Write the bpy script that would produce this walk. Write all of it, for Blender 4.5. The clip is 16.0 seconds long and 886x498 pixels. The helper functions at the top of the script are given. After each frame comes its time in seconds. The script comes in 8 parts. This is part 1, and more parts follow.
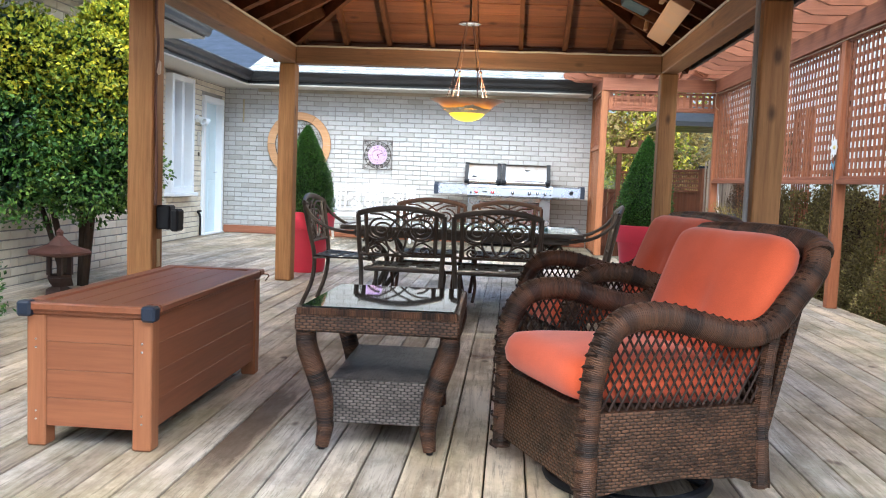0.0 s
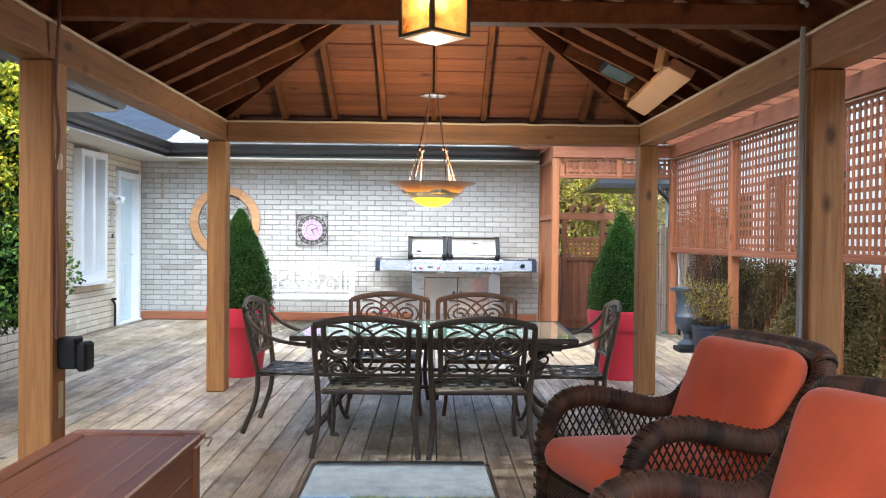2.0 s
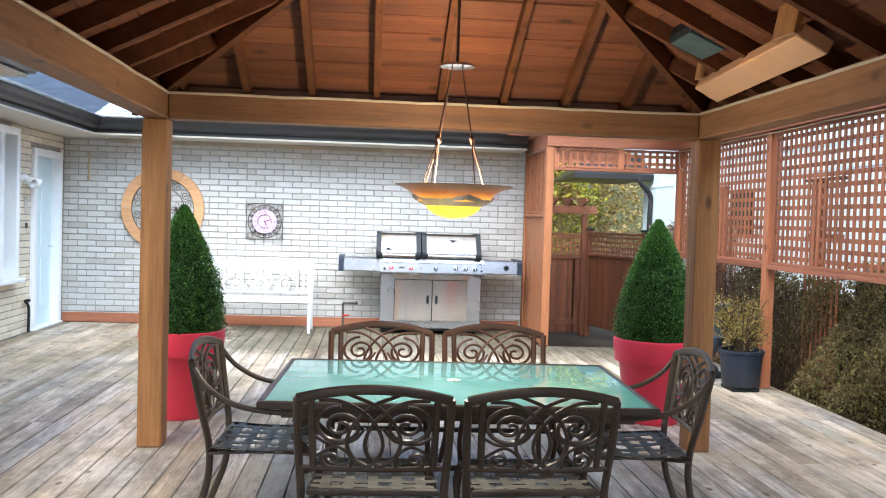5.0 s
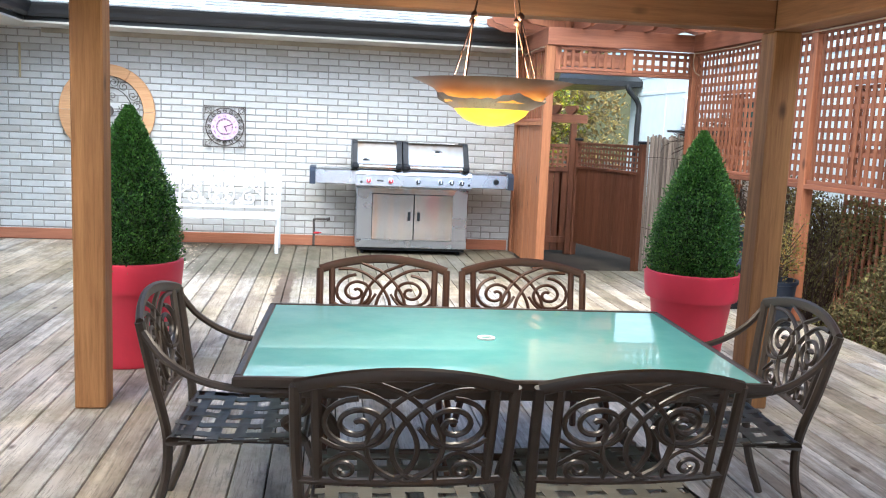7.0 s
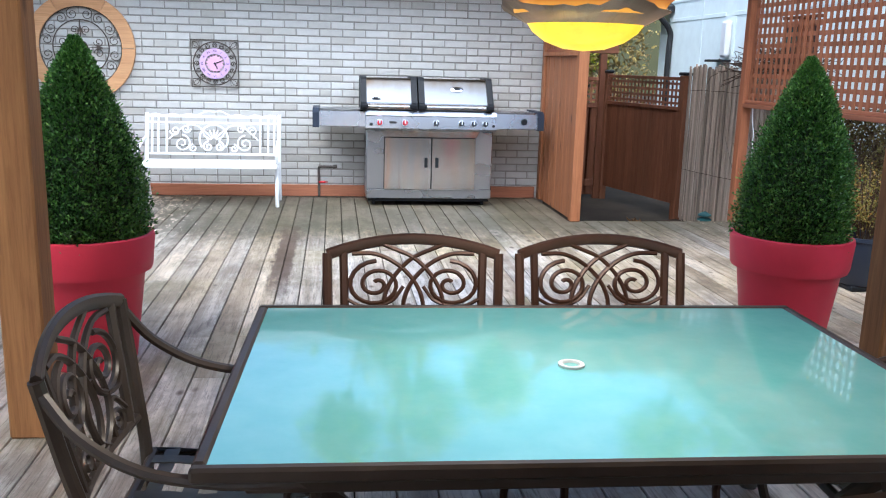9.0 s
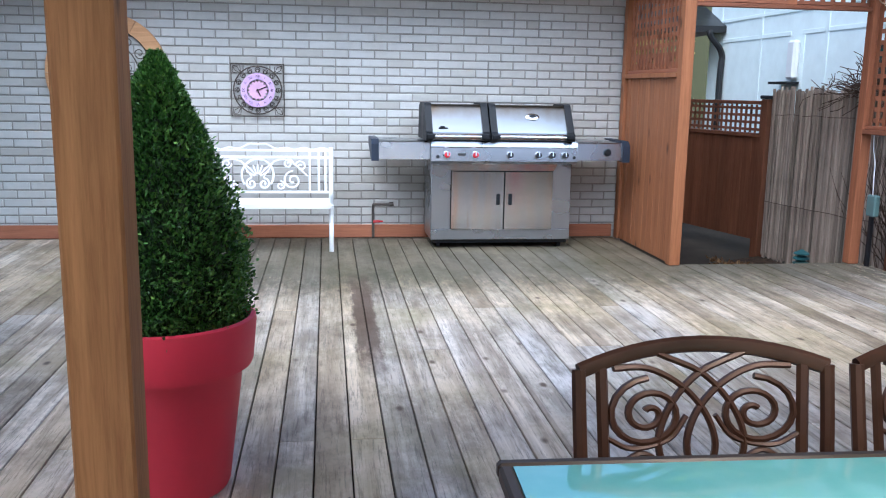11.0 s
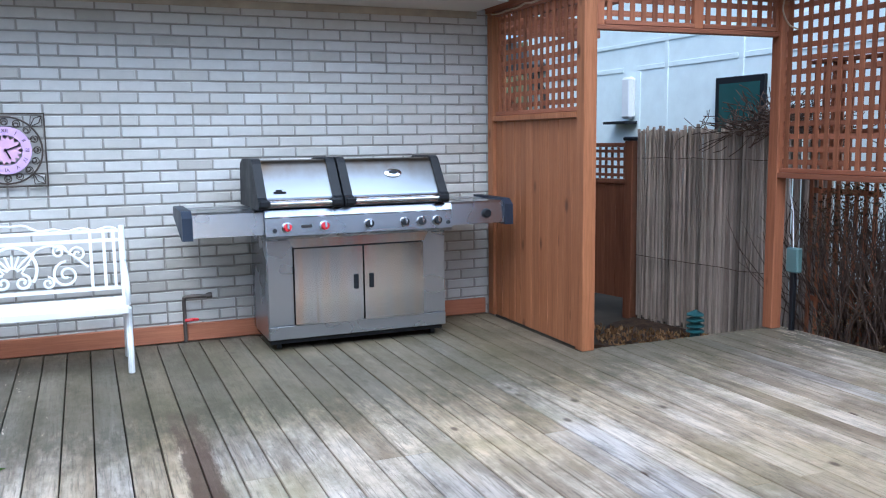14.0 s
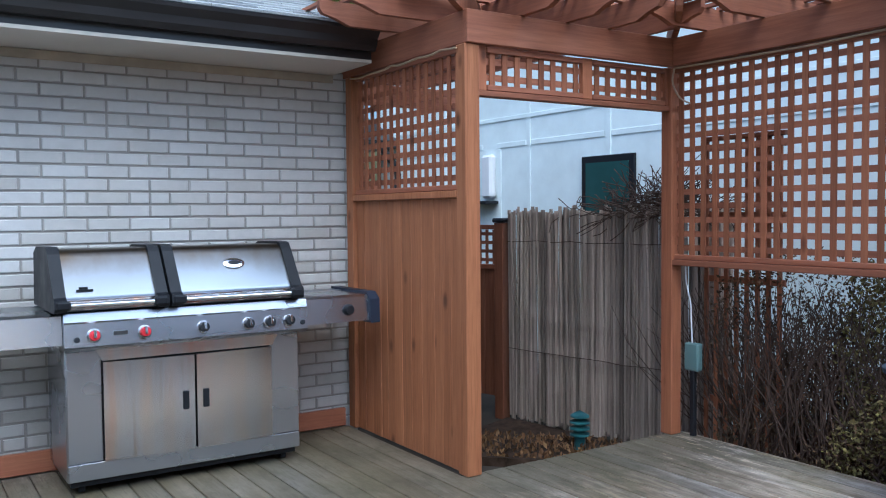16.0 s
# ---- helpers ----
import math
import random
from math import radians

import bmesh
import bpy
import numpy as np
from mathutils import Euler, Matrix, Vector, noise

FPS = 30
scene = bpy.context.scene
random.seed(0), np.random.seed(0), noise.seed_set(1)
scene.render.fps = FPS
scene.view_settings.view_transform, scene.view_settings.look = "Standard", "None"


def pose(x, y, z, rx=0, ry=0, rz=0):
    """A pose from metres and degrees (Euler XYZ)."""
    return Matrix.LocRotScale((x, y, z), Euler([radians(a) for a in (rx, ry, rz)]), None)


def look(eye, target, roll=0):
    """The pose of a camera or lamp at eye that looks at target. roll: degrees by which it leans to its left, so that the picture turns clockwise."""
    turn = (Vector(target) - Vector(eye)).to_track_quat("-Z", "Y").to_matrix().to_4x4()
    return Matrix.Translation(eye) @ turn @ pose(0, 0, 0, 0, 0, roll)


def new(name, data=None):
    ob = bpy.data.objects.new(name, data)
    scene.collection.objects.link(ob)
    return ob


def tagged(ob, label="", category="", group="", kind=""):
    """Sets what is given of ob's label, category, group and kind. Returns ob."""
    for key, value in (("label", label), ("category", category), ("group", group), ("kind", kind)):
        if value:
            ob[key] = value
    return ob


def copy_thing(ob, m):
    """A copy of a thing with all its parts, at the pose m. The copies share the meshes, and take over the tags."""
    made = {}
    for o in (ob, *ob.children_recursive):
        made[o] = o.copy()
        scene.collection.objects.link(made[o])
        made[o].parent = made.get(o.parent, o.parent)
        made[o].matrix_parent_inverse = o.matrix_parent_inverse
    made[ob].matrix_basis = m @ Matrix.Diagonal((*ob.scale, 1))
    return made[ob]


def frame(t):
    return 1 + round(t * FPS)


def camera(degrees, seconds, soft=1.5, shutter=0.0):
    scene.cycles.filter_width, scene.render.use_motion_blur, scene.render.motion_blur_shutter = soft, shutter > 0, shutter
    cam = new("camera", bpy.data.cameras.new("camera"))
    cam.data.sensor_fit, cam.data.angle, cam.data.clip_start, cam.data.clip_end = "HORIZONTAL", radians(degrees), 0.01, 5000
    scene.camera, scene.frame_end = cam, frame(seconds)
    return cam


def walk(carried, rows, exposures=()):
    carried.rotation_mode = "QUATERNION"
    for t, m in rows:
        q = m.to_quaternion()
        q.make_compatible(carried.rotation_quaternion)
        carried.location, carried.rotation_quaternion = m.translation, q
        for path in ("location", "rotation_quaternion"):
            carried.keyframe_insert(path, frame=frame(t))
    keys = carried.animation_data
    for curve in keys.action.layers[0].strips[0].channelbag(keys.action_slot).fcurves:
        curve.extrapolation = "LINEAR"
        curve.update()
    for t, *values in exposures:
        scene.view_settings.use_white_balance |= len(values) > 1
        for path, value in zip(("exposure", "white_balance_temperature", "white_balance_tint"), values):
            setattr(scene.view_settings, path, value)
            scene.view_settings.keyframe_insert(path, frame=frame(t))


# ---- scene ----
cam = camera(54.3, 16.0, soft=1.1)
METRES, EYE, TILT, LEAN, TURN = 9.2, 1.01, 0.0, 0.0, 4.3
ROWS = [
    (0.0, 0.0, 0.0, 0.0, 0.18, -4.61, -2.19),
    (0.5, -0.0084, 0.0298, 0.0028, -0.74, -4.64, -1.86),
    (1.0, -0.0196, 0.0567, 0.007, -2.24, -2.62, -1.16),
    (1.5, -0.0267, 0.0864, 0.0154, -3.67, -1.1, -0.56),
    (2.0, -0.0321, 0.11, 0.0271, -5.02, -0.7, -0.57),
    (2.5, -0.0398, 0.1368, 0.0421, -6.31, -0.17, -0.71),
    (3.0, -0.0428, 0.1637, 0.0488, -6.85, -0.03, -1.13),
    (5.5, -0.069, 0.3123, 0.0494, -10.1, -3.11, -1.53),
    (6.0, -0.0742, 0.3404, 0.0492, -11.41, -4.46, -1.42),
    (6.5, -0.0741, 0.3713, 0.0499, -11.63, -5.84, -2.14),
    (7.0, -0.0747, 0.4033, 0.0482, -11.65, -7.93, -2.47),
    (7.5, -0.0749, 0.4329, 0.0468, -11.92, -10.47, -3.15),
    (8.0, -0.0692, 0.4633, 0.046, -11.44, -12.3, -3.17),
    (8.5, -0.0661, 0.4942, 0.0442, -11.02, -12.98, -2.23),
    (9.0, -0.0665, 0.5242, 0.0459, -11.33, -12.15, -1.52),
    (9.5, -0.068, 0.5546, 0.0446, -10.78, -10.91, -1.46),
    (10.0, -0.074, 0.5836, 0.0435, -10.08, -10.58, -1.28),
    (11.25, -0.1306, 0.6693, 0.0422, -12.6, -10.4, -0.9),
    (12.5, -0.1364, 0.7618, 0.0409, -15.64, -10.12, -0.49),
    (13.0, -0.1388, 0.7955, 0.0404, -17.34, -10.25, -0.26),
    (13.5, -0.1362, 0.8264, 0.0423, -21.94, -9.64, 0.41),
    (14.0, -0.1239, 0.8576, 0.0441, -26.86, -7.37, 0.68),
    (14.5, -0.112, 0.8845, 0.0454, -29.11, -4.32, 0.58),
    (15.0, -0.1013, 0.9113, 0.0464, -31.51, -1.82, 0.58),
    (15.5, -0.0907, 0.9361, 0.0464, -34.92, -1.19, 0.8),
    (16.0, -0.0816, 0.9579, 0.0473, -37.32, -2.35, 0.48),
]
walk(cam, [(t, pose(0, 0, EYE, TILT, LEAN, TURN) @ pose(METRES * x, METRES * y, METRES * z, 90 + pitch, roll, yaw)) for t, x, y, z, yaw, pitch, roll in ROWS],
     exposures=((0.0, 1.85, 5400, 1), (3.0, 1.9, 5450, 1), (6.5, 1.95, 5300, 1), (8.0, 1.65, 5200, 2), (9.0, 1.35, 5150, 3), (10.2, 1.15, 5050, 3), (12.5, 1.22, 4800, 4), (13.5, 1.2, 4790, 3), (14.5, 0.92, 4760, 2), (16.0, 0.85, 4760, 2)))

# ---- light ----
world = bpy.data.worlds.new("sky")
scene.world = world
world.use_nodes = True
wn = world.node_tree
sky = wn.nodes.new("ShaderNodeTexSky")
sky.sky_type = 'NISHITA'
sky.sun_disc = False
sky.sun_elevation = radians(55)
sky.sun_rotation = radians(207)
sky.air_density, sky.dust_density, sky.ozone_density = 1.0, 6.0, 1.0
wn.links.new(sky.outputs[0], wn.nodes["Background"].inputs[0])
wn.nodes["Background"].inputs[1].default_value = 0.14
sun_data = bpy.data.lights.new("sun", 'SUN')
sun_data.energy, sun_data.angle, sun_data.color = 0.85, radians(35), (1.0, 0.97, 0.93)
sun = new("sun", sun_data)
sun.matrix_world = look((7, -10, 10.5), (0, 0, 0))


# ---- materials ----
def nodes_of(name):
    m = bpy.data.materials.new(name)
    m.use_nodes = True
    nt = m.node_tree
    return m, nt, nt.nodes["Principled BSDF"]


def coords(nt, space="Object", scale=(1, 1, 1), shift=True):
    """Object coordinates, moved by a random amount for each object."""
    tc = nt.nodes.new("ShaderNodeTexCoord")
    mp = nt.nodes.new("ShaderNodeMapping")
    mp.inputs["Scale"].default_value = scale
    src = tc.outputs["Object"]
    if space == "World":
        src = nt.nodes.new("ShaderNodeNewGeometry").outputs["Position"]
    if shift:
        oi = nt.nodes.new("ShaderNodeObjectInfo")
        mul = nt.nodes.new("ShaderNodeVectorMath")
        mul.operation = 'MULTIPLY_ADD'
        mul.inputs[0].default_value = (37.0, 53.0, 71.0)
        nt.links.new(oi.outputs["Random"], mul.inputs[1])
        nt.links.new(src, mul.inputs[2])
        src = mul.outputs[0]
    nt.links.new(src, mp.inputs["Vector"])
    return mp.outputs[0]


def noise_of(nt, vec, scale, detail=5, rough=0.6, distort=0.0):
    n = nt.nodes.new("ShaderNodeTexNoise")
    n.inputs["Scale"].default_value, n.inputs["Detail"].default_value = scale, detail
    n.inputs["Roughness"].default_value, n.inputs["Distortion"].default_value = rough, distort
    nt.links.new(vec, n.inputs["Vector"])
    return n.outputs["Fac"]


def ramp(nt, fac, *stops):
    r = nt.nodes.new("ShaderNodeValToRGB")
    els = r.color_ramp.elements
    while len(els) < len(stops):
        els.new(0.5)
    for e, (p, c) in zip(els, stops):
        e.position, e.color = p, (*c, 1) if len(c) == 3 else c
    nt.links.new(fac, r.inputs[0])
    return r.outputs[0]


def grey(v):
    return (v, v, v)


def mix(nt, fac, a, b, mode='MIX'):
    n = nt.nodes.new("ShaderNodeMix")
    n.data_type, n.blend_type = 'RGBA', mode
    for sock, v in ((n.inputs[0], fac), (n.inputs[6], a), (n.inputs[7], b)):
        if isinstance(v, bpy.types.NodeSocket):
            nt.links.new(v, sock)
        elif isinstance(v, (int, float)):
            sock.default_value = v
        else:
            sock.default_value = (*v, 1)
    return n.outputs[2]


def bump(nt, bsdf, fac, strength=0.3, dist=0.005):
    b = nt.nodes.new("ShaderNodeBump")
    b.inputs["Strength"].default_value, b.inputs["Distance"].default_value = strength, dist
    nt.links.new(fac, b.inputs["Height"])
    nt.links.new(b.outputs[0], bsdf.inputs["Normal"])


def piece_random(nt, island=False):
    if island:
        return nt.nodes.new("ShaderNodeNewGeometry").outputs["Random Per Island"]
    return nt.nodes.new("ShaderNodeObjectInfo").outputs["Random"]


def wood(name, dark, light, axis="z", rough=0.55, vary=0.25, knots=True, grain=26.0, bumpy=0.25, island=False, sheen=0.3):
    """Planed timber with the grain along one axis, knots and a tone of its own for each piece."""
    m, nt, b = nodes_of(name)
    k = {"x": (0.05, 1, 1), "y": (1, 0.05, 1), "z": (1, 1, 0.05)}[axis]
    v = coords(nt, scale=k)
    fine = noise_of(nt, v, grain * 3, 4, 0.7, 0.4)
    broad = noise_of(nt, v, grain * 0.35, 3, 0.5, 1.2)
    col = mix(nt, ramp(nt, broad, (0.3, grey(0)), (0.72, grey(1))), dark, light)
    col = mix(nt, 0.35, col, ramp(nt, fine, (0.3, [c * 0.45 for c in dark]), (0.65, light)), 'MIX')
    if knots:
        kv = coords(nt, scale={"x": (0.5, 1, 1), "y": (1, 0.5, 1), "z": (1, 1, 0.5)}[axis])
        vo = nt.nodes.new("ShaderNodeTexVoronoi")
        vo.inputs["Scale"].default_value = 5.5
        nt.links.new(kv, vo.inputs["Vector"])
        spot = ramp(nt, vo.outputs["Distance"], (0.06, grey(0.85)), (0.17, grey(0)))
        col = mix(nt, spot, col, [c * 0.28 for c in dark])
    tone = ramp(nt, piece_random(nt, island), (0, grey(1 - vary)), (1, grey(1 + vary * 0.4)))
    col = mix(nt, 1.0, col, tone, 'MULTIPLY')
    nt.links.new(col, b.inputs["Base Color"])
    b.inputs["Roughness"].default_value = rough
    b.inputs["Specular IOR Level"].default_value = sheen
    bump(nt, b, fine, bumpy, 0.003)
    return m


def plain(name, colour, rough=0.5, metal=0.0, spec=0.5, vary=0.12, scale=14.0, bumpy=0.05, coat=0.0):
    """A painted, moulded or cast surface with slight blotches and fine relief."""
    m, nt, b = nodes_of(name)
    v = coords(nt)
    n1, n2 = noise_of(nt, v, scale * 0.3, 4), noise_of(nt, v, scale * 6, 3)
    col = mix(nt, ramp(nt, n1, (0.3, grey(0)), (0.7, grey(1))), [c * (1 - vary) for c in colour], [min(1, c * (1 + vary * 0.6)) for c in colour])
    nt.links.new(col, b.inputs["Base Color"])
    rr = ramp(nt, n1, (0.3, grey(max(0.02, rough * 0.8))), (0.7, grey(min(1, rough * 1.2))))
    nt.links.new(rr, b.inputs["Roughness"])
    b.inputs["Metallic"].default_value = metal
    b.inputs["Specular IOR Level"].default_value = spec
    b.inputs["Coat Weight"].default_value = coat
    bump(nt, b, n2, bumpy, 0.002)
    return m


def deck_material():
    """Weathered grey-tan softwood decking: silvered streaks, moss, brown knots and two long wet stains."""
    m, nt, b = nodes_of("weathered_decking")
    v = coords(nt, scale=(1, 0.05, 1))
    fine = noise_of(nt, v, 90, 5, 0.75, 0.3)
    broad = noise_of(nt, v, 12, 4, 0.6, 0.8)
    w = coords(nt, "World", shift=False)
    patch = noise_of(nt, w, 0.55, 4, 0.6)
    patch2 = noise_of(nt, coords(nt, "World", (1, 0.45, 1), shift=False), 3.2, 6, 0.75)
    streak = noise_of(nt, v, 34, 4, 0.65, 0.5)
    col = mix(nt, ramp(nt, broad, (0.38, grey(0)), (0.60, grey(1))), (0.31, 0.26, 0.215), (0.66, 0.61, 0.55))
    col = mix(nt, ramp(nt, streak, (0.32, grey(0.5)), (0.46, grey(0))), col, (0.18, 0.14, 0.11))
    col = mix(nt, ramp(nt, patch, (0.38, grey(0)), (0.62, grey(0.75))), col, (0.60, 0.49, 0.34))
    col = mix(nt, ramp(nt, patch2, (0.45, grey(0)), (0.60, grey(0.62))), col, (0.17, 0.14, 0.105))
    col = mix(nt, ramp(nt, fine, (0.36, grey(0.6)), (0.48, grey(0))), col, (0.10, 0.08, 0.06))
    moss = noise_of(nt, w, 1.1, 6, 0.7)
    col = mix(nt, ramp(nt, moss, (0.50, grey(0)), (0.66, grey(0.5))), col, (0.19, 0.18, 0.085))
    vo = nt.nodes.new("ShaderNodeTexVoronoi")
    vo.inputs["Scale"].default_value = 5.0
    nt.links.new(coords(nt, scale=(1, 0.55, 1)), vo.inputs["Vector"])
    col = mix(nt, ramp(nt, vo.outputs["Distance"], (0.05, grey(0.95)), (0.12, grey(0))), col, (0.085, 0.05, 0.028))
    tone = ramp(nt, piece_random(nt), (0, (0.62, 0.57, 0.51)), (0.25, (1.08, 1.01, 0.90)), (0.5, (0.80, 0.80, 0.82)), (0.75, (1.20, 1.15, 1.08)), (1, (0.92, 0.94, 1.0)))
    col = mix(nt, 1.0, col, tone, 'MULTIPLY')
    sep = nt.nodes.new("ShaderNodeSeparateXYZ")
    nt.links.new(w, sep.inputs[0])
    ragged = noise_of(nt, coords(nt, "World", (1, 0.25, 1), shift=False), 22, 4, 0.7)

    def stain(x, half_x, y, half_y, strength):
        def band(sock, c, h, soft):
            d = nt.nodes.new("ShaderNodeMath")
            d.operation = 'SUBTRACT'
            nt.links.new(sock, d.inputs[0])
            d.inputs[1].default_value = c
            a = nt.nodes.new("ShaderNodeMath")
            a.operation = 'ABSOLUTE'
            nt.links.new(d.outputs[0], a.inputs[0])
            j = nt.nodes.new("ShaderNodeMath")
            j.operation = 'MULTIPLY_ADD'
            nt.links.new(ragged, j.inputs[0])
            j.inputs[1].default_value = h * 1.3
            nt.links.new(a.outputs[0], j.inputs[2])
            mr = nt.nodes.new("ShaderNodeMapRange")
            mr.inputs[1].default_value, mr.inputs[2].default_value = h * 1.65 - soft, h * 1.65 + soft
            mr.inputs[3].default_value, mr.inputs[4].default_value = 1, 0
            nt.links.new(j.outputs[0], mr.inputs[0])
            return mr.outputs[0]
        mul = nt.nodes.new("ShaderNodeMath")
        mul.operation = 'MULTIPLY'
        nt.links.new(band(sep.outputs[0], x, half_x, 0.012), mul.inputs[0])
        nt.links.new(band(sep.outputs[1], y, half_y, min(0.55, half_y * 0.35)), mul.inputs[1])
        mul2 = nt.nodes.new("ShaderNodeMath")
        mul2.operation = 'MULTIPLY'
        nt.links.new(mul.outputs[0], mul2.inputs[0])
        mul2.inputs[1].default_value = strength
        return mul2.outputs[0]
    moss_patch = stain(0.2, 2.9, 13.1, 1.35, 0.82)
    col = mix(nt, moss_patch, col, (0.055, 0.05, 0.028))
    for s in (stain(-0.985, 0.06, 3.35, 0.6, 0.85), stain(-1.335, 0.07, 11.15, 0.98, 0.92)):
        col = mix(nt, s, col, (0.085, 0.052, 0.032))
    nt.links.new(col, b.inputs["Base Color"])
    nt.links.new(ramp(nt, patch2, (0.3, grey(0.42)), (0.7, grey(0.72))), b.inputs["Roughness"])
    b.inputs["Specular IOR Level"].default_value = 0.45
    bump(nt, b, fine, 0.35, 0.004)
    return m


def brick_material(name, tint, island):
    m, nt, b = nodes_of(name)
    v = coords(nt)
    n1, n2 = noise_of(nt, v, 9, 5, 0.7), noise_of(nt, v, 120, 4, 0.7)
    col = mix(nt, ramp(nt, n1, (0.25, grey(0)), (0.75, grey(1))), [c * 0.86 for c in tint], tint)
    tone = ramp(nt, piece_random(nt, island), (0, (0.80, 0.77, 0.73)), (0.12, (0.93, 0.92, 0.9)), (0.6, (1, 1, 1)), (1, (1.05, 1.05, 1.05)))
    col = mix(nt, 1.0, col, tone, 'MULTIPLY')
    col = mix(nt, ramp(nt, n2, (0.62, grey(0)), (0.78, grey(0.35))), col, (0.27, 0.235, 0.20))
    w = coords(nt, "World", (1, 1, 1), shift=False)
    stain = noise_of(nt, w, 1.3, 5, 0.65)
    col = mix(nt, ramp(nt, stain, (0.52, grey(0)), (0.75, grey(0.3))), col, (0.40, 0.35, 0.28))
    nt.links.new(col, b.inputs["Base Color"])
    b.inputs["Roughness"].default_value = 0.72
    b.inputs["Specular IOR Level"].default_value = 0.3
    bump(nt, b, n2, 0.35, 0.003)
    return m


def steel_material(name, colour=(0.62, 0.62, 0.63), rough=0.22):
    """Brushed stainless steel, the brushing runs along x, with faint heat tints and smears."""
    m, nt, b = nodes_of(name)
    fine = noise_of(nt, coords(nt, scale=(0.03, 1, 1)), 160, 3, 0.6)
    smear = noise_of(nt, coords(nt, scale=(0.6, 1, 1)), 2.6, 2, 0.5)
    col = mix(nt, ramp(nt, smear, (0.3, grey(0)), (0.9, grey(0.2))), colour, (0.44, 0.37, 0.30))
    nt.links.new(col, b.inputs["Base Color"])
    b.inputs["Metallic"].default_value = 1.0
    nt.links.new(ramp(nt, smear, (0.25, grey(rough * 0.9)), (0.8, grey(rough * 1.25))), b.inputs["Roughness"])
    bump(nt, b, fine, 0.08, 0.001)
    return m


def door_steel():
    """Polished steel doors; reflections of deck and posts painted as upright warm and cool streaks."""
    m, nt, b = nodes_of("steel_painted_reflections")
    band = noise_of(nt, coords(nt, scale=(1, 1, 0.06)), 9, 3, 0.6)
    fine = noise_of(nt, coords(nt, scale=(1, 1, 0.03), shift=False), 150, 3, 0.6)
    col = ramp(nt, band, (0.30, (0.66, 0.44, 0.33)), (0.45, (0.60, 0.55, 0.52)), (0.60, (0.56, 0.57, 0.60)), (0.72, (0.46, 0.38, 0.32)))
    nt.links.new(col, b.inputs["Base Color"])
    b.inputs["Metallic"].default_value = 1.0
    b.inputs["Roughness"].default_value = 0.2
    bump(nt, b, fine, 0.04, 0.001)
    return m


def lid_material():
    """Barbecue lid: brushed steel, browned by heat towards the top edge and in smears."""
    m, nt, b = nodes_of("heat_stained_steel")
    fine = noise_of(nt, coords(nt, scale=(0.03, 1, 1), shift=False), 160, 3, 0.6)
    smear = noise_of(nt, coords(nt, scale=(1, 1, 0.45), shift=False), 5.5, 4, 0.6)
    sep = nt.nodes.new("ShaderNodeSeparateXYZ")
    nt.links.new(coords(nt, shift=False), sep.inputs[0])
    add = nt.nodes.new("ShaderNodeMath")
    add.operation = 'MULTIPLY_ADD'
    nt.links.new(smear, add.inputs[0])
    add.inputs[1].default_value = 0.16
    nt.links.new(sep.outputs[2], add.inputs[2])
    mr = nt.nodes.new("ShaderNodeMapRange")
    mr.inputs[1].default_value, mr.inputs[2].default_value = 1.22, 1.36
    nt.links.new(add.outputs[0], mr.inputs[0])
    col = mix(nt, mr.outputs[0], (0.20, 0.21, 0.225), (0.12, 0.09, 0.06))
    nt.links.new(col, b.inputs["Base Color"])
    b.inputs["Metallic"].default_value = 1.0
    b.inputs["Roughness"].default_value = 0.30
    bump(nt, b, fine, 0.08, 0.001)
    return m


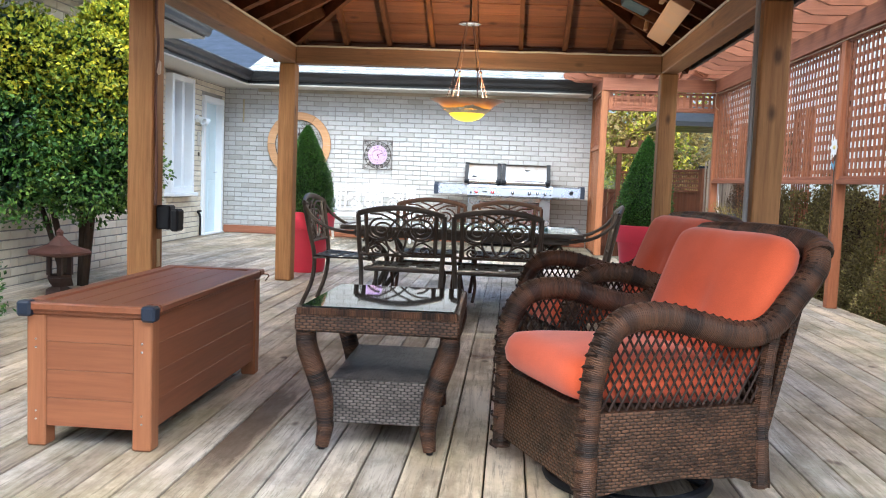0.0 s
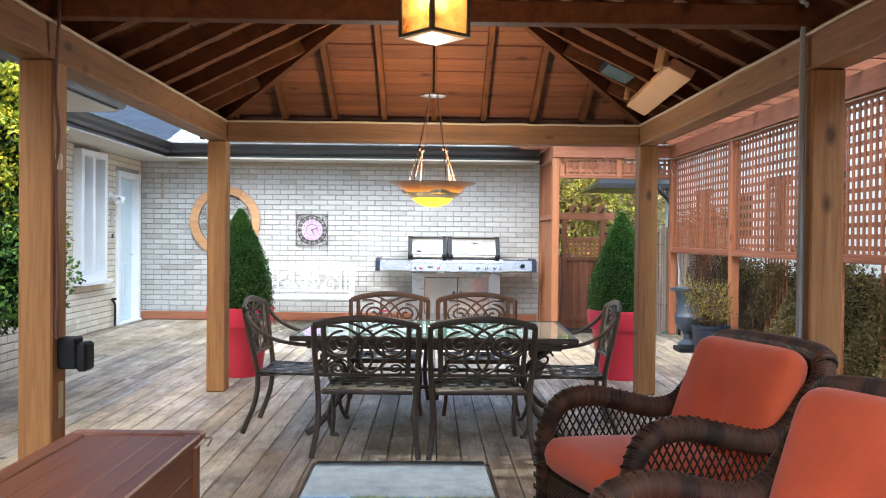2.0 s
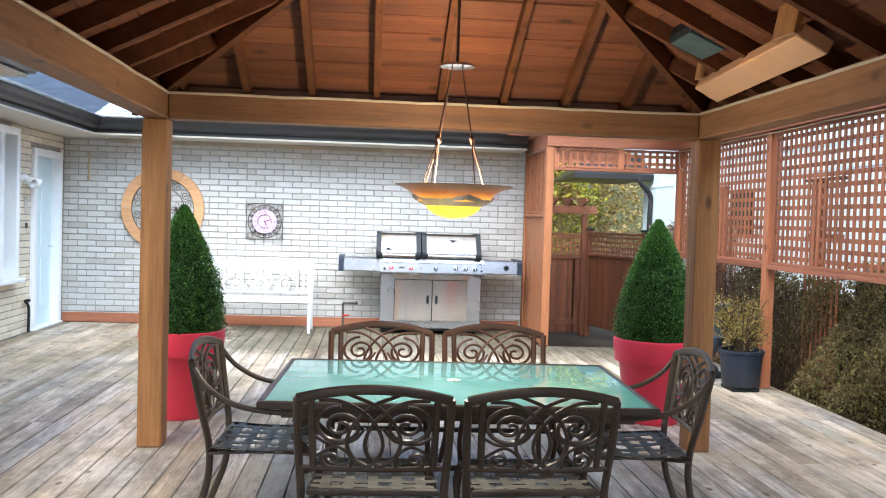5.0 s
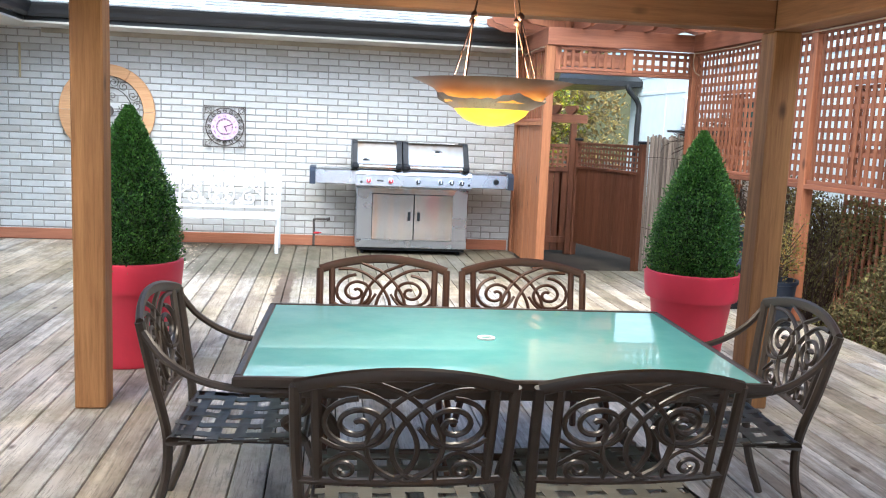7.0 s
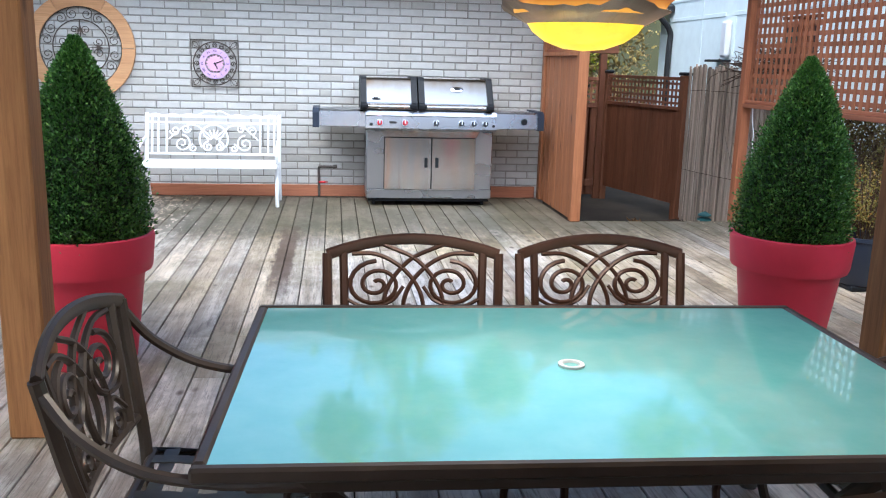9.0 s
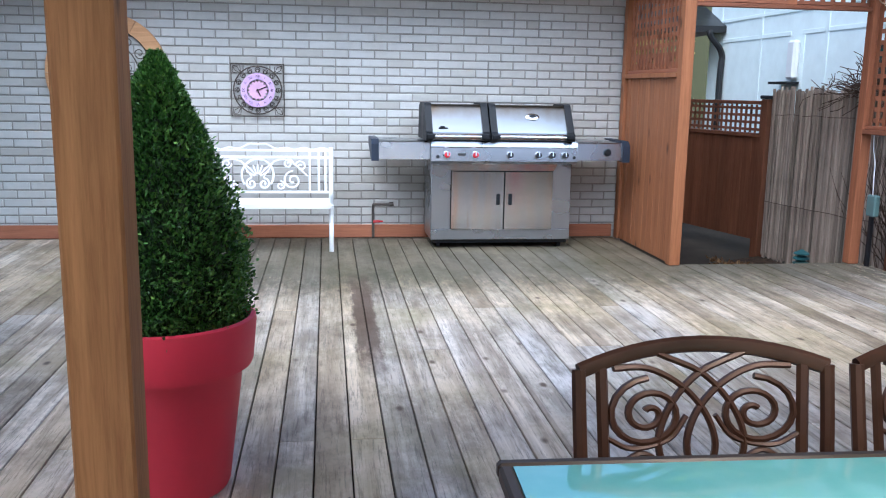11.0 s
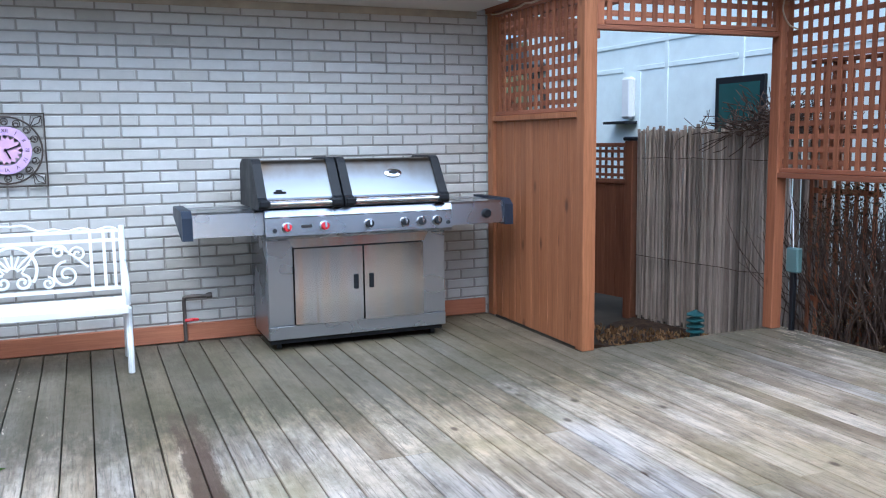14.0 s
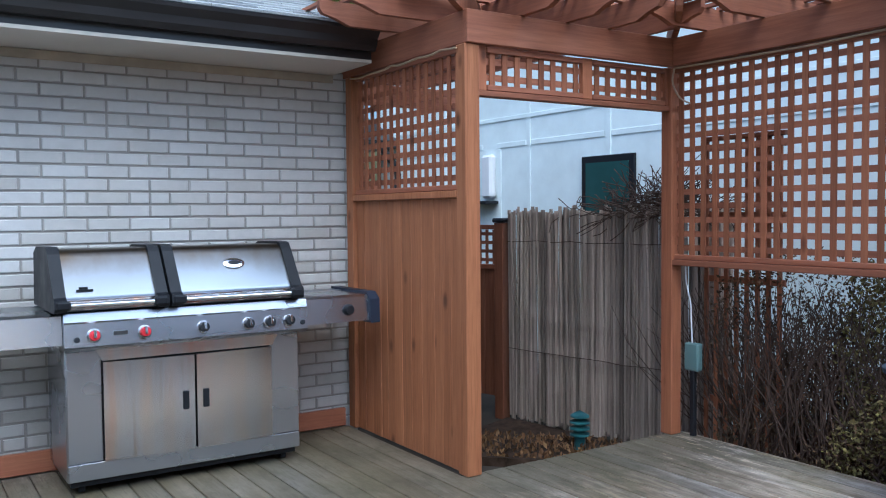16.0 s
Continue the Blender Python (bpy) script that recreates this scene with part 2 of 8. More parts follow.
def weave_material(name, dark, light, cell=0.010, wrap=False):
    """Woven resin strands that pass over and under; wrap: strands wound round a bar, in bands of two browns."""
    m, nt, b = nodes_of(name)

    def op(kind, a, c=0.0):
        n = nt.nodes.new("ShaderNodeMath")
        n.operation = kind
        for sock, v in zip(n.inputs, (a, c)):
            if isinstance(v, bpy.types.NodeSocket):
                nt.links.new(v, sock)
            else:
                sock.default_value = v
        return n.outputs[0]
    tc = nt.nodes.new("ShaderNodeTexCoord")
    sep = nt.nodes.new("ShaderNodeSeparateXYZ")
    nt.links.new(tc.outputs["UV"], sep.inputs[0])
    wob = op('MULTIPLY', op('SUBTRACT', noise_of(nt, coords(nt), 22, 2, 0.5), 0.5), cell * 0.7)
    u, v = op('ADD', sep.outputs[0], wob), op('ADD', sep.outputs[1], wob)
    cellv = nt.nodes.new("ShaderNodeCombineXYZ")
    if wrap:
        turn = op('DIVIDE', u, cell)
        row, fr = op('FLOOR', turn), op('FRACT', turn)
        nt.links.new(row, cellv.inputs[0])
        band = nt.nodes.new("ShaderNodeCombineXYZ")
        nt.links.new(u, band.inputs[0])
        tone = ramp(nt, noise_of(nt, band.outputs[0], 13, 1, 0.4), (0.44, grey(0)), (0.54, grey(1)))
        over = 1.0
    else:
        r_ = op('DIVIDE', v, cell)
        row, fr = op('FLOOR', r_), op('FRACT', r_)
        ph = op('ADD', op('DIVIDE', u, cell * 2.4), op('MULTIPLY', row, 0.5))
        nt.links.new(op('FLOOR', ph), cellv.inputs[0])
        nt.links.new(row, cellv.inputs[1])
        over = op('POWER', op('ABSOLUTE', op('SINE', op('MULTIPLY', ph, math.pi))), 0.5)
        tone = ramp(nt, noise_of(nt, coords(nt), 7, 4, 0.7), (0.40, grey(0)), (0.60, grey(1)))
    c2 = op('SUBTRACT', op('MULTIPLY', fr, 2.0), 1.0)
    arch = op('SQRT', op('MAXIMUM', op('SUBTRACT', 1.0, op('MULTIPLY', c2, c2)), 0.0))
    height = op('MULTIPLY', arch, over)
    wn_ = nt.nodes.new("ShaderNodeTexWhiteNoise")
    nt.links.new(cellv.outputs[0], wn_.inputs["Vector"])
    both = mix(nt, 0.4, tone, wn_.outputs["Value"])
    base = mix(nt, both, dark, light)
    # Shade between strands is painted in: low parts of the weave go near black.
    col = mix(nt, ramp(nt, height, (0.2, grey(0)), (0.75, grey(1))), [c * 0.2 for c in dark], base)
    nt.links.new(col, b.inputs["Base Color"])
    b.inputs["Roughness"].default_value = 0.42
    b.inputs["Specular IOR Level"].default_value = 0.3
    bump(nt, b, height, 0.9, 0.004)
    return m


def leaf_material(name, dark, light, third=None, rough=0.42):
    m, nt, b = nodes_of(name)
    r = piece_random(nt, True)
    stops = [(0.0, dark), (0.75, light)] + ([(1.0, third)] if third else [])
    col = ramp(nt, r, *stops)
    nt.links.new(col, b.inputs["Base Color"])
    b.inputs["Roughness"].default_value = rough
    b.inputs["Specular IOR Level"].default_value = 0.35 if rough < 0.5 else 0.12
    b.inputs["Subsurface Weight"].default_value = 0.0
    return m


def fabric_material(name, colour):
    m, nt, b = nodes_of(name)
    v = coords(nt)
    n1, n2 = noise_of(nt, v, 5, 4, 0.6), noise_of(nt, v, 420, 2, 0.5)
    col = mix(nt, ramp(nt, n1, (0.3, grey(0)), (0.7, grey(1))), [c * 0.82 for c in colour], colour)
    col = mix(nt, ramp(nt, n2, (0.4, grey(0.25)), (0.6, grey(0))), col, [c * 0.5 for c in colour])
    nt.links.new(col, b.inputs["Base Color"])
    b.inputs["Roughness"].default_value = 0.9
    b.inputs["Sheen Weight"].default_value = 0.25
    b.inputs["Specular IOR Level"].default_value = 0.15
    bump(nt, b, n2, 0.25, 0.001)
    return m


def glow_material(name, inner, outer, strength, rough=0.3):
    m, nt, b = nodes_of(name)
    n = noise_of(nt, coords(nt), 11, 4, 0.6)
    col = ramp(nt, n, (0.3, outer), (0.65, inner))
    nt.links.new(col, b.inputs["Base Color"])
    nt.links.new(col, b.inputs["Emission Color"])
    b.inputs["Emission Strength"].default_value = strength
    b.inputs["Roughness"].default_value = rough
    return m


def glass_material(name, tint=(0.9, 0.95, 0.95), rough=0.02):
    m, nt, b = nodes_of(name)
    b.inputs["Base Color"].default_value = (*tint, 1)
    b.inputs["Transmission Weight"].default_value = 1.0
    b.inputs["Roughness"].default_value = rough
    b.inputs["IOR"].default_value = 1.45
    return m


M_DECK = deck_material()
M_BRICK = brick_material("painted_brick_white", (0.53, 0.52, 0.50), False)
M_BRICK_J = brick_material("painted_brick_white_far", (0.53, 0.52, 0.50), True)
M_BRICK_W = brick_material("painted_brick_cream", (0.74, 0.665, 0.53), True)
M_MORTAR = plain("grey_mortar", (0.33, 0.31, 0.285), 0.9, spec=0.1, vary=0.2, bumpy=0.4)
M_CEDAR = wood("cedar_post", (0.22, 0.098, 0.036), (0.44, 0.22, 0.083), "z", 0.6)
# Beam cedar is set below the post cedar, with eaves shade in its colour.
M_CEDAR_X = wood("shaded_cedar_beam_across", (0.16, 0.07, 0.03), (0.30, 0.14, 0.06), "x", 0.6)
M_CEDAR_Y = wood("shaded_cedar_beam_along", (0.18, 0.08, 0.035), (0.34, 0.165, 0.07), "y", 0.6)
# Rafter and roof board browns are darkened to carry the shade under the roof.
M_RAFTER = wood("shaded_cedar_rafter", (0.070, 0.024, 0.009), (0.14, 0.05, 0.020), "y", 0.7, sheen=0.12)
M_BOARD = wood("shaded_cedar_roof_board", (0.08, 0.024, 0.010), (0.20, 0.068, 0.026), "x", 0.6)
M_BOARD_Y = wood("shaded_cedar_roof_board_along", (0.08, 0.024, 0.010), (0.20, 0.068, 0.026), "y", 0.6)
M_REDWOOD = wood("stained_fence_timber", (0.25, 0.085, 0.04), (0.40, 0.16, 0.075), "z", 0.6, 0.3, True, 20)
M_REDWOOD_X = wood("stained_timber_across", (0.24, 0.085, 0.045), (0.37, 0.15, 0.08), "x", 0.6, 0.25, False, 20)
M_REDWOOD_Y = wood("stained_timber_along", (0.24, 0.085, 0.045), (0.37, 0.15, 0.08), "y", 0.6, 0.25, False, 20)
M_PANEL = wood("cedar_screen_board", (0.26, 0.098, 0.040), (0.42, 0.175, 0.076), "z", 0.55, 0.16)
M_FENCE = wood("brown_fence_board", (0.17, 0.06, 0.03), (0.28, 0.11, 0.055), "z", 0.6, 0.25, False)
M_BASE = wood("red_baseboard", (0.30, 0.11, 0.06), (0.42, 0.17, 0.09), "x", 0.6, 0.1, False)
M_TEAK = wood("resin_wood_red", (0.215, 0.068, 0.028), (0.29, 0.10, 0.042), "y", 0.42, 0.08, False, 14, 0.1, sheen=0.5)
M_TEAK_X = wood("resin_wood_red_across", (0.24, 0.08, 0.034), (0.31, 0.112, 0.047), "x", 0.42, 0.08, False, 14, 0.1, sheen=0.5)
M_TEAK_Z = wood("resin_wood_red_upright", (0.29, 0.105, 0.042), (0.37, 0.145, 0.062), "z", 0.42, 0.06, False, 14, 0.1, sheen=0.5)
M_BLACK = plain("black_plastic", (0.010, 0.011, 0.014), 0.5, spec=0.3)
M_NAVY = plain("navy_plastic", (0.014, 0.022, 0.042), 0.5)
M_GUTTER = plain("black_gutter_enamel", (0.02, 0.019, 0.02), 0.35)
M_WHITE = plain("white_paint", (0.80, 0.81, 0.82), 0.45, vary=0.06)
M_SOFFIT = plain("cream_soffit", (0.54, 0.50, 0.43), 0.6, vary=0.08)
M_DOOR = plain("pale_blue_door_paint", (0.62, 0.74, 0.80), 0.4, vary=0.05)
M_STUCCO = plain("white_stucco", (0.80, 0.88, 0.87), 0.8, spec=0.2, vary=0.06, bumpy=0.2)
M_IRON = plain("bronze_cast_aluminium", (0.085, 0.066, 0.053), 0.42, 0.25, vary=0.3, bumpy=0.15)
M_IRON_RED = plain("bronze_cast_aluminium_warm", (0.10, 0.048, 0.03), 0.42, 0.25, vary=0.3, bumpy=0.15)
M_STRAP = plain("woven_bronze_strap", (0.17, 0.16, 0.135), 0.5, 0.1, vary=0.25, bumpy=0.2)
M_STEEL = steel_material("brushed_steel", (0.46, 0.48, 0.525), 0.26)
M_STEEL_D = door_steel()
M_STEEL_L = lid_material()
M_CHROME = plain("chrome", (0.8, 0.8, 0.82), 0.12, 1.0, vary=0.03)
M_POT = plain("pink_red_planter_plastic", (0.66, 0.035, 0.075), 0.5, vary=0.1, bumpy=0.1)
M_SOIL = plain("dark_soil", (0.035, 0.025, 0.018), 0.95, spec=0.05, vary=0.4, bumpy=0.8)
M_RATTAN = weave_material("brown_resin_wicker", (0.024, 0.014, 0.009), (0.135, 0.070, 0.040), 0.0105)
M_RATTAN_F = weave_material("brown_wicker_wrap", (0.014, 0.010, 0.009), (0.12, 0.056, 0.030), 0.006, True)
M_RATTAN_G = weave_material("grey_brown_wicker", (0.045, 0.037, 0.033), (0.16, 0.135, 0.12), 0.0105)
M_STRAND = plain("wicker_strand", (0.024, 0.012, 0.0075), 0.7, spec=0.25, vary=0.5)
M_CUSHION = fabric_material("orange_red_canvas", (0.66, 0.115, 0.045))
M_LEAF = leaf_material("boxwood_leaf", (0.024, 0.07, 0.014), (0.085, 0.21, 0.04), (0.20, 0.36, 0.07))
M_LEAF_B = leaf_material("broad_evergreen_leaf", (0.03, 0.075, 0.016), (0.11, 0.23, 0.04), (0.28, 0.40, 0.07))
M_LEAF_Y = leaf_material("yellow_green_leaf", (0.13, 0.20, 0.02), (0.48, 0.46, 0.03), (0.72, 0.60, 0.04))
M_HEDGE = leaf_material("winter_hedge_leaf", (0.10, 0.085, 0.036), (0.21, 0.165, 0.07), (0.26, 0.23, 0.07), 0.75)
M_HEDGE_D = leaf_material("dark_hedge_leaf", (0.05, 0.036, 0.024), (0.13, 0.085, 0.05), (0.21, 0.125, 0.065), 0.75)
M_TWIG = plain("bare_twig", (0.085, 0.056, 0.042), 0.85, spec=0.1, vary=0.3)
M_BARK = plain("tree_bark", (0.07, 0.05, 0.038), 0.9, spec=0.1, vary=0.4, bumpy=0.8)
M_BAMBOO = wood("weathered_bamboo", (0.25, 0.19, 0.145), (0.56, 0.465, 0.38), "z", 0.6, 0.55, False, 24)
M_SHINGLE = plain("grey_shingle", (0.38, 0.39, 0.385), 0.9, spec=0.1, vary=0.25, scale=30, bumpy=0.7)
M_GROUND = plain("dark_garden_soil", (0.06, 0.05, 0.04), 0.95, spec=0.05, vary=0.4, scale=6, bumpy=0.8)
M_MULCH = plain("dark_leaf_mulch", (0.06, 0.04, 0.028), 0.95, spec=0.05, vary=0.6, scale=40, bumpy=0.9)
M_STONE = plain("dark_brown_cast_iron", (0.06, 0.035, 0.028), 0.6, 0.3, vary=0.4, bumpy=0.4)
M_COPPER = plain("rusty_brown_paint", (0.13, 0.055, 0.04), 0.6, vary=0.4, bumpy=0.3)
M_GREEN = plain("teal_enamel", (0.03, 0.11, 0.12), 0.4, vary=0.2)
M_RED = plain("red_knob_bezel", (0.55, 0.02, 0.03), 0.25)
M_GLASS = glass_material("clear_glass")
M_GLASS_T = plain("smoked_table_glass", (0.020, 0.026, 0.025), 0.03, spec=0.6, vary=0.05, bumpy=0.0, coat=0.5)


# ---- building helpers ----
def box_uv(bm):
    uv = bm.loops.layers.uv.new("uv")
    for f in bm.faces:
        n = f.normal
        a = max(range(3), key=lambda i: abs(n[i]))
        i, j = ((1, 2), (0, 2), (0, 1))[a]
        for lp in f.loops:
            lp[uv].uv = (lp.vert.co[i], lp.vert.co[j])


def mesh_of(bm, name, material, smooth=False):
    bm.normal_update()
    if not bm.loops.layers.uv:
        box_uv(bm)
    me = bpy.data.meshes.new(name)
    bm.to_mesh(me)
    bm.free()
    me.materials.append(material)
    if smooth:
        me.shade_smooth()
        me.set_sharp_from_angle(angle=radians(42))
    return me


def part(name, bm, material, parent, label="", smooth=False):
    ob = new(name, mesh_of(bm, name, material, smooth))
    ob.parent = parent
    return tagged(ob, label)


def piece(name, me, parent, m):
    ob = new(name, me)
    ob.parent = parent
    ob.matrix_basis = m
    return ob


def thing(name, label, category, group="", kind="", at=None):
    ob = new(name)
    ob.empty_display_size = 0.1
    if at is not None:
        ob.matrix_basis = at
    return tagged(ob, label, category, group, kind)


def solid(name, bm, material, label, category, kind="", group="", smooth=False):
    ob = new(name, mesh_of(bm, name, material, smooth))
    return tagged(ob, label, category, group, kind)


def box(bm, x0, x1, y0, y1, z0, z1, bev=0.0, m=None):
    t = Matrix.Translation(((x0 + x1) / 2, (y0 + y1) / 2, (z0 + z1) / 2)) @ Matrix.Diagonal((abs(x1 - x0), abs(y1 - y0), abs(z1 - z0), 1))
    r = bmesh.ops.create_cube(bm, size=1, matrix=(m @ t) if m else t)
    if bev:
        es = list({e for v in r["verts"] for e in v.link_edges})
        bmesh.ops.bevel(bm, geom=es, offset=bev, segments=1, affect='EDGES', profile=0.5)
    return bm


def boxed(*args, **kw):
    return box(bmesh.new(), *args, **kw)


def beam(bm, a, b, w, h, up=(0, 0, 1), bev=0.0):
    """A squared timber from a to b; w across, h along up."""
    a, b = Vector(a), Vector(b)
    d = (b - a)
    yv = d.normalized()
    xv = yv.cross(Vector(up)).normalized()
    zv = xv.cross(yv)
    m = Matrix((xv, yv, zv)).transposed().to_4x4()
    m.translation = (a + b) / 2
    return box(bm, -w / 2, w / 2, -d.length / 2, d.length / 2, -h / 2, h / 2, bev, m)


def prism(bm, bottom, top):
    vs = [bm.verts.new(p) for p in bottom] + [bm.verts.new(p) for p in top]
    n = len(bottom)
    bm.faces.new(vs[:n][::-1])
    bm.faces.new(vs[n:])
    for i in range(n):
        bm.faces.new((vs[i], vs[(i + 1) % n], vs[n + (i + 1) % n], vs[n + i]))
    return bm


def tube(bm, pts, r, seg=8, closed=False, flat=1.0, up=(0, 0, 1), rad=None):
    """A round or oval bar swept along points; rad gives a radius for each point."""
    pts = [Vector(p) for p in pts]
    n = len(pts)
    uv = bm.loops.layers.uv.verify()
    rings, length, at = [], 0.0, []
    prev = None
    for i, p in enumerate(pts):
        q0 = pts[(i - 1) % n] if closed or i else pts[0]
        q1 = pts[(i + 1) % n] if closed or i < n - 1 else pts[-1]
        d = (q1 - q0).normalized()
        side = d.cross(Vector(up)) if prev is None else prev - d * prev.dot(d)
        if side.length < 1e-4:
            side = d.cross(Vector((1, 0.3, 0.2)))
        side.normalize()
        prev = side
        u2 = side.cross(d)
        rr = rad[i] if rad else r
        rings.append([bm.verts.new(p + (side * math.cos(a) * flat + u2 * math.sin(a)) * rr) for a in (2 * math.pi * k / seg for k in range(seg))])
        if i:
            length += (p - pts[i - 1]).length
        at.append(length)
    m = n if closed else n - 1
    for i in range(m):
        A, B = rings[i], rings[(i + 1) % n]
        v0 = at[i]
        v1 = at[i + 1] if i + 1 < n else length + (pts[0] - pts[-1]).length
        for k in range(seg):
            f = bm.faces.new((A[k], A[(k + 1) % seg], B[(k + 1) % seg], B[k]))
            us = (k / seg, (k + 1) / seg, (k + 1) / seg, k / seg)
            for lp, u, v in zip(f.loops, us, (v0, v0, v1, v1)):
                lp[uv].uv = (v, u * 6.28 * r)
    if not closed:
        bm.faces.new(rings[0][::-1])
        bm.faces.new(rings[-1])
    return bm


def lathe(bm, profile, seg=32, centre=(0, 0, 0)):
    """A turned body from (radius, height) pairs."""
    c = Vector(centre)
    rings = []
    for r, z in profile:
        if r < 1e-5:
            rings.append([bm.verts.new(c + Vector((0, 0, z)))])
        else:
            rings.append([bm.verts.new(c + Vector((r * math.cos(2 * math.pi * k / seg), r * math.sin(2 * math.pi * k / seg), z))) for k in range(seg)])
    for A, B in zip(rings, rings[1:]):
        for k in range(seg):
            a0, a1 = A[k % len(A)], A[(k + 1) % seg % len(A)]
            b0, b1 = B[k % len(B)], B[(k + 1) % seg % len(B)]
            vs = []
            for v in (a0, a1, b1, b0):
                if v not in vs:
                    vs.append(v)
            if len(vs) > 2:
                bm.faces.new(vs)
    return bm


def spiral(cx, cz, r0, r1, a0, turns, n=26):
    """Points (x, z) of a scroll that winds from radius r0 to r1."""
    out = []
    for i in range(n):
        f = i / (n - 1)
        a = a0 + turns * 2 * math.pi * f
        r = r0 + (r1 - r0) * f
        out.append((cx + r * math.cos(a), cz + r * math.sin(a)))
    return out


def smooth_path(ctrl, n=6):
    """Catmull-Rom through the control points."""
    c = [Vector(p) for p in ctrl]
    c = [2 * c[0] - c[1]] + c + [2 * c[-1] - c[-2]]
    out = []
    for i in range(1, len(c) - 2):
        p0, p1, p2, p3 = c[i - 1:i + 3]
        for k in range(n):
            t = k / n
            out.append(0.5 * ((2 * p1) + (p2 - p0) * t + (2 * p0 - 5 * p1 + 4 * p2 - p3) * t * t + (3 * p1 - p0 - 3 * p2 + p3) * t ** 3))
    out.append(c[-2])
    return out


def leaf_mesh(name, centres, outward, length, width, material, rng, spread=0.9):
    """Many small folded leaves at the given places."""
    n = len(centres)
    d = outward + rng.normal(0, spread, (n, 3))
    d /= np.linalg.norm(d, axis=1)[:, None] + 1e-9
    s = np.cross(d, rng.normal(0, 1, (n, 3)))
    s /= np.linalg.norm(s, axis=1)[:, None] + 1e-9
    nrm = np.cross(d, s)
    L = (length * rng.uniform(0.6, 1.3, n))[:, None]
    W = (width * rng.uniform(0.6, 1.3, n))[:, None]
    v = np.empty((n, 4, 3))
    v[:, 0] = centres
    v[:, 1] = centres + d * L * 0.5 + s * W * 0.5 + nrm * W * 0.2
    v[:, 2] = centres + d * L
    v[:, 3] = centres + d * L * 0.5 - s * W * 0.5 + nrm * W * 0.2
    base = np.arange(n)[:, None] * 4
    faces = np.concatenate([base + np.array([0, 1, 2]), base + np.array([0, 2, 3])], 0)
    me = bpy.data.meshes.new(name)
    me.from_pydata(v.reshape(-1, 3).tolist(), [], faces.tolist())
    me.materials.append(material)
    return me


# ---- ground and deck ----
g = bmesh.new()
for a, b_ in (((-150, -150), (150, 150)),):
    vs = [g.verts.new((x, y, -0.42)) for x, y in ((a[0], a[1]), (b_[0], a[1]), (b_[0], b_[1]), (a[0], b_[1]))]
    g.faces.new(vs)
solid("ground", g, M_GROUND, "dark bare garden soil around the deck", "ground", "structure")

DECK_X0, DECK_X1, DECK_Y0, DECK_Y1, GATE_Y = -4.75, 2.98, -3.0, 14.05, 12.62
bm = bmesh.new()
box(bm, DECK_X0, DECK_X1 - 0.02, DECK_Y0, GATE_Y - 0.03, -0.30, -0.045)
box(bm, DECK_X0, 1.30, GATE_Y - 0.03, DECK_Y1, -0.30, -0.045)
deck = solid("floor", bm, plain("deck_joist_shadow", (0.05, 0.04, 0.03), 0.9, spec=0.1), "weathered grey softwood deck of long narrow boards", "deck", "structure")

# ---- house ----
BR_L, BR_H, JOINT = 0.2375, 0.0765, 0.012


def brick_rows(u0, u1, z0, z1, holes=(), seed=1):
    """Running bond with now and then a pair of half bricks: (u, z, length) of each brick, left of holes."""
    rng = random.Random(seed)
    out = []
    row = 0
    z = z0
    while z < z1 - 0.02:
        h = min(BR_H, z1 - z)
        u = u0 + 0.066 - (BR_L / 2 if row % 2 else BR_L)
        pairs = rng.randrange(2)
        while u < u1:
            lens = (BR_L,)
            if row % 6 == 2:
                pairs = 1 - pairs if rng.random() < 0.85 else pairs
                if pairs:
                    lens = (BR_L / 2, BR_L / 2)
            p = u
            for ln in lens:
                a, b_ = max(p, u0), min(p + ln, u1)
                spans = [(a, b_)]
                for h0, h1, k0, k1 in holes:
                    if z + h > k0 and z < k1:
                        spans = [s for (s0, s1) in spans for s in ((s0, min(s1, h0)), (max(s0, h1), s1)) if s[1] - s[0] > 0.02]
                for s0, s1 in spans:
                    if s1 - s0 > 0.03:
                        out.append((s0, z, s1 - s0, h))
                p += ln
            u += BR_L
        z += BR_H
        row += 1
    return out


def brick_solid(bm, u, z, ln, h, place, jit):
    """One brick with softened front edges; place turns (u, depth, z) into the world."""
    j = JOINT / 2
    e = 0.004
    a0, a1, b0, b1 = u + j, u + ln - j, z + j, z + h - j
    back = [place(a0, 0.03, b0), place(a1, 0.03, b0), place(a1, 0.03, b1), place(a0, 0.03, b1)]
    mid = [place(a0, e + jit, b0), place(a1, e + jit, b0), place(a1, e + jit, b1), place(a0, e + jit, b1)]
    front = [place(a0 + e, jit, b0 + e), place(a1 - e, jit, b0 + e), place(a1 - e, jit, b1 - e), place(a0 + e, jit, b1 - e)]
    V = [[bm.verts.new(p) for p in ring] for ring in (back, mid, front)]
    for A, B in zip(V, V[1:]):
        for k in range(4):
            bm.faces.new((A[k], A[(k + 1) % 4], B[(k + 1) % 4], B[k]))
    bm.faces.new(V[2])


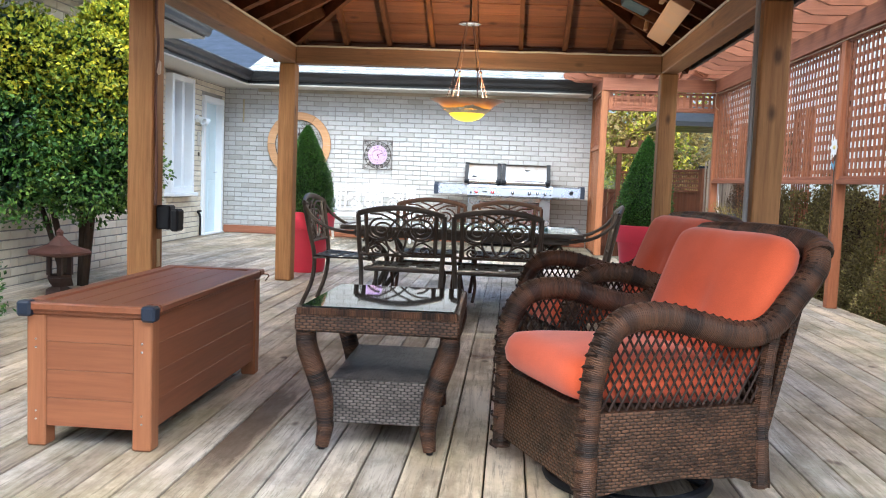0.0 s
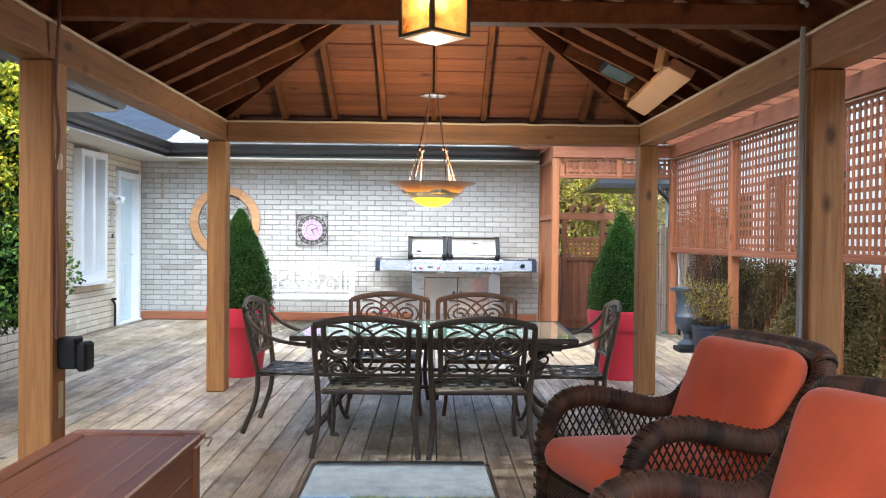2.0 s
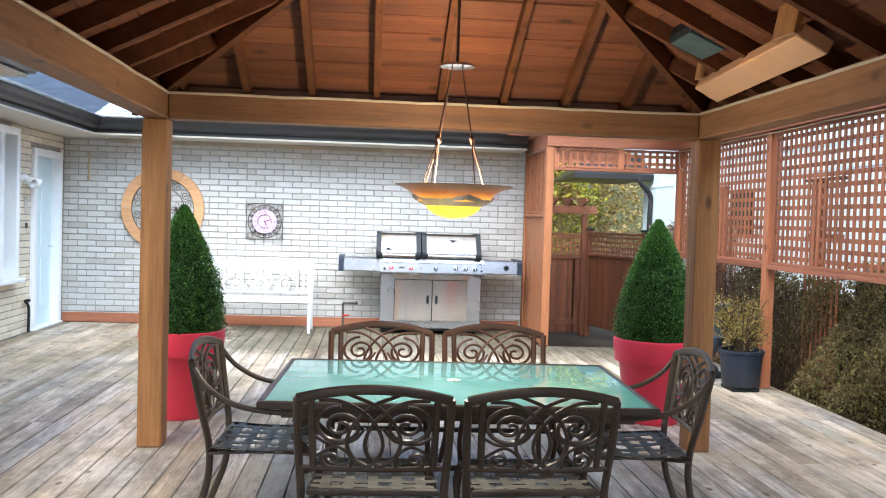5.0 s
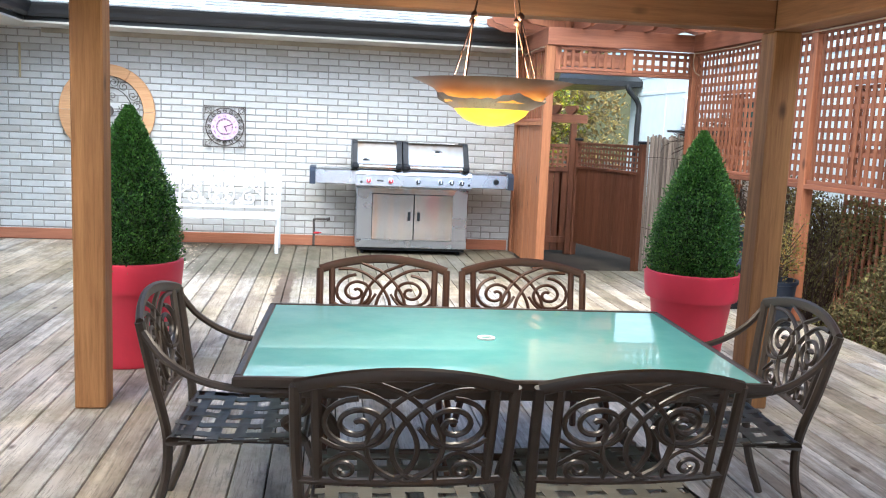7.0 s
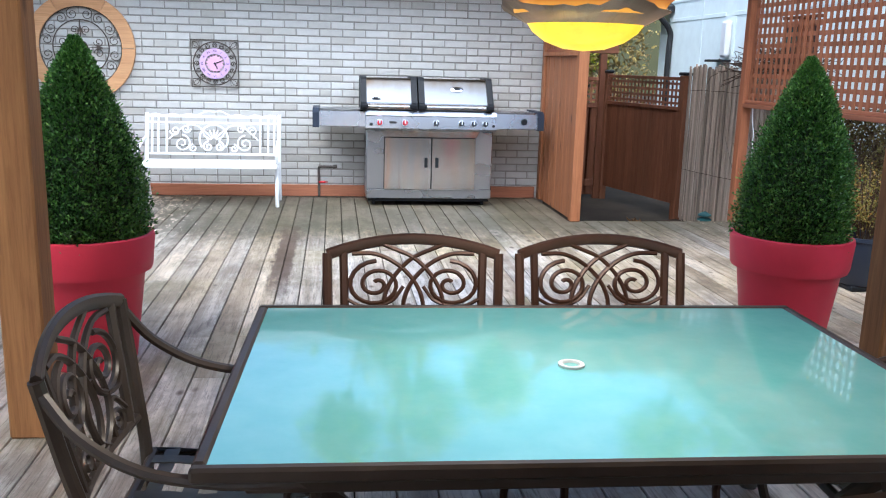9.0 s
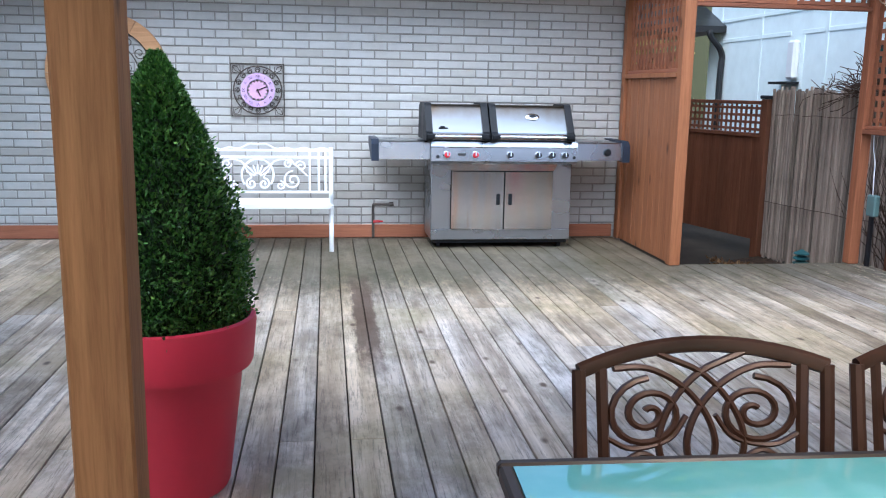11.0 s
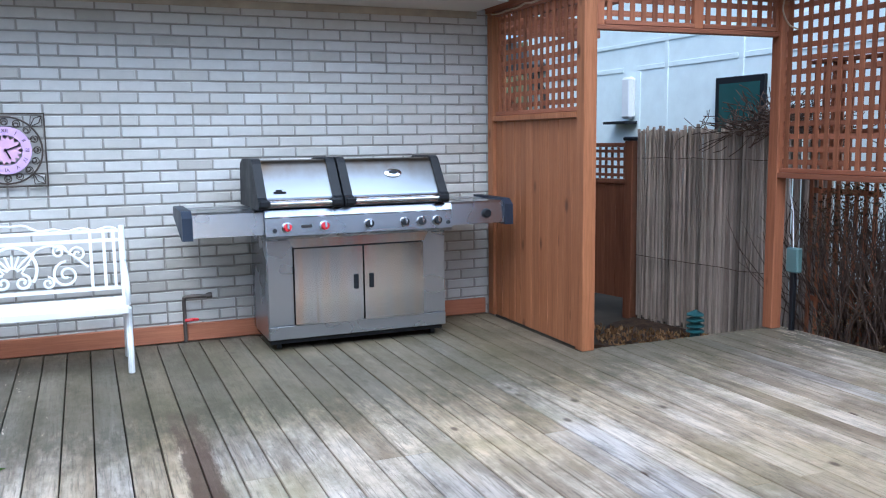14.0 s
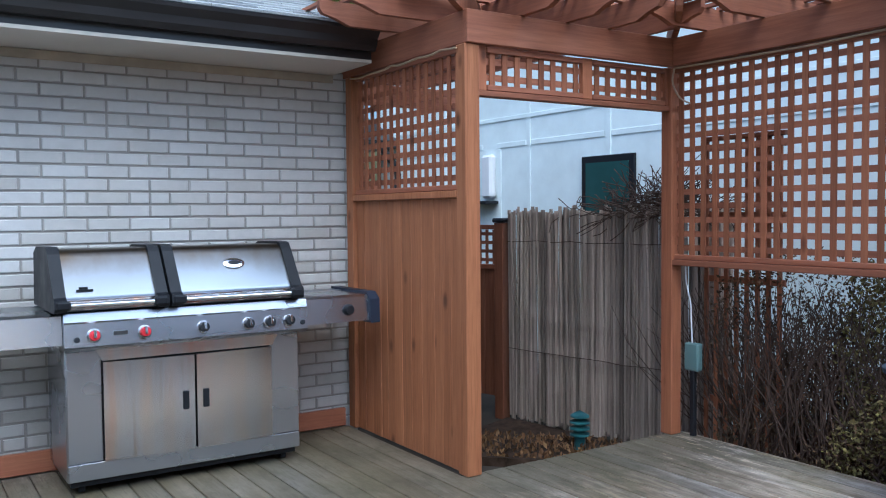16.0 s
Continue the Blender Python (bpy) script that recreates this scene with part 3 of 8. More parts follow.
WALL_Y, WALL_X, NEAR_X, STEP_Y, EAVE = 14.05, -4.75, -4.05, 9.6, 2.40
bm = bmesh.new()
box(bm, WALL_X - 0.02, 1.33, WALL_Y + 0.010, WALL_Y + 0.25, -0.42, EAVE + 0.3)
box(bm, 1.08, 1.33, WALL_Y + 0.25, 18.0, -0.42, EAVE + 0.3)
wall_n = solid("wall_north", bm, M_MORTAR, "white painted brick house wall with grey joints", "wall", "structure")
far = bmesh.new()
rng_b = random.Random(5)
near_bricks = []
for u, z, ln, h in brick_rows(WALL_X, 1.325, -0.0165, EAVE, seed=3):
    if u > -1.25 and abs(ln - BR_L) < 0.002 and abs(h - BR_H) < 0.002 and z > 0.14 and u < 1.25 and len(near_bricks) < 290:
        near_bricks.append((u, z, rng_b.uniform(-0.002, 0.002)))
    else:
        brick_solid(far, u, z, ln, h, lambda a, d, c: (a, WALL_Y + d, c), rng_b.uniform(-0.002, 0.002))
ob = part("far_bricks", far, M_BRICK_J, wall_n)
tagged(ob, kind="stuff")

DOOR = (13.02, 13.93, 0.0, 2.16)
WINDOW = (11.60, 12.44, 0.68, 2.32)
bm = bmesh.new()


def wall_with_holes(bm, y0, y1, z0, z1, x0, x1, holes):
    cuts = sorted({y0, y1, *[h for ho in holes for h in ho[:2]]})
    for a, b_ in zip(cuts, cuts[1:]):
        hs = [h for h in holes if h[0] <= a + 1e-6 and h[1] >= b_ - 1e-6]
        if hs:
            k0, k1 = hs[0][2:]
            if k0 > z0 + 0.01:
                box(bm, x0, x1, a, b_, z0, k0)
            box(bm, x0, x1, a, b_, k1, z1)
        else:
            box(bm, x0, x1, a, b_, z0, z1)


wall_with_holes(bm, STEP_Y - 0.2, WALL_Y + 0.25, -0.42, EAVE + 0.3, WALL_X - 0.25, WALL_X - 0.010, [DOOR, WINDOW])
wall_w = solid("wall_west", bm, M_MORTAR, "cream painted brick house wall beside the deck", "wall", "structure")
far = bmesh.new()
for u, z, ln, h in brick_rows(STEP_Y, WALL_Y, 0.0, EAVE, [DOOR, WINDOW], 4):
    brick_solid(far, u, z, ln, h, lambda a, d, c: (WALL_X - d, a, c), rng_b.uniform(-0.002, 0.002))
tagged(part("far_bricks", far, M_BRICK_W, wall_w), kind="stuff")
WIN2 = (8.1, 8.95, 1.2, 2.25)
bm = bmesh.new()
wall_with_holes(bm, -3.0, STEP_Y, -0.42, 2.7, NEAR_X - 0.25, NEAR_X - 0.010, [WIN2])
box(bm, WALL_X - 0.25, NEAR_X - 0.25, STEP_Y - 0.25, STEP_Y, -0.42, 2.7)
wall_w2 = solid("wall_west_near", bm, M_MORTAR, "cream painted brick house wall behind the shrubs", "wall", "structure")
far = bmesh.new()
for u, z, ln, h in brick_rows(3.0, STEP_Y, 0.0, 2.51, [WIN2], 6):
    brick_solid(far, u, z, ln, h, lambda a, d, c: (NEAR_X - d, a, c), rng_b.uniform(-0.002, 0.002))
tagged(part("far_bricks", far, M_BRICK_W, wall_w2), kind="stuff")

# door in the west wall
y0, y1, z0, z1 = DOOR
door = thing("door_1", "pale blue painted door in a white frame", "door", kind="structure")
bm = bmesh.new()
for a, b_, c, d in ((y0, y0 + 0.09, z0, z1), (y1 - 0.09, y1, z0, z1), (y0 + 0.09, y1 - 0.09, z1 - 0.09, z1)):
    box(bm, WALL_X - 0.2, WALL_X + 0.035, a, b_, c, d, 0.006)
part("door_frame", bm, M_WHITE, door)
part("door_leaf", boxed(WALL_X - 0.12, WALL_X - 0.07, y0 + 0.093, y1 - 0.093, 0.03, z1 - 0.093, bev=0.004), M_DOOR, door)
bm = bmesh.new()
for a, b_ in ((0.25, 0.85), (1.0, 1.9)):
    for c in (0, 1):
        ya = y0 + 0.17 + c * 0.31
        box(bm, WALL_X - 0.075, WALL_X - 0.062, ya, ya + 0.24, a, b_, 0.005)
part("door_panel", bm, M_DOOR, door)
bm = bmesh.new()
tube(bm, [(WALL_X - 0.07, y1 - 0.17, 0.98), (WALL_X - 0.02, y1 - 0.17, 0.98), (WALL_X - 0.015, y1 - 0.27, 0.98)], 0.011, 8)
part("door_handle", bm, M_CHROME, door, smooth=True)
part("door_sill", boxed(WALL_X - 0.2, WALL_X + 0.06, y0, y1, 0.001, 0.028, bev=0.005), M_WHITE, door)

# windows in the west walls
def wall_window(name, x, y0, y1, z0, z1, mullions, proud, label):
    win = thing(name, label, "window", kind="structure")
    bm = bmesh.new()
    for a, b_, c, d in ((y0, y0 + 0.08, z0, z1), (y1 - 0.08, y1, z0, z1), (y0 + 0.08, y1 - 0.08, z1 - 0.08, z1), (y0 + 0.08, y1 - 0.08, z0, z0 + 0.08)):
        box(bm, x - 0.18, x + proud, a, b_, c, d, 0.006)
    for k in range(mullions):
        yc = y0 + (y1 - y0) * (k + 1) / (mullions + 1)
        box(bm, x - 0.1, x + proud - 0.01, yc - 0.045, yc + 0.045, z0 + 0.08, z1 - 0.08, 0.005)
    part("window_frame", bm, M_WHITE if proud > 0.04 else M_COPPER, win)
    step = (y1 - y0) / (mullions + 1)
    for k in range(mullions + 1):
        part("pane", boxed(x - 0.05, x - 0.044, y0 + k * step + 0.05, y0 + (k + 1) * step - 0.05, z0 + 0.081, z1 - 0.081), M_GLASS, win)
    part("window_sill", boxed(x, x + proud + 0.06, y0 - 0.03, y1 + 0.03, z0 - 0.05, z0, bev=0.008), M_WHITE if proud > 0.04 else M_COPPER, win)
    # Dark panel behind the panes stands in for the unlit room.
    part("blind", boxed(x - 0.178, x - 0.16, y0 + 0.081, y1 - 0.081, z0 + 0.081, z1 - 0.081), plain("dim_room", (0.12, 0.12, 0.12), 0.9), win)


wall_window("window_1", WALL_X, *WINDOW, 1, 0.10, "white framed casement window with two tall panes")
wall_window("window_2", NEAR_X, *WIN2, 0, 0.03, "brown framed window behind the shrub")

# eaves, gutters and roof
bm = bmesh.new()
box(bm, -4.2, 1.17, 13.50, WALL_Y, EAVE - 0.02, EAVE)
box(bm, WALL_X, -4.2, STEP_Y, WALL_Y, EAVE - 0.02, EAVE)
box(bm, -4.75, -3.58, -3.0, STEP_Y + 0.25, 2.51, 2.53)
solid("soffit", bm, M_SOFFIT, "cream boarded soffit under the eaves", "soffit", "structure")


def gutter(a, b_, side):
    """An ogee gutter between two points on the eave; side points outwards."""
    a, b_, s = Vector(a), Vector(b_), Vector(side)
    prof = [(0, 0), (0, -0.13), (0.05, -0.13), (0.075, -0.10), (0.085, -0.06), (0.12, -0.02), (0.125, 0.0), (0.11, 0.0), (0.07, -0.05), (0.06, -0.09), (0.01, -0.11), (0.01, 0)]
    bm = bmesh.new()
    prism(bm, [a + s * p + Vector((0, 0, q)) for p, q in prof], [b_ + s * p + Vector((0, 0, q)) for p, q in prof])
    bmesh.ops.recalc_face_normals(bm, faces=bm.faces)
    return bm


for a, b_, s in (((-4.2, 13.5, 2.575), (1.17, 13.5, 2.575), (0, -1, 0)), ((-4.2, STEP_Y, 2.575), (-4.2, 13.5, 2.575), (1, 0, 0)), ((-3.58, -3.0, 2.67), (-3.58, STEP_Y + 0.25, 2.67), (1, 0, 0))):
    solid("gutter", gutter(a, b_, s), M_GUTTER, "black enamel eaves gutter with a fascia behind it", "gutter", "structure")
bm = bmesh.new()
box(bm, -4.2, 1.17, 13.504, 13.53, EAVE, 2.56)
box(bm, -4.23, -4.204, STEP_Y, 13.5, EAVE, 2.56)
box(bm, -3.61, -3.584, -3.0, STEP_Y + 0.25, 2.531, 2.67)
box(bm, -4.75, -3.61, STEP_Y + 0.226, STEP_Y + 0.25, 2.531, 2.67)
solid("fascia", bm, M_GUTTER, "black painted fascia board", "fascia", "structure")


def shingle_slope(origin, along, upslope, length, depth, trim=None, seed=1):
    """Courses of grey asphalt shingles as thin lapped tabs."""
    rng = random.Random(seed)
    o, u, s = Vector(origin), Vector(along), Vector(upslope)
    nrm = u.cross(s).normalized()
    if nrm.z < 0:
        nrm = -nrm
    bm = bmesh.new()
    rows = int(depth / 0.14)
    for r in range(rows):
        p = -rng.random() * 0.3
        lo0, hi0 = (trim(r * 0.14) if trim else (0, length))
        while p < length:
            w = rng.choice((0.16, 0.22, 0.3))
            a, b_ = max(p, lo0), min(p + w - 0.004, hi0)
            if b_ - a > 0.01:
                t0 = 0.012 + rng.random() * 0.004
                q = [o + u * a + s * (r * 0.14), o + u * b_ + s * (r * 0.14), o + u * b_ + s * (r * 0.14 + 0.16), o + u * a + s * (r * 0.14 + 0.16)]
                prism(bm, q, [q[0] + nrm * t0, q[1] + nrm * t0, q[2] + nrm * 0.003, q[3] + nrm * 0.003])
            p += w
    vs = [bm.verts.new(p) for p in (o - nrm * 0.01, o + u * length - nrm * 0.01, o + u * length + s * depth - nrm * 0.01, o + s * depth - nrm * 0.01)]
    if not trim:
        bm.faces.new(vs)
    bmesh.ops.recalc_face_normals(bm, faces=bm.faces)
    return bm


def shingle_mat():
    m, nt, b = nodes_of("grey_asphalt_shingle")
    v = coords(nt)
    tone = ramp(nt, piece_random(nt, True), (0, (0.28, 0.29, 0.29)), (0.5, (0.40, 0.41, 0.41)), (1, (0.52, 0.53, 0.51)))
    n = noise_of(nt, v, 160, 3, 0.7)
    col = mix(nt, ramp(nt, n, (0.4, grey(0.4)), (0.6, grey(0))), tone, (0.12, 0.12, 0.12))
    nt.links.new(col, b.inputs["Base Color"])
    b.inputs["Roughness"].default_value = 0.92
    b.inputs["Specular IOR Level"].default_value = 0.15
    bump(nt, b, n, 0.6, 0.004)
    return m


M_ROOF = shingle_mat()
sl = Vector((0, 1, 0.36)).normalized()
roof_n = thing("roof_north", "grey asphalt shingle roof above the brick wall", "roof", kind="structure")
part("shingles", shingle_slope((-4.2, 13.40, 2.585), (1, 0, 0), sl, 5.40, 4.2, None, 2), M_ROOF, roof_n)
sl2 = Vector((-1, 0, 0.36)).normalized()
roof_w = thing("roof_west", "grey asphalt shingle roof over the west wing", "roof", kind="structure")
k_ = (1 + 0.36 ** 2) ** -0.5
part("shingles", shingle_slope((-4.10, STEP_Y + 0.26, 2.585), (0, 1, 0), sl2, 8.1, 4.0, lambda d: (0, 3.54 + d * k_ + 0.1), 3), M_ROOF, roof_w)
bm = bmesh.new()
prism(bm, [(-4.12, STEP_Y + 0.26, 2.56), (-4.12, 13.42, 2.56), (-8.2, 17.5, 4.03), (-8.2, STEP_Y + 0.26, 4.03)], [(-4.12, STEP_Y + 0.26, 2.58), (-4.12, 13.42, 2.58), (-8.2, 17.5, 4.05), (-8.2, STEP_Y + 0.26, 4.05)])
prism(bm, [(-4.2, 13.42, 2.56), (1.2, 13.42, 2.56), (1.2, 17.4, 4.0), (-8.2, 17.4, 4.0)], [(-4.2, 13.42, 2.58), (1.2, 13.42, 2.58), (1.2, 17.4, 4.02), (-8.2, 17.4, 4.02)])
part("roof_deck", bm, M_GUTTER, roof_n)
bm = bmesh.new()
prism(bm, [(-3.46, -3, 2.68), (-3.46, STEP_Y + 0.3, 2.68), (-8.2, STEP_Y + 0.3, 4.4), (-8.2, -3, 4.4)], [(-3.46, -3, 2.71), (-3.46, STEP_Y + 0.3, 2.71), (-8.2, STEP_Y + 0.3, 4.43), (-8.2, -3, 4.43)])
part("roof_slab", bm, M_SHINGLE, roof_w)

# unseen wall added behind the walk to keep southern light off the posts
solid("wall_south", boxed(-5.0, 3.4, -3.40, -3.02, -0.42, 1.6), wood("dark_fence_wall", (0.16, 0.10, 0.07), (0.28, 0.18, 0.12), "z", 0.7), "unseen dark timber wall added to hold back southern light", "wall", "structure")

# frieze board under the soffit
solid("trim", boxed(-4.19, 1.165, WALL_Y - 0.018, WALL_Y - 0.003, 2.325, 2.379, bev=0.003), plain("weathered_tan_paint", (0.40, 0.35, 0.27), 0.7, vary=0.25), "tan painted frieze board under the eaves", "trim", "structure")

# baseboard along the brick
bm = bmesh.new()
box(bm, WALL_X + 0.02, 1.22, WALL_Y - 0.035, WALL_Y - 0.002, 0.002, 0.125, 0.005)
solid("baseboard", bm, M_BASE, "red-brown timber board along the foot of the wall", "baseboard", "structure")

# ---- pavilion ----
XC, YC, HX, HY, PZ, SLOPE = -0.365, 4.87, 1.745, 3.175, 2.19, 0.49
PS = 0.15
pav = thing("pavilion", "open cedar pavilion with a hipped board roof over the deck", "pavilion")
for px in (XC - HX, XC + HX):
    for py in (YC - HY, YC, YC + HY):
        part("post", boxed(px - PS / 2, px + PS / 2, py - PS / 2, py + PS / 2, 0.001, PZ - 0.162, bev=0.008), M_CEDAR, pav)
for px in (XC - HX, XC + HX):
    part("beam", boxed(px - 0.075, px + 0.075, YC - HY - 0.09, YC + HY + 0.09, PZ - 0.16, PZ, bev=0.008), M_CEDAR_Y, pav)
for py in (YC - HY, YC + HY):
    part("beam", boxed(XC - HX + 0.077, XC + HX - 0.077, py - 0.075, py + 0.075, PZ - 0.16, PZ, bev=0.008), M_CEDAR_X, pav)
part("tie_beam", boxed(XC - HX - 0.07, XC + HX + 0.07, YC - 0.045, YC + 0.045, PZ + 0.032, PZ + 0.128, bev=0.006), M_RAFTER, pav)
RD, RW, OVER = 0.09, 0.04, 0.20


def roof_z(d):
    return PZ + SLOPE * d


for sgn in (-1, 1):
    for k in range(-4, 5):
        x = XC + k * 0.40
        d1 = HX - abs(x - XC) - 0.03
        ye = YC + sgn * (HY + OVER)
        yt = YC + sgn * (HY - d1)
        bm = bmesh.new()
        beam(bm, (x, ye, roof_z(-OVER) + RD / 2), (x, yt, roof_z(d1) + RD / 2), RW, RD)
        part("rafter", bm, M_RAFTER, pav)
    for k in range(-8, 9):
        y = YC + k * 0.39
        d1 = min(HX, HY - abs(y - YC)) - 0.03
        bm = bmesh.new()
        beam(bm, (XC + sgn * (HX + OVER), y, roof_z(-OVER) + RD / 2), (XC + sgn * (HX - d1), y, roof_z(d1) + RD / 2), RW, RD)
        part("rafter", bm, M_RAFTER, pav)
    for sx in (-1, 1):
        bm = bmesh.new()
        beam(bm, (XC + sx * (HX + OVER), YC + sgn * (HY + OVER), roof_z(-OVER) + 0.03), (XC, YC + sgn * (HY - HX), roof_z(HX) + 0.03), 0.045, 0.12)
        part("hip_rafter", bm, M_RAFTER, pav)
bm = bmesh.new()
box(bm, XC - 0.025, XC + 0.025, YC - HY + HX, YC + HY - HX, roof_z(HX) - 0.06, roof_z(HX) + RD, 0.004)
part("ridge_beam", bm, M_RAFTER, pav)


def roof_boards(plane):
    d, i = -OVER, 0
    w = 0.14
    while d < HX - 0.01:
        da, db = d, min(d + w - 0.010, HX)
        lift = RD + 0.004 * (i % 2)
        za, zb = roof_z(da) + lift, roof_z(db) + lift
        if plane in ("n", "s"):
            s = 1 if plane == "n" else -1
            q = [(XC - (HX - da), YC + s * (HY - da), za), (XC + (HX - da), YC + s * (HY - da), za), (XC + (HX - db), YC + s * (HY - db), zb), (XC - (HX - db), YC + s * (HY - db), zb)]
        else:
            s = 1 if plane == "e" else -1
            q = [(XC + s * (HX - da), YC - (HY - da), za), (XC + s * (HX - da), YC + (HY - da), za), (XC + s * (HX - db), YC + (HY - db), zb), (XC + s * (HX - db), YC - (HY - db), zb)]
        bm = bmesh.new()
        prism(bm, q, [(a, b_, c + 0.02) for a, b_, c in q])
        bmesh.ops.recalc_face_normals(bm, faces=bm.faces)
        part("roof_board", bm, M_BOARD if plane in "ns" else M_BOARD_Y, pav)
        d += w
        i += 1


for pl in "nsew":
    roof_boards(pl)
bm = bmesh.new()
zt, zb_ = roof_z(HX) + RD + 0.04, roof_z(-OVER) + RD + 0.03
Lx, Ly = HX + OVER + 0.04, HY + OVER + 0.04
c4 = [bm.verts.new((XC + a * Lx, YC + b_ * Ly, zb_)) for a, b_ in ((-1, -1), (1, -1), (1, 1), (-1, 1))]
r2 = [bm.verts.new((XC, YC - HY + HX, zt)), bm.verts.new((XC, YC + HY - HX, zt))]
for f in ((c4[0], c4[1], r2[0]), (c4[1], c4[2], r2[1], r2[0]), (c4[2], c4[3], r2[1]), (c4[3], c4[0], r2[0], r2[1])):
    bm.faces.new(f)
bmesh.ops.solidify(bm, geom=bm.faces[:], thickness=-0.02)
part("roof_shingles", bm, M_SHINGLE, pav, "dark shingle covering")
for a, b_ in (((XC - Lx, YC - Ly), (XC - Lx, YC + Ly)), ((XC + Lx, YC - Ly), (XC + Lx, YC + Ly)), ((XC - Lx, YC + Ly), (XC + Lx, YC + Ly)), ((XC - Lx, YC - Ly), (XC + Lx, YC - Ly))):
    bm = bmesh.new()
    beam(bm, (*a, zb_ - 0.055), (*b_, zb_ - 0.055), 0.03, 0.10)
    part("fascia", bm, M_GUTTER, pav, "dark drip edge fascia")

# ---- garden screen of lattice ----
LX, CELL, SLAT = 2.88, 0.088, 0.036
POSTS = (12.62, 10.25, 7.88, 5.51, 3.14, 0.77)
BEAM_Z0, BEAM_Z1, RAIL_Z = 2.36, 2.54, 1.14
slat_cache = {}


def slat_mesh(lx, ly, lz, mat):
    key = (round(lx, 3), round(ly, 3), round(lz, 3), mat.name)
    if key not in slat_cache:
        slat_cache[key] = mesh_of(boxed(-lx / 2, lx / 2, -ly / 2, ly / 2, -lz / 2, lz / 2), "slat", mat)
    return slat_cache[key]


def lattice(name, label, a0, a1, z0, z1, at, axis="y", group="", cell=CELL, slat=SLAT, frame_w=0.0, frame_h=0.0):
    """A square lattice panel in a plane; axis is the level direction it runs along."""
    pan = thing(name, label, "lattice panel", group)
    n = max(2, round((a1 - a0) / cell))
    st = (a1 - a0) / n
    for k in range(n):
        c = a0 + (k + 0.5) * st
        if axis == "y":
            piece("upright_slat", slat_mesh(0.009, slat, z1 - z0, M_REDWOOD), pan, pose(at - 0.0055, c, (z0 + z1) / 2))
        else:
            piece("upright_slat", slat_mesh(slat, 0.009, z1 - z0, M_REDWOOD), pan, pose(c, at - 0.0055, (z0 + z1) / 2))
    m_ = max(2, round((z1 - z0) / cell))
    sz = (z1 - z0) / m_
    for k in range(m_):
        c = z0 + (k + 0.5) * sz
        if axis == "y":
            piece("level_slat", slat_mesh(0.009, a1 - a0, slat, M_REDWOOD_Y), pan, pose(at + 0.0055, (a0 + a1) / 2, c))
        else:
            piece("level_slat", slat_mesh(a1 - a0, 0.009, slat, M_REDWOOD_X), pan, pose((a0 + a1) / 2, at + 0.0055, c))
    fr = 0.03
    for (p, q) in ((z0 - fr, z0), (z1, z1 + fr)):
        if axis == "y":
            part("frame_rail", boxed(at - 0.025, at + 0.025, a0, a1, p, q, bev=0.003), M_REDWOOD_Y, pan)
        else:
            part("frame_rail", boxed(a0, a1, at - 0.025, at + 0.025, p, q, bev=0.003), M_REDWOOD_X, pan)
    return pan


perg = thing("pergola", "red-brown timber pergola over the gate and the lattice screen", "pergola")
PW = 0.092
for py in POSTS:
    part("post", boxed(LX - PW / 2, LX + PW / 2, py - PW / 2, py + PW / 2, 0.001, BEAM_Z0, bev=0.005), M_REDWOOD, perg)
part("post", boxed(1.237, 1.333, GATE_Y - 0.045, GATE_Y + 0.047, 0.001, BEAM_Z0, bev=0.005), M_PANEL, perg)
part("post", boxed(1.237, 1.333, WALL_Y - 0.14, WALL_Y - 0.05, 0.001, BEAM_Z0, bev=0.005), M_PANEL, perg)
part("beam", boxed(LX - 0.02, LX + 0.02, -1.0, GATE_Y + 0.02, BEAM_Z0 + 0.002, BEAM_Z1, bev=0.004), M_REDWOOD_Y, perg)
part("beam", boxed(LX - 0.065, LX - 0.025, -1.0, GATE_Y - 0.065, BEAM_Z0 + 0.002, BEAM_Z1, bev=0.004), M_REDWOOD_Y, perg)
part("beam", boxed(1.24, LX - 0.022, GATE_Y - 0.062, GATE_Y - 0.022, BEAM_Z0 + 0.002, BEAM_Z1, bev=0.004), M_REDWOOD_X, perg)
part("beam", boxed(1.245, 1.285, GATE_Y - 0.02, 15.2, BEAM_Z0 + 0.002, BEAM_Z1, bev=0.004), M_REDWOOD_Y, perg)
part("beam", boxed(1.287, LX + 0.16, 15.2, 15.24, BEAM_Z0 + 0.002, BEAM_Z1, bev=0.004), M_REDWOOD_X, perg)


def pergola_rafter(a, b_, material):
    """A rafter whose ends are cut to a sloping scroll."""
    a, b_ = Vector(a), Vector(b_)
    d = (b_ - a).normalized()
    s = d.cross(Vector((0, 0, 1))) * 0.019
    L = (b_ - a).length
    prof = [(0, 0.085), (0.02, 0.055), (0.10, 0.035), (0.19, 0.0), (L - 0.19, 0.0), (L - 0.10, 0.035), (L - 0.02, 0.055), (L, 0.085), (L, 0.13), (0, 0.13)]
    bm = bmesh.new()
    prism(bm, [a + d * p + Vector((0, 0, q)) - s for p, q in prof], [a + d * p + Vector((0, 0, q)) + s for p, q in prof])
    bmesh.ops.recalc_face_normals(bm, faces=bm.faces)
    return bm


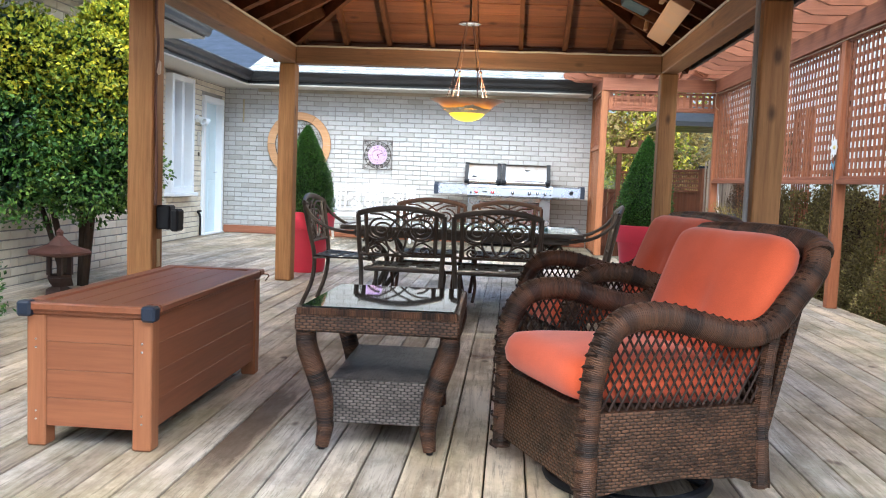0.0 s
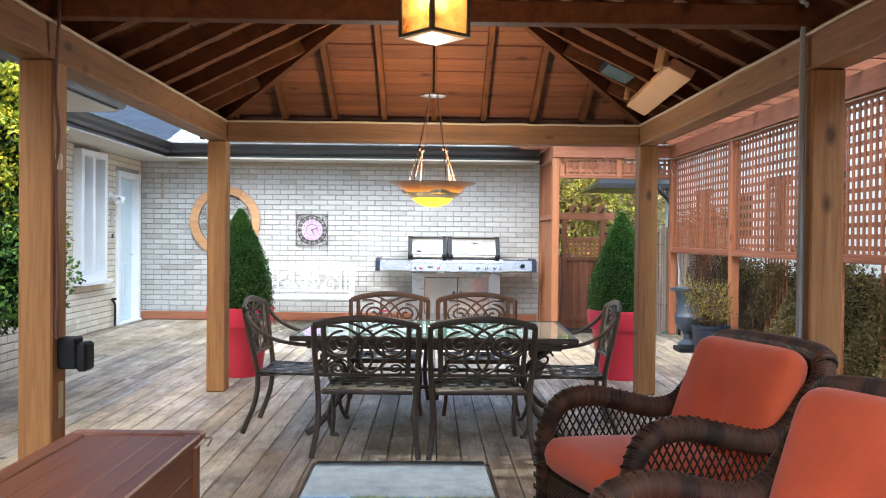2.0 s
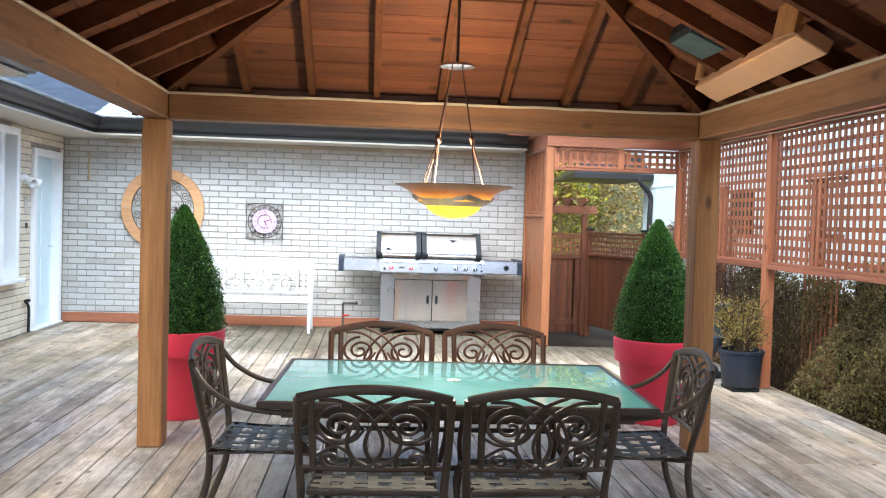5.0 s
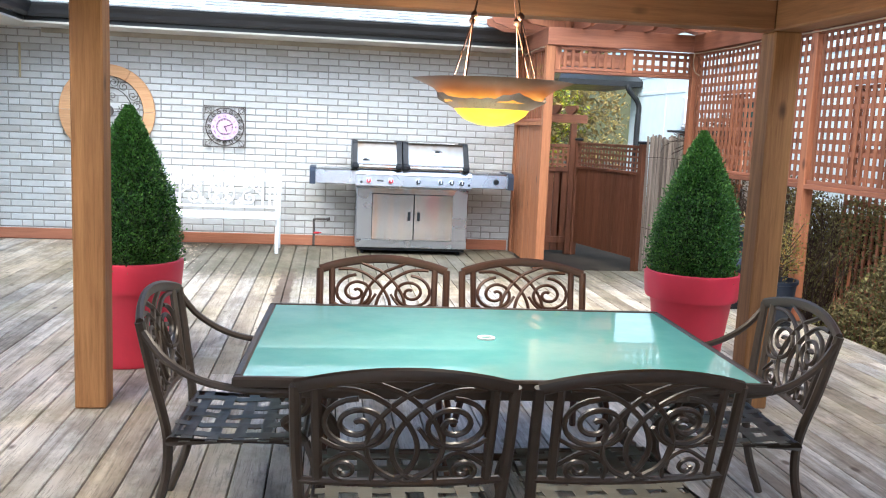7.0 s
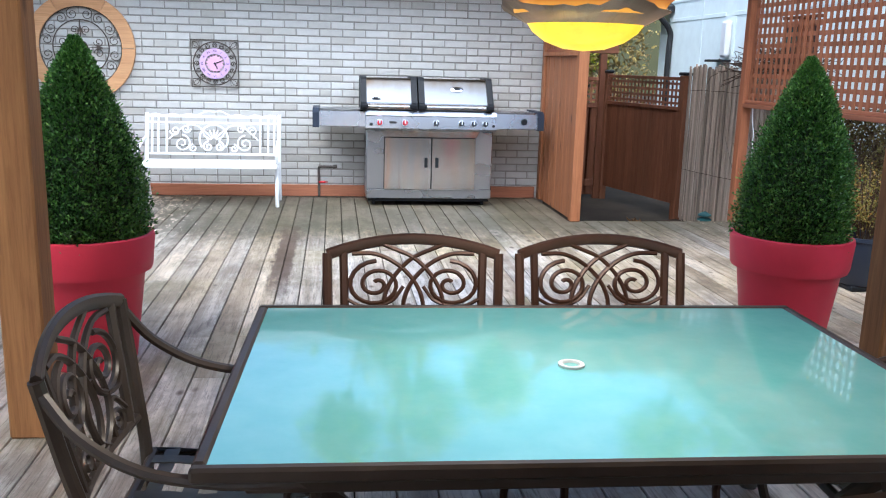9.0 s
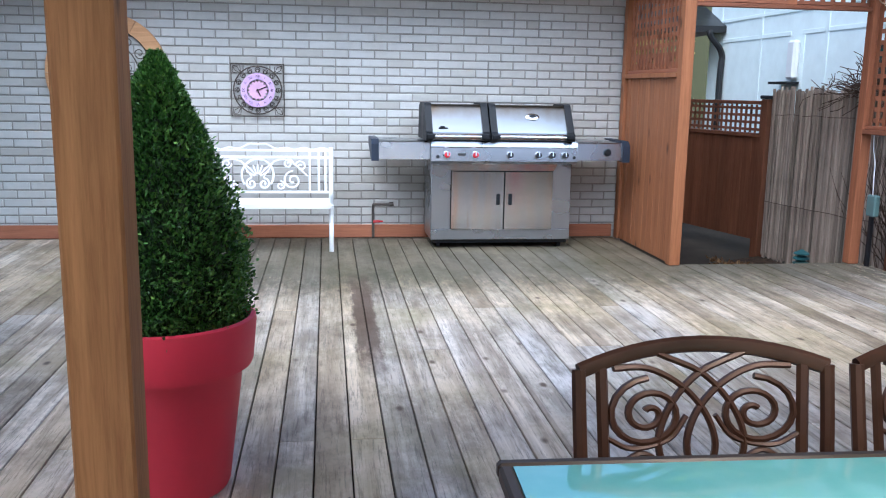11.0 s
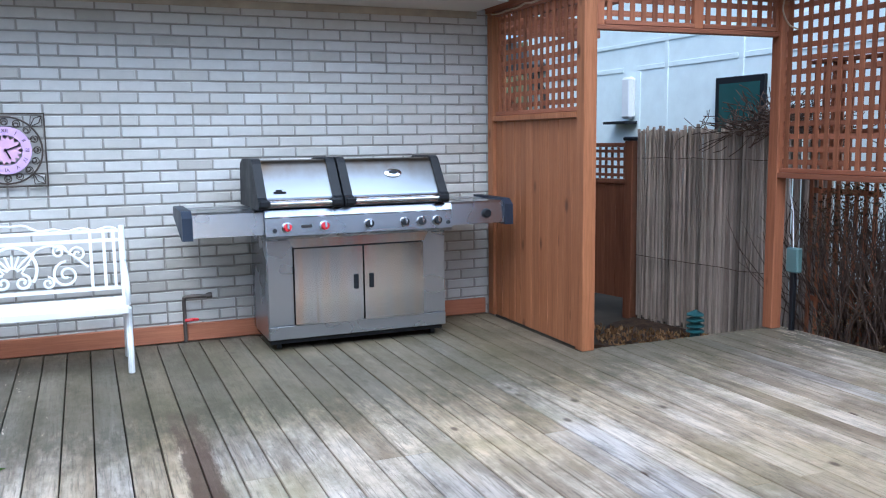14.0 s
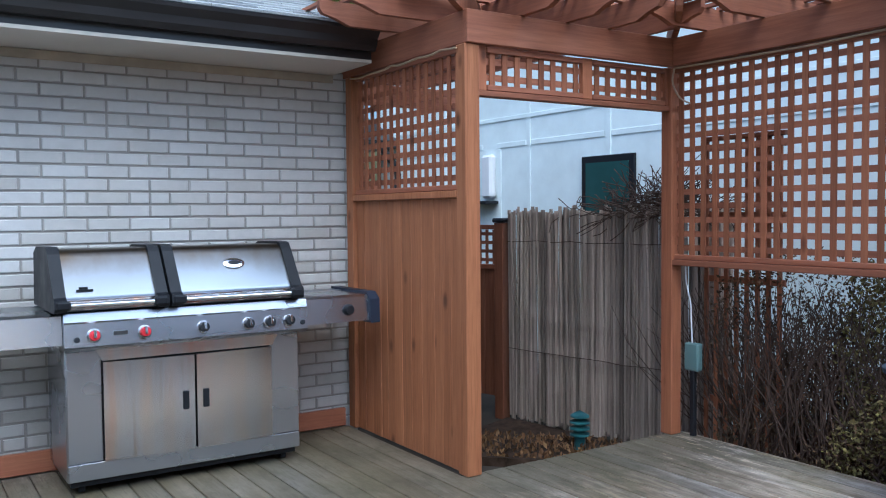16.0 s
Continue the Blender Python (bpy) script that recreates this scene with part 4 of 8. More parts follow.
RZ = BEAM_Z1 + 0.001
for k in range(4):
    x = 1.62 + k * 0.33
    part("rafter", pergola_rafter((x, GATE_Y - 0.48, RZ), (x, 15.6, RZ), M_REDWOOD), M_REDWOOD_Y, perg)
for k in range(7):
    y = GATE_Y + 0.32 + k * 0.36
    part("rafter", pergola_rafter((0.72, y, RZ), (1.6, y, RZ), M_REDWOOD), M_REDWOOD_X, perg)
y = GATE_Y - 0.32
while y > -1.0:
    part("rafter", pergola_rafter((LX - 0.55, y, RZ), (LX + 0.55, y, RZ), M_REDWOOD), M_REDWOOD_X, perg)
    y -= 0.41
for (a, b_) in (((0.86, GATE_Y - 0.36, RZ), (1.62, GATE_Y + 0.36, RZ)), ((LX - 0.42, GATE_Y - 0.44, RZ), (LX + 0.35, GATE_Y + 0.34, RZ))):
    part("rafter", pergola_rafter(a, b_, M_REDWOOD), M_REDWOOD, perg)
ZS = RZ + 0.131
k = 0
y = GATE_Y - 0.30
while y < 15.5:
    part("top_slat", boxed(1.0 if y > GATE_Y else 1.25, LX + 0.05, y, y + 0.04, ZS, ZS + 0.02), M_REDWOOD_X, perg)
    y += 0.105
for k in range(8):
    x = LX - 0.46 + k * 0.125
    part("top_slat", boxed(x, x + 0.04, -1.0, GATE_Y - 0.32, ZS, ZS + 0.02), M_REDWOOD_Y, perg)
for k in range(5):
    x = 0.80 + k * 0.11
    part("top_slat", boxed(x, x + 0.035, GATE_Y + 0.1, 15.2, ZS + 0.021, ZS + 0.04), M_REDWOOD_Y, perg)

for b_, a in zip(POSTS, POSTS[1:]):
    lattice("lattice_panel", "red-brown square timber lattice screen between posts", a + PW / 2, b_ - PW / 2, RAIL_Z + 0.03, BEAM_Z0 - 0.035, LX, "y", "lattice panels of the side screen")
    part("rail", boxed(LX - 0.045, LX + 0.045, a + PW / 2, b_ - PW / 2, RAIL_Z - 0.04, RAIL_Z - 0.002, bev=0.004), M_REDWOOD_Y, perg)
for a, b_ in ((1.40, 2.10), (2.18, 2.80)):
    lattice("lattice_panel", "narrow red-brown lattice strip above the gate opening", a, b_, 2.15, BEAM_Z0 - 0.035, GATE_Y, "x", "lattice strips above the gate")
part("rail", boxed(1.335, LX - 0.048, GATE_Y - 0.03, GATE_Y + 0.03, 2.085, 2.117, bev=0.004), M_REDWOOD_X, perg)
for a, b_ in ((1.335, 1.398), (2.102, 2.178), (2.802, 2.832)):
    part("stile", boxed(a, b_, GATE_Y - 0.02, GATE_Y + 0.02, 2.118, BEAM_Z0, bev=0.003), M_REDWOOD, perg)

# boarded screen beside the barbecue
scr = thing("privacy_screen", "cedar boarded screen with a lattice top beside the barbecue", "screen")
yy, rs = GATE_Y + 0.05, random.Random(8)
while yy < WALL_Y - 0.16:
    w = rs.uniform(0.085, 0.14)
    w = min(w, WALL_Y - 0.145 - yy)
    part("board", boxed(1.268 - rs.random() * 0.004, 1.30, yy + 0.0015, yy + w - 0.0015, 0.004, 1.53, bev=0.002), M_PANEL, scr)
    yy += w
part("rail", boxed(1.235, 1.335, GATE_Y + 0.049, WALL_Y - 0.142, 1.532, 1.572, bev=0.004), M_PANEL, scr)
lat = lattice("lattice_panel", "red-brown lattice panel above the boarded screen", GATE_Y + 0.052, WALL_Y - 0.145, 1.605, BEAM_Z0 - 0.035, 1.285, "y", "", 0.082, 0.034)

# ---- passage behind the gate opening ----
bm = bmesh.new()
box(bm, 1.31, 4.6, GATE_Y + 0.02, 22.0, -0.46, -0.395)
solid("path", bm, M_GROUND, "dark earth side passage below the deck", "path", "structure")
fence = thing("board_fence", "brown boarded fence with a lattice top", "fence")
A, B = Vector((3.22, 14.9, -0.30)), Vector((2.80, 16.6, -0.30))
d = (B - A)
L = d.length
u = d.normalized()
ang = math.degrees(math.atan2(u.y, u.x))
at = pose(A.x, A.y, A.z, 0, 0, ang)
fence.matrix_basis = at
for s in (0.0, L):
    part("post", boxed(s - 0.05, s + 0.05, -0.05, 0.05, -0.095, 1.66, bev=0.006), M_FENCE, fence)
    part("post_cap", boxed(s - 0.065, s + 0.065, -0.065, 0.065, 1.661, 1.70, bev=0.012), M_BLACK, fence)
s = 0.052
while s < L - 0.06:
    w = min(0.14, L - 0.052 - s)
    part("board", boxed(s + 0.002, s + w - 0.002, -0.01, 0.012, 0.1, 1.24, bev=0.002), M_FENCE, fence)
    s += w
part("rail", boxed(0.052, L - 0.052, -0.03, 0.03, 1.242, 1.285, bev=0.004), M_FENCE, fence)
part("rail", boxed(0.052, L - 0.052, -0.03, 0.03, 1.60, 1.64, bev=0.004), M_FENCE, fence)
part("rail", boxed(0.052, L - 0.052, -0.03, -0.011, 0.12, 0.22, bev=0.004), M_FENCE, fence)
n = 20
for k in range(n):
    c = 0.052 + (L - 0.104) * (k + 0.5) / n
    piece("upright_slat", slat_mesh(0.03, 0.009, 0.31, M_REDWOOD), fence, pose(c, -0.006, 1.4425))
for k in range(4):
    piece("level_slat", slat_mesh(L - 0.104, 0.009, 0.03, M_REDWOOD_X), fence, pose(L / 2, 0.006, 1.325 + k * 0.078))

gate = thing("garden_gate", "brown boarded garden gate with a small lattice panel", "gate")
gx0, gx1, gy = 1.40, 2.72, 16.62
for x in (gx0 + 0.62, gx1):
    part("post", boxed(x - 0.045, x + 0.045, gy - 0.045, gy + 0.045, -0.395, 1.62, bev=0.005), M_FENCE, gate)
for x in (gx0 + 0.05, gx0 + 0.18, gx0 + 0.31, gx0 + 0.44, gx0 + 0.67, gx0 + 0.80, gx0 + 0.93, gx0 + 1.06, gx0 + 1.15):
    part("board", boxed(x, x + 0.122, gy - 0.01, gy + 0.012, -0.34, 0.92, bev=0.002), M_FENCE, gate)
part("rail", boxed(gx0, gx1 - 0.047, gy - 0.03, gy - 0.012, 0.88, 0.95, bev=0.003), M_FENCE, gate)
part("rail", boxed(gx0, gx1 - 0.047, gy - 0.03, gy - 0.012, -0.22, -0.12, bev=0.003), M_FENCE, gate)
part("rail", boxed(gx0 + 0.667, gx1 - 0.047, gy - 0.02, gy + 0.02, 1.25, 1.30, bev=0.003), M_FENCE, gate)
bm = bmesh.new()
beam(bm, (gx0 + 0.05, gy - 0.02, 0.1), (gx0 + 0.56, gy - 0.02, 0.85), 0.02, 0.09, (0, -1, 0))
part("brace", bm, M_FENCE, gate)
for k in range(8):
    piece("upright_slat", slat_mesh(0.03, 0.009, 0.30, M_REDWOOD), gate, pose(gx0 + 0.71 + k * 0.078, gy - 0.006, 1.10))
for k in range(4):
    piece("level_slat", slat_mesh(0.58, 0.009, 0.03, M_REDWOOD_X), gate, pose(gx0 + 0.975, gy + 0.006, 0.985 + k * 0.078))
part("lintel", boxed(gx0 + 0.5, gx1 + 0.2, gy - 0.05, gy - 0.01, 1.622, 1.75, bev=0.006), M_REDWOOD_X, gate)
for k in range(3, 6):
    x = gx0 + 0.02 + k * 0.25
    part("gate_rafter", pergola_rafter((x, gy - 0.32, 1.751), (x, gy + 0.3, 1.751), M_REDWOOD), M_REDWOOD_Y, gate)
box_f = thing("side_fence", "brown boarded fence closing the passage beside the house", "fence")
for k in range(2):
    part("board", boxed(1.32 + k * 0.04, 1.36 + k * 0.04, gy - 0.03, gy + 0.01, -0.395, 1.2), M_FENCE, box_f)

# bamboo roll fence
bam = thing("bamboo_fence", "grey weathered bamboo cane screen bound with wire", "fence")
A, B = Vector((3.24, 14.82, 0)), Vector((3.60, 12.75, 0))
d = B - A
rb = random.Random(12)
canes = []
nvb = Vector((d.y, -d.x, 0)).normalized()
if nvb.x > 0:
    nvb = -nvb
for rr in (0.011, 0.014, 0.018):
    bm = bmesh.new()
    prof = [(0, 0)]
    for k in range(6):
        z = k * 0.30
        prof += [(rr * 0.97, z + 0.002), (rr * 0.95, z + 0.28), (rr * 1.12, z + 0.29)]
    prof += [(rr, 1.82), (0, 1.82)]
    lathe(bm, prof, 7)
    canes.append((rr, mesh_of(bm, "cane", M_BAMBOO, True)))
s = 0.0
while s < d.length:
    rr, me = rb.choice(canes)
    p = A + d.normalized() * (s + rr)
    piece("cane", me, bam, pose(p.x, p.y + rb.uniform(-0.01, 0.01), -0.36 + rb.uniform(-0.03, 0.05), rb.uniform(-0.8, 0.8), rb.uniform(-0.8, 0.8), rb.uniform(0, 360)))
    p2 = p - nvb * 0.03
    piece("cane", me, bam, pose(p2.x + rr, p2.y + rb.uniform(-0.01, 0.01), -0.38 + rb.uniform(-0.03, 0.04), rb.uniform(-0.5, 0.5), rb.uniform(-0.5, 0.5), rb.uniform(0, 360)))
    s += rr * 1.9
nv = Vector((-d.y, d.x, 0)).normalized()
if nv.x > 0:
    nv = -nv
for z in (0.25, 1.2):
    bm = bmesh.new()
    tube(bm, [A + nv * 0.022 + Vector((0, 0, z)) + d * (k / 12) + Vector((0, 0, rb.uniform(-0.008, 0.008))) for k in range(13)], 0.003, 5)
    part("binding_wire", bm, M_TWIG, bam)

# ---- neighbouring house ----
NX = 4.75
nb = thing("neighbour_house", "white rendered two-storey house with battens and dark window", "house")
part("wall", boxed(NX, NX + 0.3, 2.0, 19.6, -0.42, 4.6), M_STUCCO, nb)
part("wall", boxed(NX, NX + 6.0, 19.6, 19.9, -0.42, 4.6), M_STUCCO, nb)
for y in (19.45, 18.1, 16.38, 15.10, 11.9, 10.6, 9.2):
    part("batten", boxed(NX - 0.012, NX - 0.001, y, y + 0.07, -0.3, 4.5, bev=0.004), M_STUCCO, nb)
part("batten", boxed(NX - 0.012, NX - 0.001, 16.93, 17.0, -0.3, 2.2, bev=0.004), M_STUCCO, nb)
for a, b_ in ((2.2, 15.09), (15.19, 16.37), (16.46, 17.0), (17.3, 19.44)):
    part("batten", boxed(NX - 0.011, NX - 0.002, a, b_, 2.21, 2.27, bev=0.004), M_STUCCO, nb)
for z in (2.52, 3.9):
    part("batten", boxed(NX - 0.014, NX - 0.002, 2.2, 19.6, z, z + 0.05, bev=0.004), M_STUCCO, nb)
win = part("window", boxed(NX - 0.04, NX - 0.004, 14.75, 15.5, 1.35, 2.02, bev=0.006), M_BLACK, nb, "black framed window")
part("pane", boxed(NX - 0.046, NX - 0.041, 14.82, 15.43, 1.42, 1.95), plain("dark_window_glass", (0.03, 0.08, 0.08), 0.06, vary=0.1), win)
part("vent_hood", boxed(NX - 0.10, NX - 0.002, 17.02, 17.22, 1.62, 2.14, bev=0.03), M_WHITE, nb)
part("vent_flap", boxed(NX - 0.20, NX - 0.002, 16.98, 17.47, 1.555, 1.59, bev=0.005), M_BLACK, nb)
bm = bmesh.new()
prism(bm, [(3.15, 19.3, 2.37), (NX - 0.002, 19.3, 2.37), (NX - 0.002, 21.5, 2.37), (3.15, 21.5, 2.37)], [(3.15, 19.3, 2.47), (NX - 0.002, 19.3, 2.47), (NX - 0.002, 20.4, 2.95), (3.7, 20.4, 2.95)])
part("porch_roof", bm, M_GUTTER, nb, "dark low porch roof")
bm = bmesh.new()
tube(bm, smooth_path([(NX - 0.30, 19.25, 2.40), (NX - 0.28, 19.25, 2.3), (NX - 0.06, 19.3, 2.05), (NX - 0.06, 19.3, 1.6), (NX - 0.06, 19.3, -0.3)], 5), 0.05, 8)
part("downspout", bm, M_GUTTER, nb, smooth=True)
bm = bmesh.new()
prism(bm, [(NX - 0.3, 2.0, 4.6), (NX + 3, 2.0, 5.6), (NX + 3, 20.2, 5.6), (NX - 0.3, 20.2, 4.6)], [(NX - 0.3, 2.0, 4.75), (NX + 3, 2.0, 5.75), (NX + 3, 20.2, 5.75), (NX - 0.3, 20.2, 4.75)])
part("roof", bm, M_SHINGLE, nb)


# ---- dining set ----
def back_point(x, z):
    """A place on the leaning, slightly dished chair back (the chair faces +y)."""
    return Vector((x, -0.215 - (z - 0.385) * 0.20 - 0.03 * (1 - (x / 0.3) ** 2), z))


def dining_chair(arms, label, m, iron, group):
    ch = thing("dining_chair", label, "chair", group)
    top = [(x, 0.795 + 0.05 * (1 - (x / 0.30) ** 2)) for x in np.linspace(-0.30, 0.30, 15)]
    bm = bmesh.new()
    tube(bm, [back_point(x, z) for x, z in top], 0.021, 8, flat=0.65)
    part("top_rail", bm, iron, ch, smooth=True)
    for s in (-1, 1):
        bm = bmesh.new()
        w6, w3 = (0.268, 0.222) if arms else (0.297, 0.285)
        pts = [back_point(s * 0.30, 0.80), back_point(s * w6, 0.6), back_point(s * w3, 0.385), Vector((s * (w3 - 0.005), -0.245, 0.2)), Vector((s * (w3 + 0.02), -0.32, 0.003))]
        tube(bm, smooth_path(pts, 5), 0.017, 8)
        part("back_leg", bm, iron, ch, smooth=True)
        bm = bmesh.new()
        tube(bm, [back_point(s * 0.245, 0.815), back_point(s * (0.185 if arms else 0.237), 0.495)], 0.010, 6, flat=1.5)
        part("back_stile", bm, iron, ch, smooth=True)
        bm = bmesh.new()
        tube(bm, smooth_path([(s * 0.245, 0.235, 0.385), (s * 0.262, 0.27, 0.28), (s * 0.25, 0.235, 0.13), (s * 0.265, 0.275, 0.012), (s * 0.265, 0.30, 0.014)], 5), 0.014, 7)
        part("front_leg", bm, iron, ch, smooth=True)
    for z, r in ((0.497, 0.012),):
        bm = bmesh.new()
        half = 0.25 if arms else 0.293
        tube(bm, [back_point(x, z) for x in np.linspace(-half, half, 9)], r, 6)
        part("back_rail", bm, iron, ch, smooth=True)

    def scroll(pts2, r=0.0085):
        bm = bmesh.new()
        tube(bm, [back_point(x, z if z > 0.8 else 0.8 - (0.8 - z) * 0.82) for x, z in pts2], r, 6, flat=1.15)
        part("scroll", bm, iron, ch, smooth=True)
    lean = 0.045 if arms else 0.0
    for s in (-1, 1):
        scroll(spiral(s * (0.130 - lean * 0.4), 0.66, 0.102, 0.012, math.pi * 0.5, -s * 2.1, 42))
        for r, *way in ((0.0085, (0.215, 0.795), (0.13, 0.79), (0.05, 0.74), (-0.01, 0.66), (-0.035, 0.565), (-0.01, 0.48), (0.05, 0.434)),
                        (0.0085, (0.105, 0.826), (0.0, 0.775), (-0.075, 0.68), (-0.105, 0.575), (-0.075, 0.485), (0.0, 0.434)),
                        (0.007, (0.232 - lean * 0.6, 0.60), (0.17, 0.565), (0.08, 0.585), (0.035, 0.65)),
                        (0.007, (0.232 - lean, 0.49), (0.15 - lean * 0.5, 0.55), (0.09, 0.50), (0.09, 0.434))):
            pts2 = smooth_path([(s * x, 0, z) for x, z in way], 5)
            scroll([(p[0], p[2]) for p in pts2], r)
        scroll(spiral(s * (0.165 - lean), 0.478, 0.044, 0.011, math.pi * 1.5, s * 1.3, 20), 0.007)
    bm = bmesh.new()
    ring = [(-0.255, -0.215, 0.385), (-0.245, 0.225, 0.385), (0.245, 0.225, 0.385), (0.255, -0.215, 0.385)]
    tube(bm, ring, 0.016, 8, closed=True)
    part("seat_frame", bm, iron, ch, smooth=True)
    for k in range(5):
        bm = bmesh.new()
        x = -0.196 + k * 0.098
        pts = [(x, y, 0.394 - 0.012 * math.sin((y + 0.215) / 0.44 * math.pi) + (0.003 if (i + k) % 2 else -0.003)) for i, y in enumerate(np.linspace(-0.225, 0.232, 6))]
        for a, b_ in zip(pts, pts[1:]):
            prism(bm, [(a[0] - 0.021, a[1], a[2]), (a[0] + 0.021, a[1], a[2]), (b_[0] + 0.021, b_[1], b_[2]), (b_[0] - 0.021, b_[1], b_[2])], [(a[0] - 0.021, a[1], a[2] + 0.004), (a[0] + 0.021, a[1], a[2] + 0.004), (b_[0] + 0.021, b_[1], b_[2] + 0.004), (b_[0] - 0.021, b_[1], b_[2] + 0.004)])
        part("strap", bm, M_STRAP, ch)
    for k in range(5):
        bm = bmesh.new()
        y = -0.165 + k * 0.086
        dz = -0.012 * math.sin((y + 0.215) / 0.44 * math.pi)
        pts = [(x, y, 0.394 + dz + (-0.003 if (i + k) % 2 else 0.003)) for i, x in enumerate(np.linspace(-0.262, 0.262, 6))]
        for a, b_ in zip(pts, pts[1:]):
            prism(bm, [(a[0], a[1] - 0.019, a[2]), (b_[0], b_[1] - 0.019, b_[2]), (b_[0], b_[1] + 0.019, b_[2]), (a[0], a[1] + 0.019, a[2])], [(a[0], a[1] - 0.019, a[2] + 0.004), (b_[0], b_[1] - 0.019, b_[2] + 0.004), (b_[0], b_[1] + 0.019, b_[2] + 0.004), (a[0], a[1] + 0.019, a[2] + 0.004)])
        part("strap", bm, M_STRAP, ch)
    if arms:
        for s in (-1, 1):
            bm = bmesh.new()
            p0 = back_point(s * 0.298, 0.775)
            tube(bm, smooth_path([p0, (s * 0.312, -0.22, 0.685), (s * 0.322, -0.10, 0.615), (s * 0.322, 0.06, 0.585), (s * 0.312, 0.20, 0.58), (s * 0.30, 0.245, 0.555), (s * 0.285, 0.225, 0.505), (s * 0.262, 0.16, 0.46), (s * 0.25, 0.20, 0.42), (s * 0.245, 0.235, 0.385)], 5), 0.013, 7)
            part("arm", bm, iron, ch, smooth=True)
    ch.matrix_basis = m
    return ch


LOW = Matrix.Diagonal((1, 1, 0.95, 1))
G_CH = "chairs round the dining table"
ca = dining_chair(False, "dark bronze cast metal dining chair with a scrolled back", pose(-0.735, 6.20, 0, 0, 0, -1) @ LOW, M_IRON, G_CH)
copy_thing(ca, pose(-0.085, 6.20, 0, 0, 0, 2))
cb = dining_chair(False, "brown cast metal dining chair tucked under the far side", pose(-0.70, 7.40, 0, 0, 0, 179) @ Matrix.Diagonal((1, 1, 0.975, 1)), M_IRON_RED, G_CH)
copy_thing(cb, pose(-0.015, 7.40, 0, 0, 0, 181))
cc = dining_chair(True, "bronze metal armchair with scrolled back at the table end", pose(-1.245, 6.74, 0, 0, 0, -92), M_IRON, G_CH)
copy_thing(cc, pose(0.52, 6.68, 0, 0, 0, 86))

TZ = 0.645
table = thing("dining_table", "bronze metal dining table with a frosted teal glass top", "table", at=pose(-0.335, 6.92, 0, 0, 0, -2))
TW, TD = 0.90, 0.59
bm = bmesh.new()
for a, b_, c, d in ((-TW, TW, -TD, -TD + 0.03), (-TW, TW, TD - 0.03, TD), (-TW, -TW + 0.03, -TD + 0.031, TD - 0.031), (TW - 0.03, TW, -TD + 0.031, TD - 0.031)):
    box(bm, a, b_, c, d, TZ - 0.035, TZ, 0.007)
part("frame", bm, M_IRON, table)


def teal_glass():
    m, nt, b = nodes_of("frosted_teal_glass")
    n = noise_of(nt, coords(nt), 7, 5, 0.6)
    wob = noise_of(nt, coords(nt, scale=(1, 1, 1)), 16, 3, 0.5)
    col = mix(nt, ramp(nt, n, (0.3, grey(0)), (0.7, grey(1))), (0.25, 0.68, 0.68), (0.32, 0.75, 0.75))
    nt.links.new(col, b.inputs["Base Color"])
    b.inputs["Roughness"].default_value = 0.05
    b.inputs["Specular IOR Level"].default_value = 0.5
    b.inputs["IOR"].default_value = 1.5
    b.inputs["Coat Weight"].default_value = 1.0
    b.inputs["Coat Roughness"].default_value = 0.02
    b.inputs["Coat IOR"].default_value = 1.75
    bump(nt, b, wob, 0.10, 0.008)
    return m


bm = bmesh.new()
box(bm, -TW + 0.031, TW - 0.031, -TD + 0.031, TD - 0.031, TZ - 0.014, TZ - 0.004)
part("glass_top", bm, teal_glass(), table, "frosted teal glass pane")
bm = bmesh.new()
lathe(bm, [(0.022, TZ - 0.003), (0.036, TZ - 0.003), (0.036, TZ + 0.003), (0.024, TZ + 0.003), (0.022, TZ - 0.003)], 20)
part("umbrella_ring", bm, M_WHITE, table, "pale plastic ring at the centre", smooth=True)
for sx in (-1, 1):
    for sy in (-1, 1):
        bm = bmesh.new()
        tube(bm, smooth_path([(sx * 0.80, sy * 0.50, TZ - 0.036), (sx * 0.70, sy * 0.43, 0.54), (sx * 0.58, sy * 0.36, 0.40), (sx * 0.62, sy * 0.38, 0.22), (sx * 0.74, sy * 0.46, 0.06), (sx * 0.80, sy * 0.50, 0.02)], 5), 0.022, 8)
        part("leg", bm, M_IRON, table, smooth=True)
        bm = bmesh.new()
        tube(bm, [(sx * (0.70 + u_), sy * 0.42, w_) for u_, w_ in spiral(0, 0.50, 0.06, 0.012, 0.3, 1.3, 20)], 0.009, 6)
        part("scroll", bm, M_IRON, table, smooth=True)
for sy in (-1, 1):
    bm = bmesh.new()
    tube(bm, [(-0.6, sy * 0.37, 0.30), (0.6, sy * 0.37, 0.30)], 0.014, 8)
    part("stretcher", bm, M_IRON, table, smooth=True)
for sy in (-1, 1):
    part("apron", boxed(-0.8, 0.8, sy * 0.52 - 0.012, sy * 0.52 + 0.012, TZ - 0.085, TZ - 0.037, bev=0.004), M_IRON, table)


# ---- wicker lounge chairs ----
ARM = [(-0.335, 0.05), (-0.335, 0.30), (-0.325, 0.48), (-0.26, 0.60), (-0.12, 0.625), (0.04, 0.59), (0.18, 0.56), (0.29, 0.585), (0.38, 0.68), (0.45, 0.765), (0.475, 0.815)]


